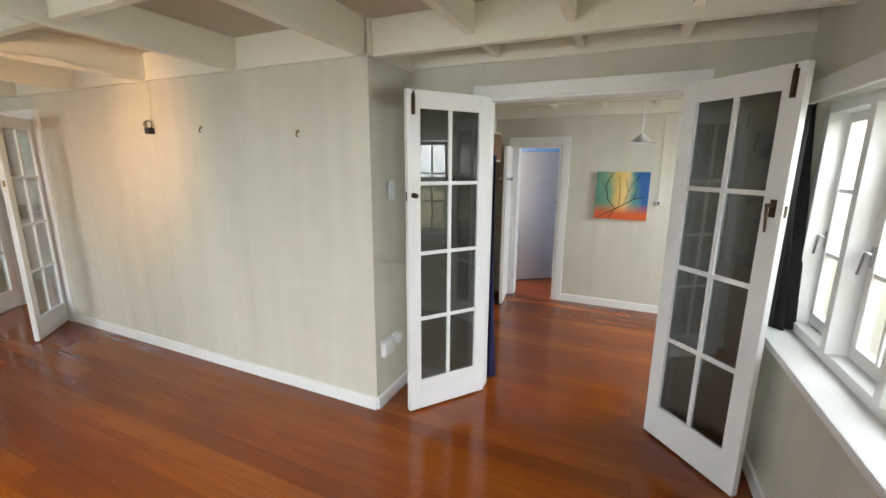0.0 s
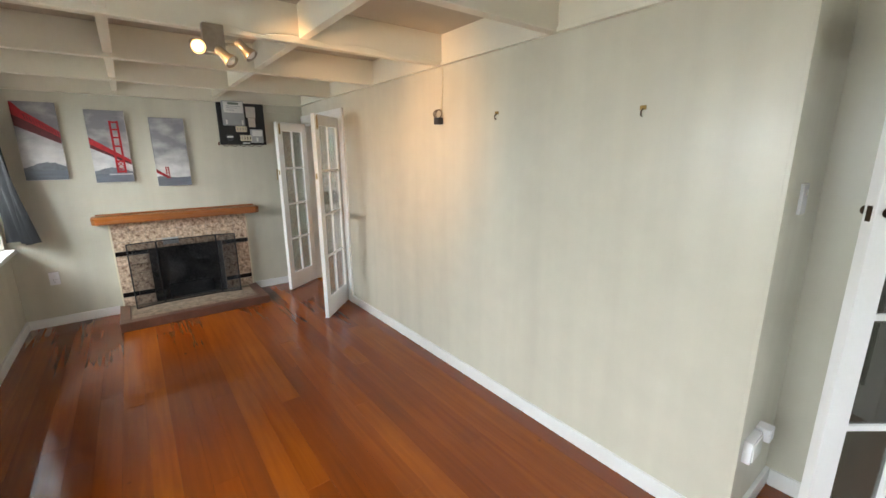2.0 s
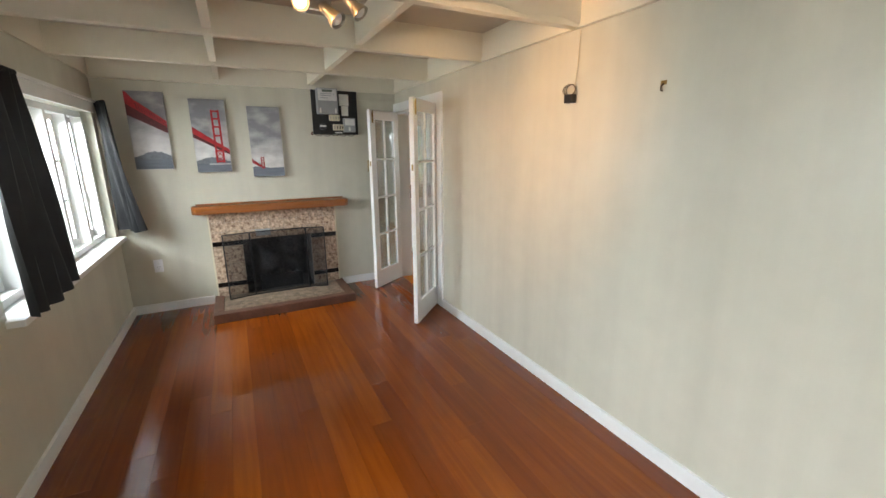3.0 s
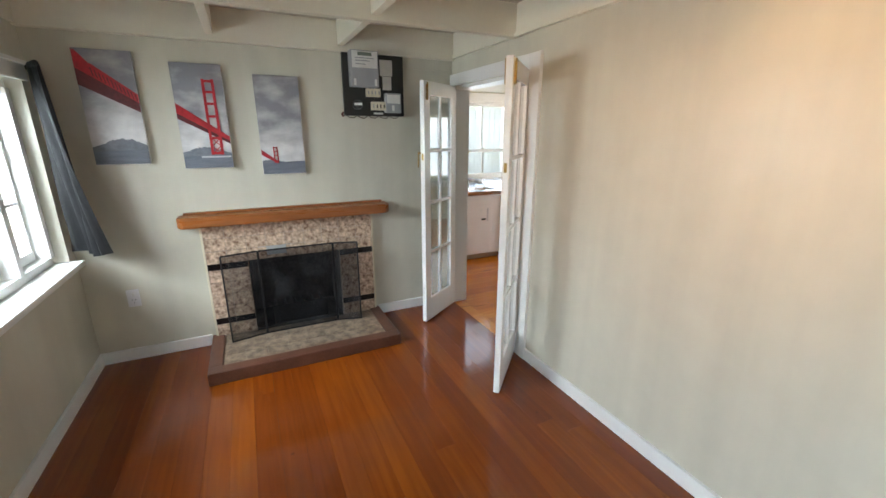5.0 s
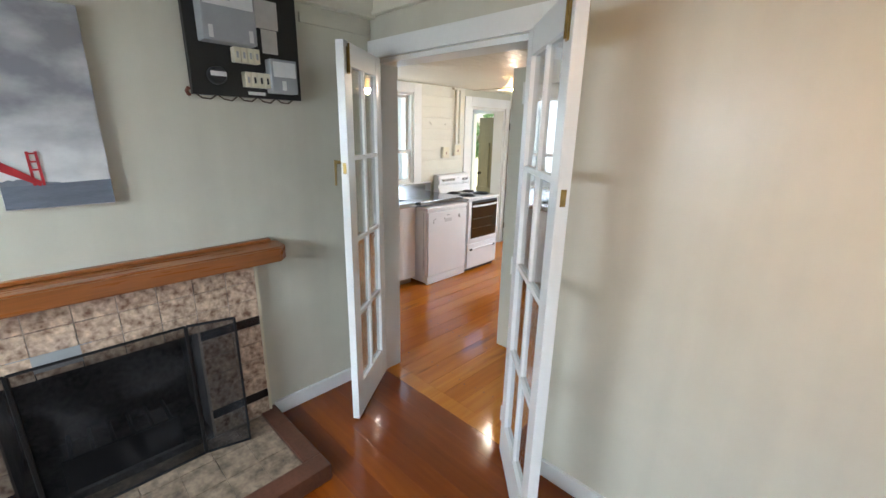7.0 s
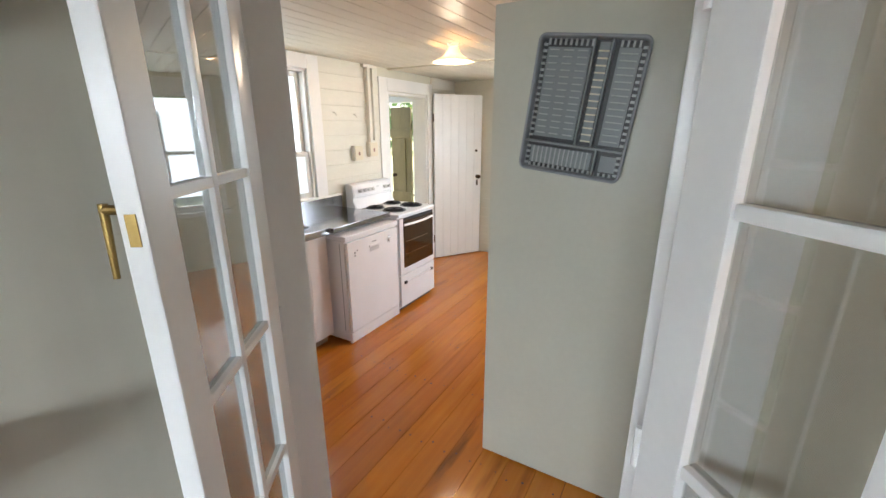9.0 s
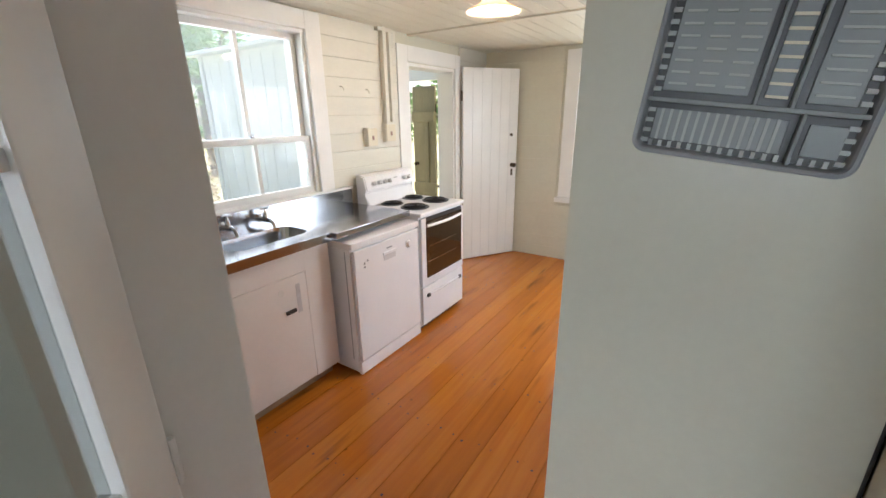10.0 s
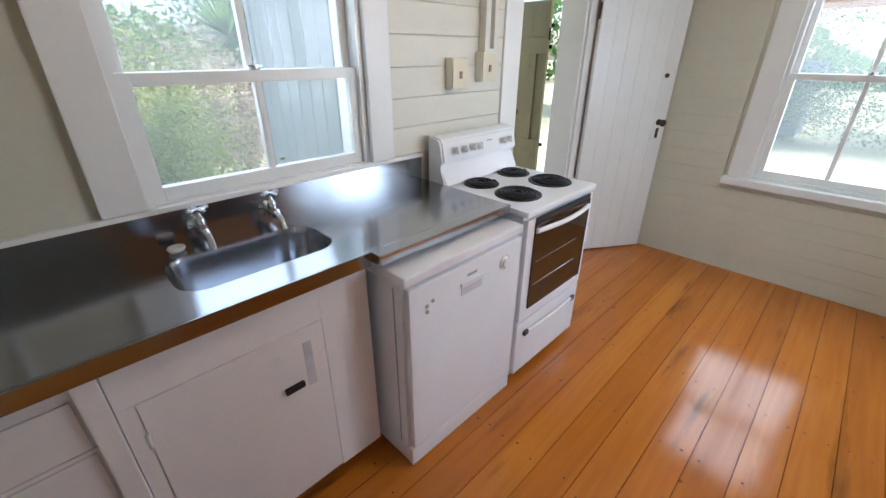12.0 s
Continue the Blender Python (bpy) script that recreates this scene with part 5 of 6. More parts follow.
def base_cupboards():
    fx = -7.115
    ob = thing("base_cupboard", "white painted base cupboard with a drawer over a door", "cupboard", group="base cupboards under the bench")
    part("body", B(XKW + 0.004, fx, 2.17, 2.60, 0.075, 0.848), CUPB, ob)
    part("kick_board", B(XKW + 0.004, fx - 0.05, 2.17, 2.60, 0.0, 0.075), DARKW, ob)
    d = part("drawer", B(fx, fx + 0.006, 2.19, 2.550, 0.655, 0.785, bevel=0.0015), CUPB, ob)
    bm = bmesh.new()
    for y in (2.335, 2.415):
        cyl(bm, (fx + 0.006, y, 0.72), (fx + 0.035, y, 0.72), 0.007, seg=10)
    cyl(bm, (fx + 0.035, 2.33, 0.72), (fx + 0.035, 2.42, 0.72), 0.0045, seg=10)
    part("handle", bm, DBRASS, d, "dark metal drawer handle")
    d = part("door", B(fx, fx + 0.006, 2.19, 2.550, 0.085, 0.638, bevel=0.0015), CUPB, ob)
    black_pull(d, fx + 0.006, 2.51, 0.455)
    part("hinge", cyl(bmesh.new(), (fx + 0.006, 2.19, 0.55), (fx + 0.006, 2.19, 0.59), 0.005, seg=8), WHITE, d)
    part("stile", B(fx, fx + 0.022, 2.558, 2.602, 0.03, 0.846, bevel=0.005), CUPB, ob)
    part("corner_moulding", B(fx, fx + 0.014, 2.16, 2.183, 0.075, 0.846, bevel=0.003), CUPB, ob)
    part("top_rail", B(fx, fx + 0.006, 2.185, 2.557, 0.788, 0.846), CUPB, ob)
    part("mid_rail", B(fx, fx + 0.006, 2.185, 2.557, 0.641, 0.652), CUPB, ob)
    ob = thing("base_cupboard", "white painted sink cupboard with one door and black pull", "cupboard", group="base cupboards under the bench")
    part("body", B(XKW + 0.004, fx, 2.604, 3.265, 0.075, 0.716), CUPB, ob)
    part("front_rail", B(fx - 0.018, fx, 2.604, 3.265, 0.716, 0.848), CUPB, ob)
    part("kick_board", B(XKW + 0.004, fx - 0.05, 2.604, 3.25, 0.0, 0.075), mat("bare_kick_board", (0.42, 0.30, 0.18), 0.6, vary=0.4, scale=10), ob)
    part("end_post", B(fx, fx + 0.006, 3.10, 3.265, 0.075, 0.846), CUPB, ob)
    d = part("door", B(fx, fx + 0.006, 2.640, 3.0985, 0.095, 0.709, bevel=0.0015), CUPB, ob)
    black_pull(d, fx + 0.006, 2.985, 0.525)
    part("worn_patch", B(fx + 0.006, fx + 0.0072, 3.03, 3.056, 0.50, 0.66, bevel=0.0005), mat("worn_grey_paint", (0.60, 0.60, 0.63), 0.35, vary=0.2, scale=20), d, "grey worn latch plate")
    part("patch", lathe(bmesh.new(), [(0.0, 0.0012), (0.018, 0.0012), (0.018, 0.0)], (fx + 0.006, 2.945, 0.640), 16, "x"), PAPER, d)
    for z in (0.18, 0.60):
        part("hinge", cyl(bmesh.new(), (fx + 0.006, 2.638, z - 0.022), (fx + 0.006, 2.638, z + 0.022), 0.006, seg=8), WHITE, d)
    part("top_rail", B(fx, fx + 0.006, 2.604, 3.0995, 0.712, 0.846), CUPB, ob)
    part("hanging_stile", B(fx, fx + 0.006, 2.604, 2.637, 0.075, 0.7115), CUPB, ob)


base_cupboards()


def dishwasher():
    ob = thing("dishwasher", "white free-standing dishwasher tucked under the bench", "dishwasher")
    x0, x1, y0, y1 = -7.53, -6.985, 3.300, 3.895
    part("cabinet", B(x0, x1, y0, y1, 0.02, 0.785, bevel=0.004), ENAMEL, ob)
    part("top", B(x0, x1 + 0.022, y0 - 0.002, y1 + 0.002, 0.787, 0.822, bevel=0.007), ENAMEL, ob)
    d = part("door", B(x1 + 0.001, x1 + 0.024, y0 + 0.012, y1 - 0.006, 0.095, 0.775, bevel=0.006), ENAMEL, ob)
    part("seal_gap", B(x1 - 0.04, x1 - 0.034, y0 - 0.0012, y0, 0.10, 0.77), GREYPL, ob)
    part("plinth", B(x1 - 0.005, x1 + 0.020, y0 + 0.004, y1 - 0.004, 0.006, 0.088, bevel=0.005), ENAMEL, ob)
    f = x1 + 0.024
    part("grip_recess", B(f - 0.002, f + 0.0012, 3.545, 3.655, 0.655, 0.700, bevel=0.001), mat("pale_grey_plastic", (0.58, 0.58, 0.60), 0.4), d)
    part("grip_lip", B(f - 0.002, f + 0.008, 3.54, 3.66, 0.690, 0.708, bevel=0.004), ENAMEL, d)
    part("brand_bar", B(f, f + 0.001, 3.575, 3.625, 0.722, 0.731), GREYPL, d)
    part("dial", lathe(bmesh.new(), [(0.0, 0.014), (0.018, 0.014), (0.021, 0.004), (0.026, 0.002), (0.026, 0.0)], (f, 3.785, 0.700), 22, "x"), ENAMEL, d, "white round programme dial", True)
    part("dial_ring", lathe(bmesh.new(), [(0.027, 0.0012), (0.029, 0.0012), (0.029, 0.0)], (f, 3.785, 0.700), 24, "x"), GREYPL, d)
    for y, z in ((3.385, 0.690), (3.385, 0.668), (3.41, 0.700)):
        part("button", lathe(bmesh.new(), [(0.0, 0.004), (0.006, 0.004), (0.007, 0.0)], (f, y, z), 12, "x"), METERG, d)
    part("foot", cyl(bmesh.new(), (x1 - 0.05, y0 + 0.05, 0), (x1 - 0.05, y0 + 0.05, 0.03), 0.018), BLACK, ob)
    part("foot", cyl(bmesh.new(), (x1 - 0.05, y1 - 0.05, 0), (x1 - 0.05, y1 - 0.05, 0.03), 0.018), BLACK, ob)


dishwasher()


def stove():
    ob = thing("stove", "white electric stove with four black coil elements and oven", "stove")
    x0, x1, y0, y1 = -7.53, -6.985, 3.925, 4.468
    part("cabinet", B(x0, x1, y0, y1, 0.03, 0.835, bevel=0.003), ENAMEL, ob)
    part("plinth", B(x1 - 0.08, x1 - 0.02, y0 + 0.01, y1 - 0.01, 0.0, 0.05), BLACK, ob)
    part("hob", B(x0, x1 + 0.026, y0 - 0.006, y1 + 0.010, 0.836, 0.862, bevel=0.009), ENAMEL, ob)
    # backguard: a sloping console
    bm = bmesh.new()
    prof = [(x0, 0.862), (x0 + 0.125, 0.862), (x0 + 0.085, 0.93), (x0 + 0.075, 0.955), (x0 + 0.105, 0.965), (x0 + 0.085, 1.06), (x0 + 0.06, 1.075), (x0, 1.075)]
    rings = [[bm.verts.new((p, y, q)) for p, q in prof] for y in (y0, y1)]
    n = len(prof)
    for i in range(n):
        bm.faces.new((rings[0][i], rings[0][(i + 1) % n], rings[1][(i + 1) % n], rings[1][i]))
    for r in rings:
        bm.faces.new(r)
    bmesh.ops.bevel(bm, geom=bm.edges[:], offset=0.008, segments=2, affect="EDGES")
    guard = part("control_panel", bm, ENAMEL, ob, "white sloping control panel", True)
    for y in (4.00, 4.06, 4.115, 4.17, 4.345, 4.40):
        bm = lathe(bmesh.new(), [(0.0, 0.026), (0.012, 0.026), (0.015, 0.004), (0.021, 0.002), (0.021, 0.0)], (0, 0, 0), 18, "x")
        box(bm, 0.02, 0.032, -0.004, 0.004, -0.016, 0.016, 0.002)
        bmesh.ops.rotate(bm, cent=(0, 0, 0), matrix=Matrix.Rotation(radians(-12), 3, "Y"), verts=bm.verts[:])
        bmesh.ops.translate(bm, vec=(x0 + 0.096, y, 1.012), verts=bm.verts[:])
        part("knob", bm, mat("knob_grey_white", (0.78, 0.78, 0.79), 0.35), guard, smooth=True)
    part("brand_bar", B(x0 + 0.092, x0 + 0.0935, 4.235, 4.275, 1.024, 1.030), GREYPL, guard)
    for cx, cy, r in ((-7.335, 4.085, 0.072), (-7.345, 4.345, 0.072), (-7.125, 4.080, 0.092), (-7.135, 4.350, 0.092)):
        el = part("element", lathe(bmesh.new(), [(r + 0.010, 0.0), (r + 0.010, 0.004), (r + 0.002, 0.005), (r, 0.001), (0.0, 0.001)], (cx, cy, 0.862), 32), BLACK, ob, "black coil element", True)
        bm = bmesh.new()
        turns, steps = (4 if r > 0.08 else 3.2), 90
        pts = [(cx + (0.016 + (r - 0.020) * k / steps) * math.cos(turns * 2 * math.pi * k / steps), cy + (0.016 + (r - 0.020) * k / steps) * math.sin(turns * 2 * math.pi * k / steps), 0.872) for k in range(steps + 1)]
        tube(bm, pts, 0.0055, 6)
        part("coil", bm, COIL, el)
    f = x1
    d = part("oven_door", B(f + 0.001, f + 0.022, y0 + 0.004, y1 - 0.004, 0.338, 0.822, bevel=0.004), ENAMEL, ob)
    part("door_glass", B(f + 0.0225, f + 0.026, y0 + 0.055, y1 - 0.035, 0.395, 0.800, bevel=0.006), OVENG, d, "dark brown oven window")
    part("vent_strip", B(f + 0.023, f + 0.0268, y0 + 0.055, y1 - 0.035, 0.800, 0.826, bevel=0.002), BLACK, d)
    bm = bmesh.new()
    pts = [(f + 0.03 + 0.022 * math.sin(math.pi * k / 8), y0 + 0.06 + (y1 - y0 - 0.11) * k / 8, 0.768) for k in range(9)]
    tube(bm, pts, 0.011, 10)
    part("handle", bm, ENAMEL, d, "white bowed oven handle", True)
    for z in (0.62, 0.51):
        part("rack", cyl(bmesh.new(), (f + 0.027, y0 + 0.075, z), (f + 0.027, y1 - 0.12, z), 0.0022, seg=6), CHROME, d, "oven rack wire")
    d = part("warmer_drawer", B(f + 0.001, f + 0.020, y0 + 0.004, y1 - 0.004, 0.045, 0.328, bevel=0.004), ENAMEL, ob)
    bm = bmesh.new()
    pts = [(f + 0.024 + 0.018 * math.sin(math.pi * k / 8), y0 + 0.07 + (y1 - y0 - 0.13) * k / 8, 0.262 + 0.012 * math.sin(math.pi * k / 8)) for k in range(9)]
    tube(bm, pts, 0.008, 10)
    part("handle", bm, ENAMEL, d, "white bowed drawer handle", True)
    for y in (y0 + 0.065, y1 - 0.060):
        part("handle_end", B(f + 0.020, f + 0.034, y - 0.016, y + 0.016, 0.250, 0.274, bevel=0.004), BLACK, d)


stove()

# ---- shelf, sockets, conduit on the west wall ----
ob = thing("wall_shelf", "raw pine shelf on a white metal bracket", "shelf")
part("board", B(XKW, -7.22, YK + 0.01, 2.655, 1.392, 1.413, bevel=0.002), PINE, ob)
bm = bmesh.new()
lo4 = [bm.verts.new((XKW + dx, y, 1.03)) for dx, y in ((0, 2.458), (0.008, 2.458), (0.008, 2.476), (0, 2.476))]
hi4 = [bm.verts.new((XKW + dx, y, 1.392)) for dx, y in ((0, 2.446), (0.008, 2.446), (0.008, 2.490), (0, 2.490))]
for i in range(4):
    bm.faces.new((lo4[i], lo4[(i + 1) % 4], hi4[(i + 1) % 4], hi4[i]))
bm.faces.new(lo4)
box(bm, XKW, XKW + 0.26, 2.452, 2.475, 1.378, 1.392, 0.002)
web = [bm.verts.new((XKW + dx, 2.463 + dy, z)) for dy in (0, 0.006) for dx, z in ((0.006, 1.04), (0.06, 1.380), (0.006, 1.380))]
bm.faces.new(web[:3])
bm.faces.new(web[3:])
for i in range(3):
    bm.faces.new((web[i], web[(i + 1) % 3], web[3 + (i + 1) % 3], web[3 + i]))
bmesh.ops.recalc_face_normals(bm, faces=bm.faces[:])
part("bracket", bm, WHITE, ob, "white metal shelf bracket")

ob = thing("conduit", "cream painted cable conduit running up the boards", "conduit")
part("duct", B(XKW + 0.014, XKW + 0.052, 4.280, 4.315, 1.40, HK, bevel=0.003), BOARDP, ob)
part("duct", B(XKW + 0.014, XKW + 0.045, 4.352, 4.377, 1.43, HK, bevel=0.003), BOARDP, ob)
part("top_box", B(XKW + 0.014, XKW + 0.05, 4.235, 4.40, HK - 0.03, HK - 0.005, bevel=0.003), BOARDP, ob)
for y0_, y1_, z0_, z1_, lab in ((4.06, 4.165, 1.262, 1.392, "cream surface-mounted stove switch on the boards"), (4.262, 4.372, 1.285, 1.415, "cream surface-mounted socket box on the boards")):
    ob = thing("switch_box", lab, "switch")
    part("mounting_box", B(XKW + 0.013, XKW + 0.05, y0_, y1_, z0_, z1_, bevel=0.004), BOARDP, ob)
    pl = part("cover", B(XKW + 0.05, XKW + 0.057, y0_ + 0.004, y1_ - 0.004, z0_ + 0.004, z1_ - 0.004, bevel=0.002), IVORY, ob)
    part("rocker", B(XKW + 0.057, XKW + 0.062, (y0_ + y1_) / 2 - 0.008, (y0_ + y1_) / 2 + 0.008, z0_ + 0.045, z0_ + 0.075, bevel=0.002), mat("red_rocker", (0.35, 0.20, 0.16), 0.4), pl)
for y_, z_ in ((3.87, 1.66), (4.11, 1.65)):
    ob = thing("cup_hook", "small cream painted hook on the boards", "hook", group="cup hooks")
    part("shank", tube(bmesh.new(), [(XKW + 0.013, y_, z_), (XKW + 0.035, y_, z_), (XKW + 0.045, y_ + 0.004, z_ - 0.012), (XKW + 0.04, y_ + 0.01, z_ - 0.025)], 0.0035, 6), BOARDP, ob)

# ---- doors and cupboards round the kitchen ----
plain_door("back_door", (-7.515, 5.385), (-7.175, 5.905), 1.895, "white painted tongue-and-groove back door, open with dark knob", WHITE, 0.97, 6, 0.018, True)
ob = thing("rim_lock", "small dark night latch on the back door", "lock")
d_ = Vector((0.34, 0.52)).normalized()
c_ = Vector((-7.515, 5.385)) + d_ * 0.545
n_ = Vector((d_.y, -d_.x))
c_ += n_ * 0.020
part("barrel", cyl(bmesh.new(), (c_.x, c_.y, 1.275), (c_.x + n_.x * 0.012, c_.y + n_.y * 0.012, 1.275), 0.014), DBRASS, ob)

ob = thing("broom_cupboard_door", "short white painted cupboard door ajar beside the doorway", "cupboard")
part("leaf", B(-6.86, -6.46, 2.200, 2.222, 0.02, 1.365, bevel=0.004), WHITE, ob)
# dark strip drawn in place of the shaded gap behind the leaf
part("gap_shade", B(-6.86, -6.43, 2.174, 2.199, 0.02, 1.355, bevel=0.002), DARKW, ob, "dark strip for the shaded gap behind the cupboard door")
part("catch", B(-6.47, -6.445, 2.19, 2.205, 0.98, 1.0, bevel=0.002), CHROME, ob)
part("handle", tube(bmesh.new(), [(-6.52, 2.222, 1.14), (-6.52, 2.25, 1.135), (-6.52, 2.255, 1.10), (-6.52, 2.25, 1.065), (-6.52, 2.222, 1.06)], 0.0045, 10), CHROME, ob, "chrome D handle", True)


def pantry():
    ob = thing("pantry_cupboard", "tall pantry cupboard with grey-green end panel and pine louvre doors", "cupboard")
    px, py, h = -5.700, 2.845, 1.965
    part("end_panel", B(px, XKE - 0.019, py, py + 0.022, 0.012, h, bevel=0.002), GREYP, ob, "grey-green painted end panel")
    part("cabinet_top", B(px + 0.03, XKE - 0.003, py + 0.023, 4.05, h - 0.022, h), GREYP, ob)
    # added dark sheet stands for the shade inside the pantry
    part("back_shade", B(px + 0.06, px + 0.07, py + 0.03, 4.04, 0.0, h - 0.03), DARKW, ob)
    part("far_panel", B(px, XKE - 0.003, 4.05, 4.072, 0.0, h), GREYP, ob)
    for k in range(2):
        a = py + 0.026 + k * 0.592
        b = a + 0.586
        f0, f1 = px + 0.002, px + 0.032
        door = part("door", B(f0 + 0.008, f1 - 0.008, a + 0.0455, b - 0.0455, 0.1205, 0.8595, bevel=0.003), LOUV, ob, "orange pine louvre door")
        for y_ in (a, b - 0.045):
            part("stile", B(f0, f1, y_, y_ + 0.045, 0.03, h - 0.03, bevel=0.003), LOUV, door)
        for z0_, z1_ in ((0.03, 0.12), (0.86, 0.96), (h - 0.10, h - 0.03)):
            part("rail", B(f0 + 0.001, f1 - 0.001, a + 0.045, b - 0.045, z0_, z1_, bevel=0.003), LOUV, door)
        door.matrix_basis = Matrix.Translation((px, py, 0)) @ Matrix.Rotation(radians(2.6), 4, "Z") @ Matrix.Translation((-px, -py, 0))
        slat = None
        z = 0.985
        while z < h - 0.11:
            if slat is None:
                bm = B(-0.020, 0.020, a + 0.045, b - 0.045, -0.003, 0.003)
                bmesh.ops.rotate(bm, cent=(0, 0, 0), matrix=Matrix.Rotation(radians(-54), 3, "Y"), verts=bm.verts[:])
                slat = mesh_of("slat", bm, LOUV)
            s = new("slat", slat)
            s.parent = door
            s.location = ((f0 + f1) / 2, 0, z)
            z += 0.030
        for yh, zz in (((3.07, 0.92),), ((3.83, 0.76),))[k]:
            part("handle", tube(bmesh.new(), [(f0, yh, zz + 0.04), (f0 - 0.032, yh, zz + 0.035), (f0 - 0.036, yh, zz), (f0 - 0.032, yh, zz - 0.035), (f0, yh, zz - 0.04)], 0.0065, 10), mat("brown_handle", (0.22, 0.07, 0.02), 0.3), door, "brown curved handle", True)


pantry()
solo("scribe_gap", B(XKE - 0.0185, XKE - 0.0115, 2.847, 2.862, 0.0, 1.965), BLACK, "dark ragged gap beside the pantry panel", "gap", kind="structure")
solo("trim_kitchen_east", B(-5.052, -5.016, 2.085, 2.137, 0, 1.918, bevel=0.004), WHITE, "white painted upright trim beside the doorway", "trim", kind="structure")


def cutlery_tray():
    """Hung upside on the panel: local x across, z up, y out of the panel."""
    t = math.atan2(-0.042, 0.344)
    ob = thing("cutlery_tray", "grey plastic cutlery tray with slotted compartments, hung on the panel", "cutlery tray",
               Matrix.Translation((-5.572, 2.843, 1.396)) @ Matrix.Rotation(-t, 4, "Y") @ Matrix.Rotation(math.pi, 4, "Z") @ Matrix.Diagonal((-1, 1, 1, 1)))
    w, h, dep = 0.360, 0.458, 0.045
    TRAY = mat("grey_green_tray_plastic", (0.225, 0.25, 0.25), 0.42, vary=0.1, scale=8)

    def outline(inset, r):
        pts = []
        for cx, cz, a0 in ((w - inset - r, h - inset - r, 0), (inset + r, h - inset - r, 90), (inset + r, inset + r, 180), (w - inset - r, inset + r, 270)):
            pts += [(cx + r * math.cos(radians(a0 + 15 * k)), cz + r * math.sin(radians(a0 + 15 * k))) for k in range(7)]
        return pts

    def ring(bm, pts, y):
        return [bm.verts.new((p, y, q)) for p, q in pts]

    def skin(bm, a, b):
        n = len(a)
        for k in range(n):
            bm.faces.new((a[k], a[(k + 1) % n], b[(k + 1) % n], b[k]))

    bm = bmesh.new()
    lo, hi = ring(bm, outline(0.004, 0.024), 0.0), ring(bm, outline(0.004, 0.024), 0.004)
    skin(bm, lo, hi)
    bm.faces.new(lo)
    bm.faces.new(hi)
    part("back", bm, BLACK, ob)
    bm = bmesh.new()
    loops = [ring(bm, outline(i_, r_), y_) for i_, r_, y_ in ((0.003, 0.025, 0.003), (0.0, 0.028, dep - 0.008), (0.001, 0.027, dep - 0.002), (0.004, 0.024, dep), (0.009, 0.019, dep - 0.002), (0.012, 0.016, dep - 0.010), (0.014, 0.014, 0.003))]
    for a, b in zip(loops, loops[1:] + loops[:1]):
        skin(bm, a, b)
    part("rim", bm, GREYPL, ob, "grey moulded rim")
    bm = bmesh.new()
    box(bm, 0.012, w - 0.012, 0.004, dep - 0.006, 0.100, 0.108, 0.002)
    box(bm, 0.185, 0.191, 0.004, dep - 0.006, 0.108, h - 0.012, 0.002)
    box(bm, 0.240, 0.246, 0.004, dep - 0.006, 0.108, h - 0.012, 0.002)
    box(bm, 0.262, 0.268, 0.004, dep - 0.006, 0.012, 0.100, 0.002)
    part("divider", bm, TRAY, ob)
    LITE = mat("pale_grey_slots", (0.46, 0.48, 0.47), 0.5)
    bays = ((0.030, 0.175, 0.122, h - 0.040), (0.200, 0.234, 0.122, h - 0.020), (0.262, w - 0.030, 0.118, h - 0.035), (0.030, 0.250, 0.028, 0.088), (0.280, w - 0.026, 0.030, 0.085))
    for i, (a, b, c, d) in enumerate(bays):
        bay = part("compartment_floor", B(a, b, 0.004, 0.014, c, d, bevel=0.002), TRAY, ob)
        if i in (0, 2):
            z = c + 0.012
            cols = 3 if i == 0 else 1
            sw = (b - a) / cols
            while z < d - 0.008:
                for k in range(cols):
                    part("rib", B(a + k * sw + 0.008, a + (k + 1) * sw - 0.008, 0.014, 0.018, z, z + 0.004), LITE, bay)
                z += 0.021
        if i == 1:
            z = c
            while z < d - 0.01:
                part("rib", B(a, b, 0.014, 0.018, z, z + 0.005), IVORY, bay)
                z += 0.022
        if i == 3:
            x = a + 0.01
            while x < b - 0.008:
                part("rib", B(x, x + 0.005, 0.014, 0.018, c, d), LITE, bay)
                x += 0.016
    # slotted side walls: pale teeth over the dark gap
    bm = bmesh.new()
    z = 0.02
    while z < h - 0.02:
        box(bm, 0.012, 0.028, 0.010, 0.016, z, z + 0.008)
        box(bm, w - 0.028, w - 0.012, 0.010, 0.016, z, z + 0.008)
        z += 0.020
    x = 0.03
    while x < w - 0.03:
        box(bm, x, x + 0.007, 0.010, 0.016, 0.012, 0.026)
        if x < 0.18 or x > 0.25:
            box(bm, x, x + 0.007, 0.010, 0.016, h - 0.034, h - 0.012)
        x += 0.018
    part("teeth", bm, LITE, ob, "pale slotted sides")
    return ob


cutlery_tray()

# ---- kitchen lamp ----
GLASSW = bpy.data.materials.new("opal_glass")
GLASSW.use_nodes = True
b_ = GLASSW.node_tree.nodes["Principled BSDF"]
b_.inputs["Base Color"].default_value, b_.inputs["Roughness"].default_value = (0.9, 0.80, 0.66, 1), 0.25
tl_ = GLASSW.node_tree.nodes.new("ShaderNodeBsdfTranslucent")
tl_.inputs[0].default_value = (0.95, 0.80, 0.62, 1)
ms_ = GLASSW.node_tree.nodes.new("ShaderNodeMixShader")
ms_.inputs[0].default_value = 0.6
GLASSW.node_tree.links.new(b_.outputs[0], ms_.inputs[1])
GLASSW.node_tree.links.new(tl_.outputs[0], ms_.inputs[2])
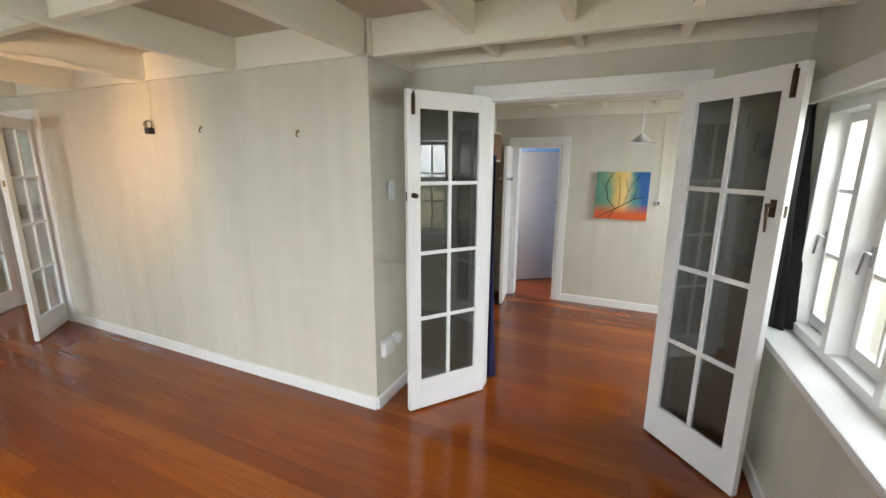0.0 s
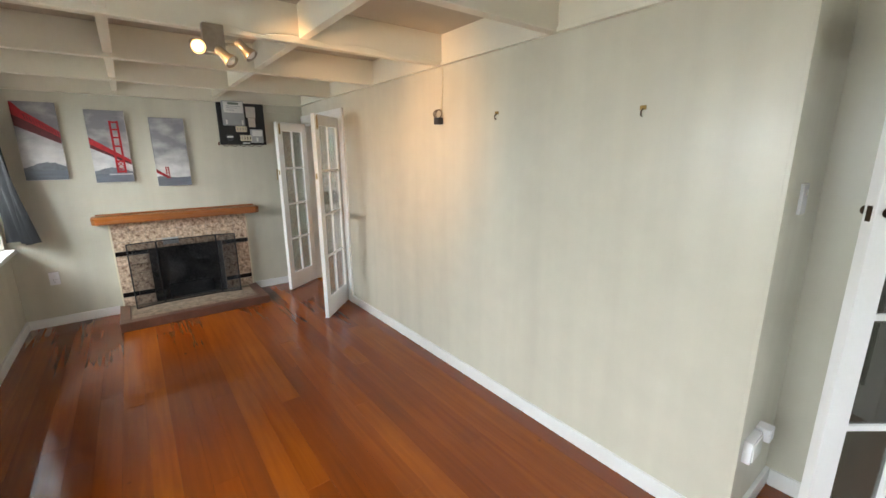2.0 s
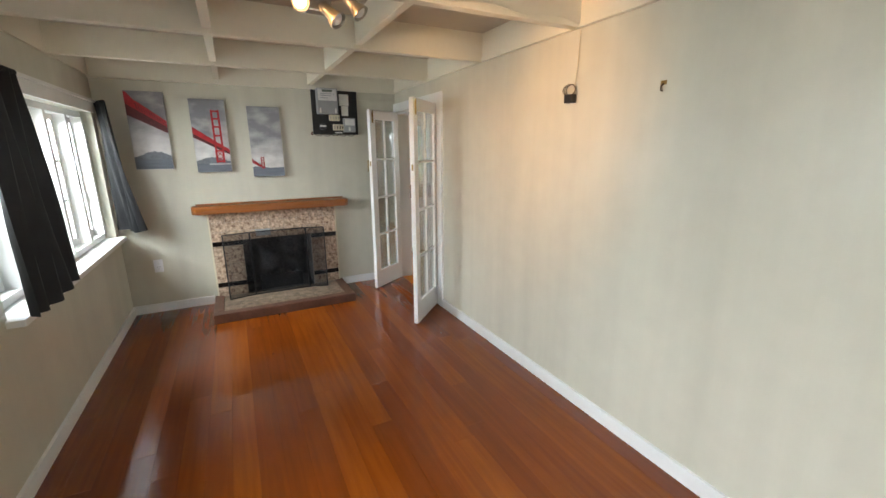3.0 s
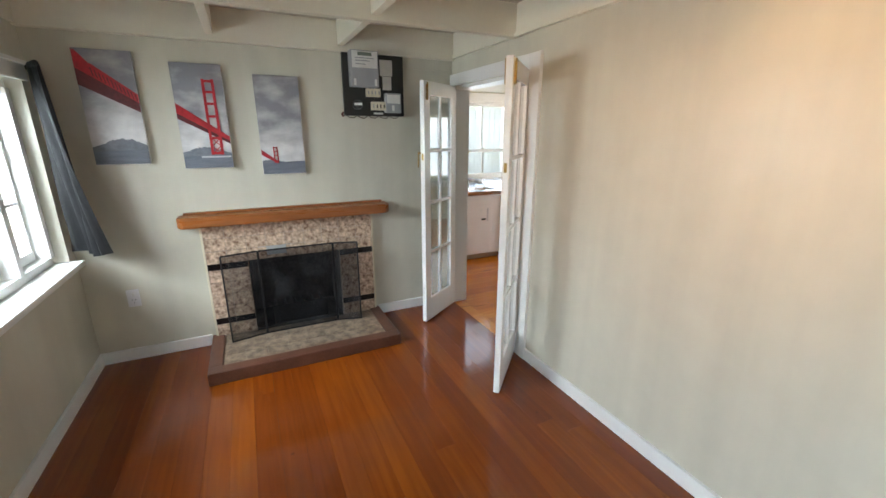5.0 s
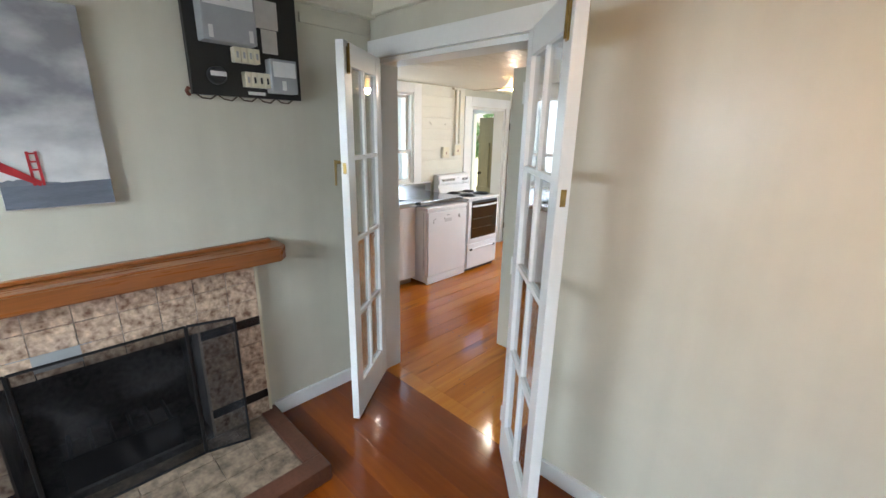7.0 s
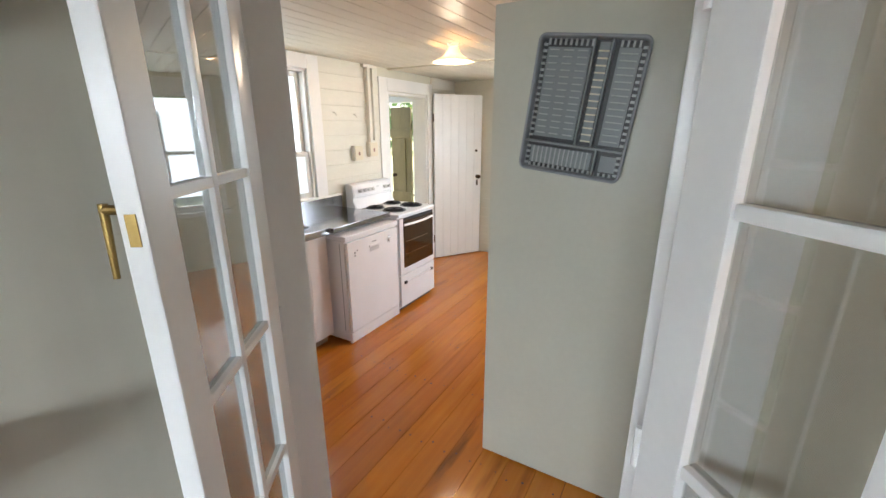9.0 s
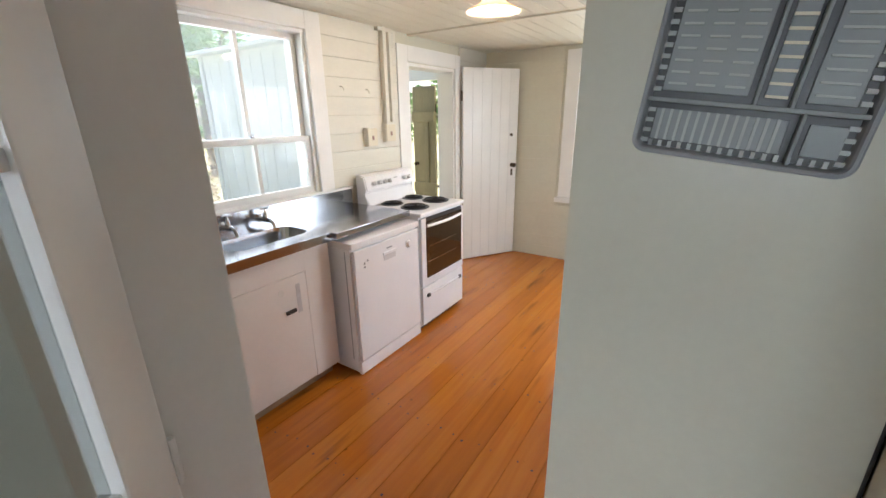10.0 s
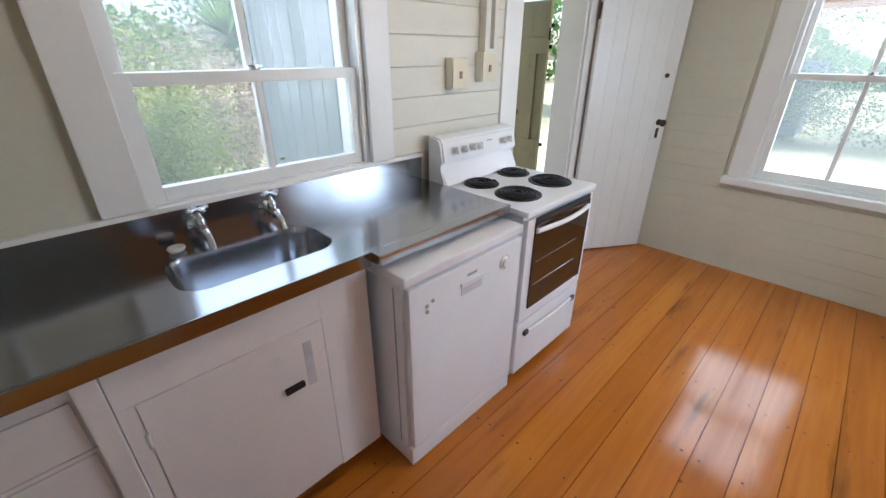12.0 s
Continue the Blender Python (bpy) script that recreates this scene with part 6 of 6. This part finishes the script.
GLASSW.node_tree.links.new(ms_.outputs[0], GLASSW.node_tree.nodes["Material Output"].inputs[0])
kx, ky = -6.455, 3.90
ob = thing("ceiling_lamp", "lit opal glass bell-shaded lamp close under the boards", "ceiling light")
part("rose", lathe(bmesh.new(), [(0.0, HK - 0.018), (0.036, HK - 0.016), (0.042, HK)], (kx, ky, 0), 20), ENAMEL, ob, smooth=True)
part("shade", lathe(bmesh.new(), [(0.030, 2.052), (0.036, 2.045), (0.044, 2.02), (0.070, 1.99), (0.115, 1.968), (0.132, 1.962), (0.135, 1.956), (0.128, 1.958), (0.110, 1.964), (0.066, 1.986), (0.040, 2.016), (0.032, 2.042)], (kx, ky, 0), 40), GLASSW, ob, "opal glass shade", True)
bm = bmesh.new()
bmesh.ops.create_uvsphere(bm, u_segments=16, v_segments=10, radius=0.026, matrix=Matrix.Translation((kx, ky, 1.985)))
part("bulb", bm, glow_mat("bulb_glow", (1.0, 0.74, 0.42), 9), ob, "glowing bulb", True)
lamp = new("kitchen_light", bpy.data.lights.new("kitchen_light", "POINT"))
lamp.data.energy, lamp.data.color, lamp.data.shadow_soft_size = 7.5, (1.0, 0.80, 0.58), 0.03
lamp.matrix_world = pose(kx, ky, 1.945)

# ---- boards on the kitchen walls ----


def wall_boards(parent, axis, fixed, a0, a1, z0, z1, h, skip=(), gap=0.0015, edge=0.003, paint=BOARDP):
    """Horizontal weatherboards, lapped a little; skip: (a0, a1, z0, z1) of an opening."""
    n = round((z1 - z0) / h)
    hh = (z1 - z0) / n
    shared = {}
    for i in range(n):
        lo, hi = z0 + i * hh + gap, z0 + (i + 1) * hh - gap
        spans = [(a0, a1)]
        for s0, s1, t0, t1 in skip:
            if lo < t1 - 0.01 and hi > t0 + 0.01:
                spans = [q for p in spans for q in ((p[0], min(p[1], s0)), (max(p[0], s1), p[1])) if q[1] - q[0] > 0.02]
        for p, q in spans:
            key = round(q - p, 4)
            if key not in shared:
                bm = B(0, 0.012, 0, q - p, 0, hh - 2 * gap, bevel=edge) if axis == "x" else B(0, q - p, -0.012, 0, 0, hh - 2 * gap, bevel=edge)
                shared[key] = mesh_of("board", bm, paint)
            o = new("board", shared[key])
            o.parent = parent
            o.location = (fixed, p, lo) if axis == "x" else (p, fixed, lo)


wall_boards(bpy.data.objects["wall_kitchen_west"], "x", XKW, 3.745, 4.466, 1.004, HK, 0.118)
wall_boards(bpy.data.objects["wall_kitchen_west"], "x", XKW, 5.398, 5.935, 0.0, HK, 0.118)
# north boards take the darker cream so their backlit shade is in the colour
wall_boards(bpy.data.objects["wall_kitchen_north"], "y", YKN, XKW, XKE, 0.0, HK, 0.118, ((-6.732, -5.690, 0.613, 2.035),), 0.0004, 0.0016, CREAM)
wall_boards(bpy.data.objects["wall_kitchen_east"], "x", XKE - 0.011, 2.163, 2.838, 0.0, HK, 0.20, (), 0.0004, 0.0016, CREAM)

# ---- outside ----
CLAD = mat("white_weathered_cladding", (0.78, 0.80, 0.82), 0.6, vary=0.10, scale=3, fine=30, bump=0.1, stretch=(1, 1, 0.2))
LEAF = mat("leaf_green", (0.17, 0.27, 0.09), 0.5, vary=0.5, scale=3, fine=9, bump=0.0, c2=(0.08, 0.15, 0.05))
LEAFY = mat("leaf_yellow_green", (0.30, 0.36, 0.09), 0.5, vary=0.5, scale=3, fine=9, bump=0.0, c2=(0.17, 0.22, 0.06))
DRY = mat("dry_brush", (0.46, 0.39, 0.28), 0.7, vary=0.4, scale=3, fine=9, bump=0.0)
for leafy in (LEAF, LEAFY, DRY):
    nt = leafy.node_tree
    pb = nt.nodes["Principled BSDF"]
    tr_ = nt.nodes.new("ShaderNodeBsdfTranslucent")
    nt.links.new(pb.inputs["Base Color"].links[0].from_socket, tr_.inputs[0])
    mx_ = nt.nodes.new("ShaderNodeMixShader")
    mx_.inputs[0].default_value = 0.45
    nt.links.new(pb.outputs[0], mx_.inputs[1])
    nt.links.new(tr_.outputs[0], mx_.inputs[2])
    nt.links.new(mx_.outputs[0], nt.nodes["Material Output"].inputs[0])
BARK = mat("bark", (0.12, 0.09, 0.065), 0.8, vary=0.4, scale=10, bump=0.4)
GATE = mat("khaki_painted_boards", (0.34, 0.28, 0.15), 0.5, vary=0.3, scale=5, stretch=(1, 1, 0.3))
RAFTER = mat("orange_rafter", (0.50, 0.26, 0.12), 0.6, vary=0.3, scale=5)

lean = thing("lean_to_porch", "white board-and-batten lean-to porch against the house", "porch")
yl, x0l, x1l = 4.02, -9.42, XKW - OUT
w_ = part("porch_wall", B(x0l, x1l, yl, yl + 0.03, -0.35, 2.0), CLAD, lean)
shared_b = mesh_of("batten", B(-0.014, 0.014, -0.005, 0, 0, 2.3, bevel=0.002), CLAD)
n = 11
for i in range(n):
    o = new("batten", shared_b)
    o.parent = w_
    o.location = (x0l + (x1l - x0l) * (i + 0.5) / n, yl, -0.34)
part("porch_corner", B(x0l - 0.05, x0l, yl - 0.02, yl + 0.08, -0.35, 2.0), CLAD, lean)
part("porch_roof", B(x0l - 0.15, x1l, yl - 0.10, 4.9, 2.0, 2.03), CLAD, lean)
part("porch_floor", B(x0l, x1l, yl + 0.03, 6.3, -0.30, -0.03), mat("porch_boards", (0.35, 0.30, 0.24), 0.7), lean)
part("porch_post", B(-8.07, -7.98, 6.0, 6.08, -0.03, 2.0, bevel=0.004), WHITE, lean)
part("porch_post", B(-8.78, -8.70, 6.0, 6.08, -0.03, 2.0, bevel=0.004), WHITE, lean)
part("porch_lintel", B(-8.78, -7.98, 6.0, 6.08, 1.86, 2.0, bevel=0.004), WHITE, lean)
gate = plain_door("porch_gate", (-8.27, 6.04), (-8.60, 6.05), 1.80, "khaki painted ledged board door standing in the porch", GATE, 0.9, 2, 0.016, True, False)
part("ledge", B(0.0, 0.33, 0.017, 0.04, 1.40, 1.52, bevel=0.003), GATE, gate)
part("ledge", B(0.0, 0.33, 0.017, 0.04, 0.55, 0.67, bevel=0.003), GATE, gate)
part("brace", B(0.09, 0.14, 0.017, 0.036, 0.67, 1.40, bevel=0.003), GATE, gate)
for z in (1.44, 1.60, 0.61):
    part("latch", B(-0.02, 0.07, -0.034, -0.017, z, z + 0.03, bevel=0.003), IRON, gate, "rusty iron latch")

perg = thing("verandah_roof", "orange timber rafters with corrugated clear sheeting over the yard", "verandah")
part("beam", B(-8.2, -4.0, 8.22, 8.32, 1.78, 1.90, bevel=0.005), RAFTER, perg)
for x in (-7.6, -6.9, -6.2, -5.5, -4.8):
    part("rafter", B(x, x + 0.05, 6.15, 8.6, 1.91, 2.01, bevel=0.004), mat("pale_rafter", (0.60, 0.52, 0.40), 0.6), perg)
bm = bmesh.new()
xs = np.arange(-8.2, -4.0, 0.02)
va = [bm.verts.new((x, 6.15, 2.04 + 0.012 * math.sin(x * 2 * math.pi / 0.09))) for x in xs]
vb = [bm.verts.new((x, 8.7, 2.04 + 0.012 * math.sin(x * 2 * math.pi / 0.09))) for x in xs]
for i in range(len(xs) - 1):
    bm.faces.new((va[i], va[i + 1], vb[i + 1], vb[i]))
bmesh.ops.solidify(bm, geom=bm.faces[:], thickness=0.002)
part("sheeting", bm, mat("translucent_sheet", (0.72, 0.70, 0.64), 0.4), perg, "pale corrugated sheeting", True)
part("post", B(-8.15, -8.06, 8.22, 8.31, -0.35, 1.78, bevel=0.005), RAFTER, perg)


def foliage(name, centre, size, n, leaf, material, seed, label, category, squash=1.0):
    """Clumps of small leaves: an uneven crown with gaps."""
    rng = random.Random(seed)
    verts, faces = [], []
    clumps = []
    for _ in range(max(6, n // 90)):
        d = Vector((rng.gauss(0, 1), rng.gauss(0, 1), rng.gauss(0, 1))).normalized() * rng.uniform(0.25, 1.0)
        clumps.append((Vector((d.x * size[0], d.y * size[1], d.z * size[2])), rng.uniform(0.22, 0.42)))
    for _ in range(n):
        c, r = rng.choice(clumps)
        p = Vector(centre) + c + Vector((rng.gauss(0, r) * size[0], rng.gauss(0, r) * size[1], rng.gauss(0, r) * size[2])) * 0.6
        a = Vector((rng.gauss(0, 1), rng.gauss(0, 1), rng.gauss(0, 0.6))).normalized() * leaf * rng.uniform(0.6, 1.3)
        b = a.cross(Vector((rng.gauss(0, 1), rng.gauss(0, 1), rng.gauss(0, 1)))).normalized() * leaf * rng.uniform(0.25, 0.45)
        k = len(verts)
        verts += [p - a, p + b, p + a, p - b]
        faces.append((k, k + 1, k + 2, k + 3))
    me = bpy.data.meshes.new(name)
    me.from_pydata([tuple(v) for v in verts], [], faces)
    me.materials.append(material)
    return me


def tree(x, y, height, spread, n, leaf, material, seed, label):
    ob = thing("tree", label, "tree", pose(0, 0, 0))
    rng = random.Random(seed)
    bm = bmesh.new()
    z = -0.4
    fork = Vector((x, y, height * 0.35))
    cyl(bm, (x, y, z), fork, 0.05 * height * 0.5, 0.035 * height * 0.5, seg=10)
    for _ in range(6):
        e = fork + Vector((rng.uniform(-1, 1) * spread * 0.6, rng.uniform(-1, 1) * spread * 0.6, rng.uniform(0.25, 0.5) * height))
        cyl(bm, fork - Vector((0, 0, 0.1)), e, 0.014 * height, 0.004 * height, seg=6)
    part("trunk", bm, BARK, ob)
    o = new("crown", foliage("crown", (x, y, height * 0.66), (spread, spread, height * 0.36), n, leaf, material, seed, "", ""))
    o.parent = ob


def shrub(x, y, sx, sy, h, n, leaf, material, seed, label):
    ob = thing("shrub", label, "shrub")
    o = new("leaves", foliage("leaves", (x, y, -0.35 + h * 0.5), (sx, sy, h * 0.5), n, leaf, material, seed, "", ""))
    o.parent = ob


# west garden, seen over the sink
shrub(-10.4, 3.4, 0.95, 0.7, 1.85, 9000, 0.032, LEAFY, 1, "green leafy shrub beside the lean-to")
shrub(-12.5, 3.9, 1.2, 0.9, 2.2, 6000, 0.04, DRY, 2, "dry brown brush in the garden")
shrub(-10.9, 2.6, 0.95, 0.6, 1.8, 7000, 0.032, LEAFY, 3, "yellow-green shrub in the garden")
tree(-16, 6.5, 4.6, 1.6, 7000, 0.07, LEAF, 5, "green garden tree with an open crown")
tree(-19, 9.0, 7, 3, 3500, 0.16, LEAF, 6, "dark green tree behind the garden")
shrub(-14.5, 2.0, 2.2, 1.5, 2.2, 5000, 0.06, DRY, 7, "pale dry shrub at the garden edge")
shrub(-11.7, 4.55, 0.8, 0.6, 1.75, 6000, 0.035, DRY, 4, "dry brush in front of the cabbage palm")
# spiky cabbage palm
ob = thing("cabbage_palm", "spiky green cabbage palm in the garden", "palm")
part("trunk", cyl(bmesh.new(), (-13.0, 5.15, -0.35), (-13.0, 5.15, 1.5), 0.10, 0.08), BARK, ob)
bm = bmesh.new()
rng = random.Random(8)
for _ in range(150):
    d = Vector((rng.gauss(0, 1), rng.gauss(0, 1), rng.gauss(0.25, 0.8))).normalized()
    s = d.cross(Vector((0, 0, 1))).normalized() * 0.03
    p = Vector((-13.0, 5.15, 1.60))
    q = p + d * rng.uniform(0.55, 0.95)
    mid = p + d * 0.35
    bm.faces.new([bm.verts.new(v) for v in (p, mid + s, q, mid - s)])
part("fronds", bm, LEAF, ob, "sword-shaped leaves")
# north yard
tree(-8.2, 17.0, 5.5, 2.6, 14000, 0.07, LEAF, 11, "green tree at the end of the yard")
tree(-4.6, 18.5, 6.5, 2.8, 14000, 0.07, LEAF, 12, "green tree at the end of the yard")
tree(-12.5, 18.0, 6.0, 2.8, 3600, 0.15, LEAF, 13, "dark green tree at the end of the yard")
shrub(-6.9, 14.5, 2.2, 0.8, 1.6, 9000, 0.04, LEAF, 14, "green hedge shrub across the yard")
shrub(-3.9, 13.5, 1.4, 0.8, 1.3, 4500, 0.055, LEAFY, 15, "yellow-green shrub across the yard")
ob = thing("garden_shed", "small blue-grey garden shed beyond the lawn", "shed")
part("shed_wall", B(-9.0, -7.2, 15.2, 16.6, -0.35, 0.75), mat("blue_grey_boards", (0.22, 0.30, 0.36), 0.6, vary=0.2, scale=4), ob)
bm = bmesh.new()
pts = [(-9.1, 15.1, 0.75), (-7.1, 15.1, 0.75), (-7.1, 16.7, 0.75), (-9.1, 16.7, 0.75)]
v4 = [bm.verts.new(p) for p in pts]
r2 = [bm.verts.new((-9.1, 15.9, 1.25)), bm.verts.new((-7.1, 15.9, 1.25))]
for f_ in ((v4[0], v4[1], r2[1], r2[0]), (v4[3], v4[2], r2[1], r2[0]), (v4[0], v4[3], r2[0]), (v4[1], v4[2], r2[1])):
    bm.faces.new(f_)
part("shed_roof", bm, mat("shed_roof_iron", (0.17, 0.19, 0.23), 0.6, 0.0), ob)
# south and east garden
for i, (x, y, h, s) in enumerate(((-9.5, -9.0, 5, 2.4), (-5.0, -12.5, 6, 3.0), (-13.5, -6.5, 5.5, 2.6), (8.0, 3.5, 5.5, 2.6), (9.5, 7.5, 6, 2.8), (6.5, 11.0, 5, 2.5), (0.5, -11.0, 5.5, 2.8))):
    tree(x, y, h, s, 3000, 0.14, LEAF if i % 3 else LEAFY, 30 + i, "green garden tree with an open crown")
for i, (x, y, sx, sy, h) in enumerate(((-8.0, -4.0, 1.5, 0.8, 1.3), (4.2, 2.6, 0.9, 1.6, 1.6), (4.6, 5.6, 0.9, 1.6, 1.8), (-2.0, -6.5, 2.5, 0.9, 1.4))):
    shrub(x, y, sx, sy, h, 2200, 0.07, LEAFY if i % 2 else LEAF, 50 + i, "green leafy garden shrub in the sun")
# far hedge line closes the view
rng = random.Random(71)
verts, faces = [], []
for i in range(20000):
    a = rng.uniform(0, 2 * math.pi)
    r = rng.uniform(30, 36)
    top = (0.9 if math.cos(a) < -0.9 else 3.2) + 1.6 * math.sin(a * 7) + 1.1 * math.sin(a * 17 + 1)
    p = Vector((-3 + r * math.cos(a), 3 + r * math.sin(a), rng.uniform(-0.4, top)))
    u = Vector((rng.gauss(0, 1), rng.gauss(0, 1), rng.gauss(0, 1))).normalized() * rng.uniform(0.18, 0.36)
    v = u.cross(Vector((rng.gauss(0, 1), rng.gauss(0, 1), rng.gauss(0, 1)))).normalized() * rng.uniform(0.12, 0.26)
    k = len(verts)
    verts += [tuple(p - u), tuple(p + v), tuple(p + u), tuple(p - v)]
    faces.append((k, k + 1, k + 2, k + 3))
me = bpy.data.meshes.new("far_wood")
me.from_pydata(verts, [], faces)
me.materials.append(LEAF)
tagged(new("far_wood", me), "dense green trees all round the garden", "trees", kind="stuff")

# ---- floor boards ----


def boards(floor, name, x0, x1, y0, y1, width, along, material, seed, lengths=(1.9, 4.2), g=0.0006, uneven=0.0003):
    """Boards laid side by side, each an object of its own on one shared mesh."""
    rng = random.Random(seed)
    bm = B(-0.5, 0.5, -0.5, 0.5, -0.5, 0.5)
    me = mesh_of(name, bm, material)
    across0, across1, run0, run1 = (y0, y1, x0, x1) if along == "x" else (x0, x1, y0, y1)
    n = max(1, round((across1 - across0) / width))
    w = (across1 - across0) / n
    for i in range(n):
        p = run0 - rng.uniform(0, 1.5)
        while p < run1:
            q = p + rng.uniform(*lengths)
            a, b = max(p, run0), min(q, run1)
            p = q
            if b - a < 0.02:
                continue
            c, ln = across0 + (i + 0.5) * w, b - a - 2 * g
            top = rng.uniform(-uneven, 0.0)
            ob = new(name, me)
            ob.parent = floor
            if along == "x":
                ob.matrix_basis = Matrix.LocRotScale(((a + b) / 2, c, top - 0.01), None, (ln, w - g, 0.02))
            else:
                ob.matrix_basis = Matrix.LocRotScale((c, (a + b) / 2, top - 0.01), None, (w - g, ln, 0.02))


floor = thing("floor", "glossy red-brown varnished timber floor boards", "floor", kind="structure")
boards(floor, "plank", XW, XE, YS, 2.02, 0.120, "x", PLANK_R, 4)
boards(floor, "plank", XC - 0.1, 1.5, 2.02, 5.95, 0.120, "x", PLANK_R, 9)
boards(floor, "plank", -1.9, XC - 0.1, 4.79, 5.95, 0.120, "x", PLANK_R, 2)
floor_k = thing("floor_kitchen", "honey-coloured varnished timber floor boards with dark nail holes", "floor", kind="structure")
boards(floor_k, "plank", -7.585, -5.020, 2.12, YKN, 0.135, "y", PLANK_K, 7, (6.0, 8.0), 0.0026, 0.0012)
part("threshold", B(-6.015, -5.015, 2.021, 2.119, -0.02, 0.0015), PLANK_K, floor_k, "worn threshold board")
# filled nail holes in pairs over the joists, and stray knots and gouges between
rng = random.Random(12)
bm = bmesh.new()
nk, wk = 19, 0.135
for i in range(nk):
    for j in range(9):
        for k in (0.22, 0.78):
            if rng.random() < 0.8:
                spot = (-7.585 + (i + k) * wk + rng.uniform(-0.006, 0.006), 2.30 + j * 0.45 + rng.uniform(-0.02, 0.02))
                bmesh.ops.create_circle(bm, cap_ends=True, segments=7, radius=rng.uniform(0.0036, 0.0068), matrix=Matrix.Translation((*spot, 0.0005)))
    if rng.random() < 0.6:
        gy = rng.uniform(2.4, 5.6)
        for _ in range(rng.randint(5, 14)):
            spot = (-7.585 + (i + 0.5) * wk + rng.gauss(0, 0.012), gy + rng.gauss(0, 0.16))
            m4 = Matrix.Translation((*spot, 0.0006)) @ Matrix.Diagonal((1, rng.uniform(1.0, 3.5), 1, 1))
            bmesh.ops.create_circle(bm, cap_ends=True, segments=6, radius=rng.uniform(0.0020, 0.0052), matrix=m4)
holes = part("nail_holes", bm, mat("nail_hole_filler", (0.045, 0.018, 0.008), 0.5, vary=0.4, scale=40), floor_k, "dark filled nail holes")
tagged(holes, kind="stuff")
